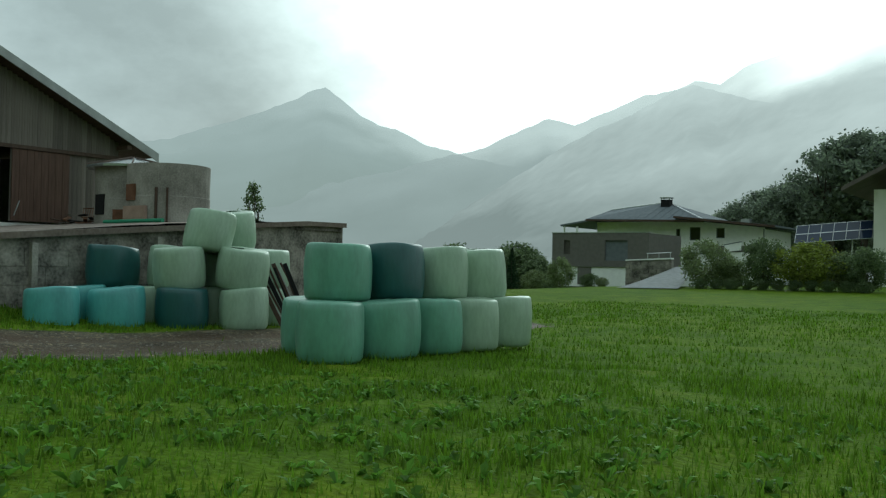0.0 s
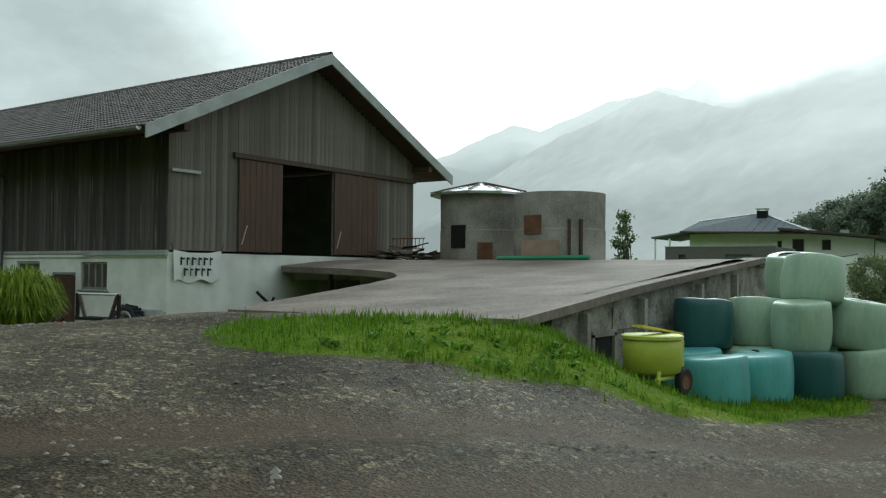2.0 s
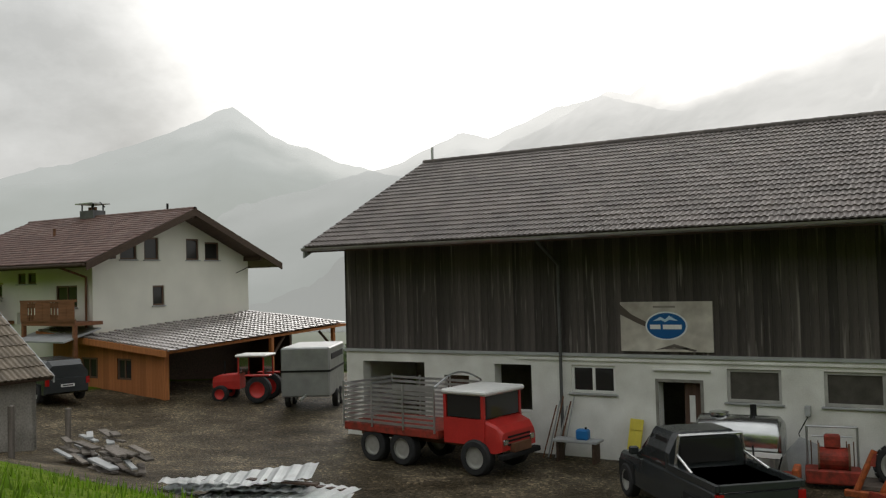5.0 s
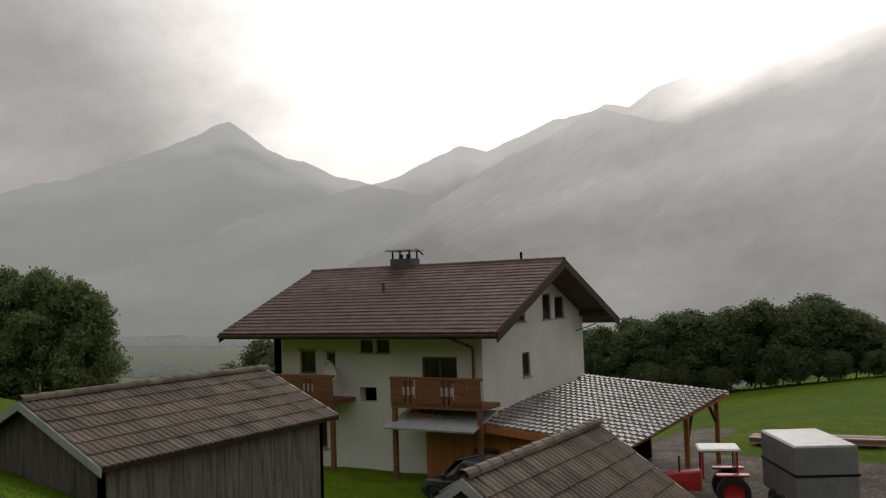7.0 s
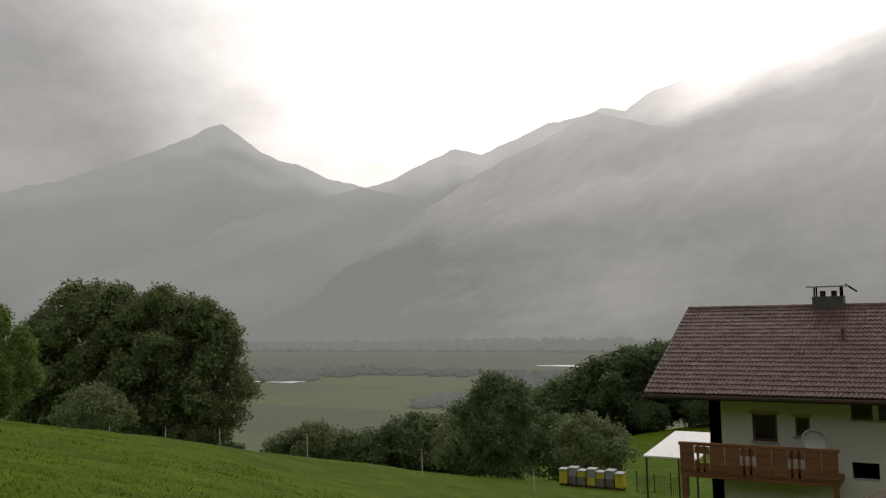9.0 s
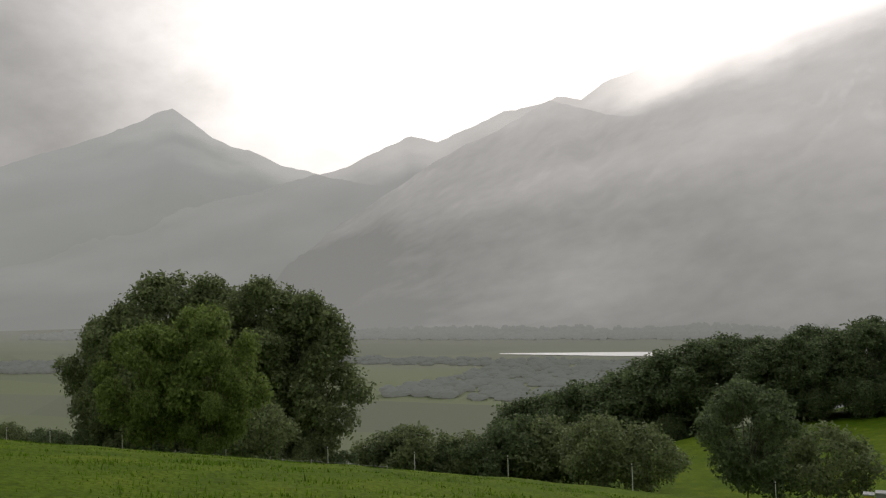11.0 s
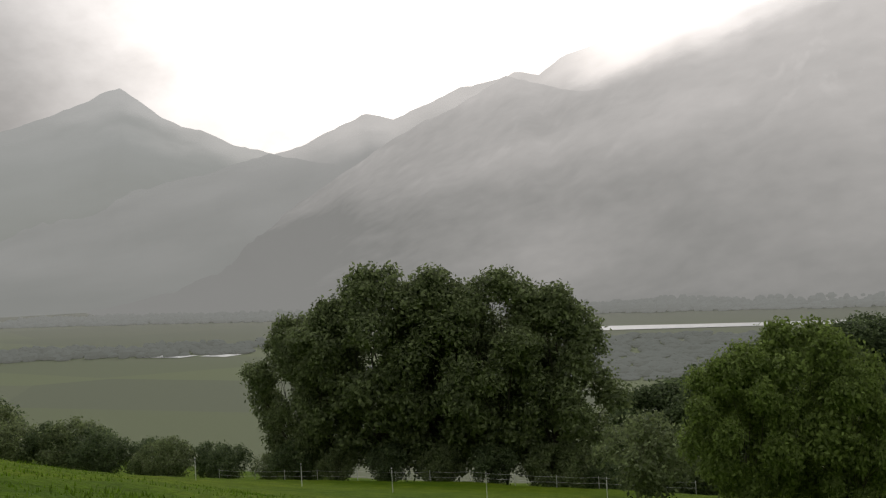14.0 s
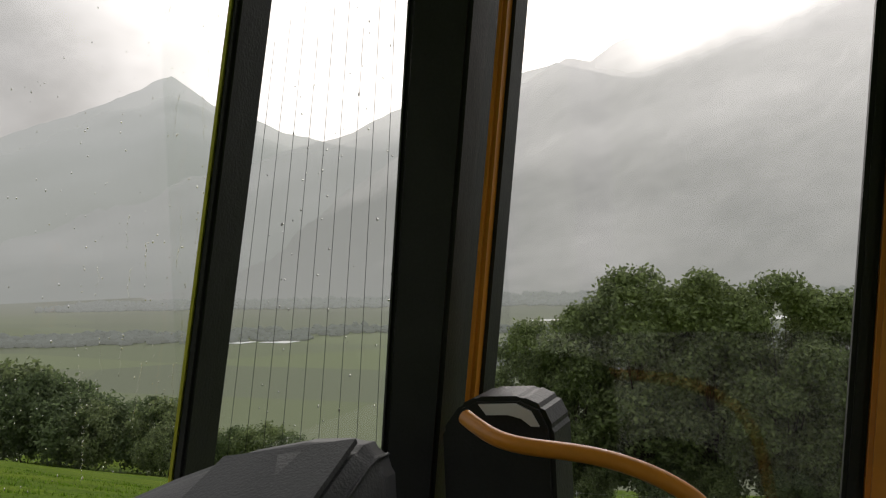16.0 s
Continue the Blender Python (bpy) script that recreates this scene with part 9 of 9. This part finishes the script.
def build_bus():
    eye = PATH[-1][1]
    bus = thing("bus_cab", "front corner of a bus cab with black posts and orange rail", "bus")
    bus.matrix_basis = Matrix.Translation(eye) @ Matrix.Rotation(math.atan2(-0.0761, -0.9971), 4, "Z")
    # local axes: x forwards, y to the left, z up from eye level
    S = -1.2

    def post(name, low, top, z0, z1, y0, y1, mat, label=""):
        """A leaning post: its front and rear edges along x at both ends."""
        bm = bmesh.new()
        q = []
        for z, (a, b) in ((z0, low), (z1, top)):
            q.append([bm.verts.new(p) for p in ((a, y0, z), (b, y0, z), (b, y1, z), (a, y1, z))])
        for i in range(4):
            bm.faces.new((q[0][i], q[0][(i + 1) % 4], q[1][(i + 1) % 4], q[1][i]))
        bm.faces.new(q[0][::-1])
        bm.faces.new(q[1])
        bmesh.ops.recalc_face_normals(bm, faces=bm.faces)
        bmesh.ops.bevel(bm, geom=bm.edges[:], offset=0.006, segments=2, affect="EDGES")
        return part(name, bm, mat, bus, label)
    post("front_pillar", (0.9875, 1.0105), (0.7305, 0.7445), -0.5, 0.75, S - 0.06, S + 0.03, M_BUSBLACK, "slanting black windscreen pillar")
    post("pillar_seal", (1.0115, 1.0175), (0.7455, 0.7515), -0.5, 0.75, S - 0.055, S + 0.028, M_BUSYELLOW, "yellow edge seal")
    post("door_post", (0.5234, 0.5984), (0.3552, 0.4532), -0.5, 0.75, S - 0.07, S + 0.05, M_BUSBLACK, "wide black door post")
    post("post_seal", (0.6094, 0.6194), (0.4642, 0.4742), -0.5, 0.75, S - 0.02, S + 0.03, M_BUSGREY)
    post("door_edge", (0.4750, 0.4890), (0.3013, 0.3133), -0.5, 0.75, S - 0.02, S + 0.055, M_BUSORANGE, "orange door edge strip")
    post("door_edge_seal", (0.4690, 0.4750), (0.2953, 0.3013), -0.5, 0.75, S - 0.02, S + 0.03, M_BUSBLACK)
    post("rear_post", (-0.0332, -0.0092), (-0.1607, -0.1407), -0.5, 0.75, S - 0.02, S + 0.03, M_BUSBLACK)
    post("rear_rail", (-0.0632, -0.0342), (-0.1877, -0.1617), -0.5, 0.75, S - 0.01, S + 0.05, M_BUSORANGE, "orange upright door rail")
    post("rear_panel", (-0.6032, -0.0642), (-0.6327, -0.1887), -0.5, 0.75, S - 0.05, S + 0.0, M_BUSBLACK)
    # quarter light with heating wires
    glass = clear_glass()
    p = part("quarter_glass", boxes((0.40, 1.0, S - 0.022, S - 0.018, -0.5, 0.75)), glass, bus)
    p.visible_shadow = False
    for i in range(9):
        t = (i + 0.7) / 9.4
        a, b = 0.61 + 0.33 * t, 0.505 + 0.21 * t
        za, zb = -0.42, (0.42 - 0.10 * ((i * 7) % 3) * 0.4)
        bm = rod(bmesh.new(), (a, S - 0.012, za), (b + (a - b) * (0.75 - zb) / 1.25, S - 0.012, zb), 0.00045, seg=5)
        part("heating_wire", bm, M_BUSBLACK, bus)
    p = part("door_glass", boxes((-0.12, 0.48, S - 0.022, S - 0.018, -0.5, 0.75)), glass, bus)
    p.visible_shadow = False
    # windscreen, bowed
    bm = bmesh.new()
    rows = []
    for i in range(13):
        u = -1 + 2 * i / 12
        y = u * 1.2
        bow = 0.32 * (1 - u * u)
        rows.append([bm.verts.new((1.0 + bow, y, -0.5)), bm.verts.new((0.75 + bow, y, 0.75))])
    for a, b in zip(rows, rows[1:]):
        bm.faces.new((a[0], b[0], b[1], a[1]))
    w = part("windscreen", bm, glass, bus, smooth=True)
    w.visible_shadow = False
    # rain on the glass
    rng = random.Random(77)
    v, f = [], []

    def drop(c, r, nrm, long=1.0):
        k = len(v)
        t1 = Vector((0, 0, 1))
        t2 = nrm.cross(t1).normalized()
        seg = 7
        for j, (rr, hh) in enumerate(((1.0, 0.0), (0.75, 0.45))):
            for i in range(seg):
                a = 2 * math.pi * i / seg
                v.append(c + t1 * (r * rr * math.sin(a) * long) + t2 * (r * rr * math.cos(a)) + nrm * (r * hh))
        v.append(c + nrm * r * 0.6)
        for i in range(seg):
            j = (i + 1) % seg
            f.append((k + i, k + j, k + seg + j, k + seg + i))
            f.append((k + seg + i, k + seg + j, k + 2 * seg))
        f.append(tuple(k + i for i in range(seg))[::-1])
    tilt = Vector((0.93, -0.33, 0.18)).normalized()

    def on_screen(u, z):
        return Vector((1.002 + 0.32 * (1 - u * u) - 0.25 * (z + 0.5) / 1.25, -1.2 * u, z))
    for _ in range(420):
        drop(on_screen(1 - 0.26 * rng.random() ** 2.0, rng.uniform(-0.35, 0.45)), rng.uniform(0.0004, 0.0013), tilt, rng.uniform(1, 2.2))
    # runs of water that creep up and back along the edge of the screen
    for _ in range(26):
        u, z = 1 - 0.15 * rng.random() ** 1.4, rng.uniform(-0.3, 0.4)
        for k in range(rng.randint(8, 26)):
            drop(on_screen(u, z), rng.uniform(0.0003, 0.0008), tilt, rng.uniform(1.5, 3.5))
            u, z = min(1.0, u + rng.uniform(-0.001, 0.0016)), z - rng.uniform(0.002, 0.006)
    for _ in range(150):
        t = rng.random()
        z = -0.4 + 0.85 * t
        x = rng.uniform(0.56, 0.88) - 0.12 * t
        drop(Vector((x, S - 0.023, z)), rng.uniform(0.0008, 0.002), Vector((0, -1, 0)), rng.uniform(1, 1.6))
    ob = raw("rain_drops", v, f, water_drop_material(), bus, "rain drops on the glass", smooth=True)
    tagged(ob, kind="stuff")
    # dash housing before the pillar
    prof = [(0.80, -0.302), (0.70, -0.262), (0.60, -0.227), (0.52, -0.211), (0.46, -0.207), (0.435, -0.214), (0.424, -0.232), (0.421, -0.50), (0.80, -0.50)]
    bm = bmesh.new()
    far = [bm.verts.new((x, -0.88, z)) for x, z in prof]
    mid = [bm.verts.new((x, -0.83, z + 0.002)) for x, z in prof]
    near = [bm.verts.new((x * 0.96 + 0.03, -0.58, z - 0.115 if i < 7 else z)) for i, (x, z) in enumerate(prof)]
    for a, b in ((far, mid), (mid, near)):
        for i in range(len(prof)):
            j = (i + 1) % len(prof)
            bm.faces.new((a[i], a[j], b[j], b[i]))
    bm.faces.new(far)
    bm.faces.new(near[::-1])
    bmesh.ops.recalc_face_normals(bm, faces=bm.faces)
    bmesh.ops.bevel(bm, geom=[e for e in bm.edges if e.calc_face_angle(0) > 0.2], offset=0.012, segments=3, affect="EDGES")
    dash = part("dash_housing", bm, M_BUSGREY, bus, "dark moulded dash housing", smooth=True)
    bm = bmesh.new()
    top = [(0.62, -0.83, -0.226), (0.45, -0.83, -0.199), (0.455, -0.62, -0.292), (0.66, -0.62, -0.333)]
    slab(bm, top, 0.006)
    part("dash_panel", bm, M_BUSGREY, dash, "grey inset dash panel")
    bm = bmesh.new()
    slab(bm, [(0.60, -0.66, -0.303), (0.49, -0.66, -0.278), (0.49, -0.61, -0.300), (0.60, -0.61, -0.325)], 0.003)
    part("ticket_label", bm, plain("green_white_label", (0.12, 0.42, 0.24), 0.5), dash, "green and white sticker")
    # bracket of the grab rail
    bm = bmesh.new()
    outer = [(0.410, -0.199), (0.388, -0.189), (0.33, -0.187), (0.303, -0.198), (0.290, -0.225), (0.290, -0.5), (0.436, -0.5), (0.436, -0.232)]
    prism(bm, outer, "y", -1.12, -1.03)
    bmesh.ops.bevel(bm, geom=bm.edges[:], offset=0.006, segments=2, affect="EDGES")
    part("rail_bracket", bm, M_BUSBLACK, bus, "black moulded rail bracket")
    # pale strip laid on the black bracket as its painted sheen
    bm = bmesh.new()
    prism(bm, [(0.383, -0.197), (0.335, -0.195), (0.316, -0.204), (0.306, -0.222), (0.316, -0.222), (0.328, -0.213), (0.345, -0.209), (0.373, -0.210)], "y", -1.032, -1.026)
    part("bracket_sheen", bm, material("pale_bracket_sheen", (0.62, 0.62, 0.66), 0.25, vary=0.05), bus, "pale strip painted as the bracket's sheen")
    cu = bpy.data.curves.new("grab_rail", "CURVE")
    cu.dimensions, cu.bevel_depth, cu.bevel_resolution = "3D", 0.0098, 4
    sp = cu.splines.new("NURBS")
    line = [(0.386, -0.99, -0.206), (0.355, -0.965, -0.217), (0.325, -0.95, -0.226), (0.275, -0.95, -0.230), (0.222, -0.95, -0.234), (0.174, -0.95, -0.246), (0.132, -0.95, -0.264), (0.097, -0.95, -0.29), (0.07, -0.95, -0.36), (0.06, -0.95, -0.5)]
    sp.points.add(len(line) - 1)
    for pt, c in zip(sp.points, line):
        pt.co = (*c, 1)
    sp.use_endpoint_u, sp.order_u = True, 4
    cu.materials.append(M_BUSORANGE)
    rail = new("grab_rail", cu)
    rail.parent = bus
    tagged(rail, "bent orange tubular grab rail")
    # body: floor, roof, panels, wheels on the road
    road_z = track(eye[0])[1] + 0.09 - eye[2]
    part("floor_plate", boxes((-1.1, 1.15, S, 1.3, road_z + 0.32, road_z + 0.40)), M_BUSGREY, bus)
    part("side_panel", boxes((0.30, 1.05, S - 0.05, S + 0.02, road_z + 0.25, -0.50), bevel=0.01), M_BUSSIDE, bus)
    part("door_panel", boxes((-0.6, 0.29, S - 0.05, S + 0.02, road_z + 0.25, -0.50), bevel=0.01), M_BUSBLACK, bus)
    part("front_panel", boxes((1.12, 1.36, S + 0.02, 1.3, road_z + 0.25, -0.50), bevel=0.03), M_BUSSIDE, bus)
    part("roof_panel", boxes((-1.1, 1.1, S - 0.06, 1.32, 0.75, 0.85), bevel=0.03), M_BUSSIDE, bus)
    part("offside_panel", boxes((-1.1, 1.1, 1.28, 1.34, road_z + 0.25, -0.4)), M_BUSSIDE, bus)
    part("offside_pillar", boxes((0.75, 0.9, 1.26, 1.32, -0.4, 0.75)), M_BUSBLACK, bus)
    part("offside_pillar", boxes((-1.1, -0.98, 1.26, 1.32, -0.4, 0.75)), M_BUSBLACK, bus)
    part("nearside_pillar", boxes((-1.1, -1.0, S - 0.05, S + 0.02, road_z + 0.4, 0.75)), M_BUSBLACK, bus)
    for y in (S + 0.2, 1.12):
        wheel(bus, 0.55, y, road_z + 0.30, 0.30, 0.22, rim=M_RIM)


build_bus()
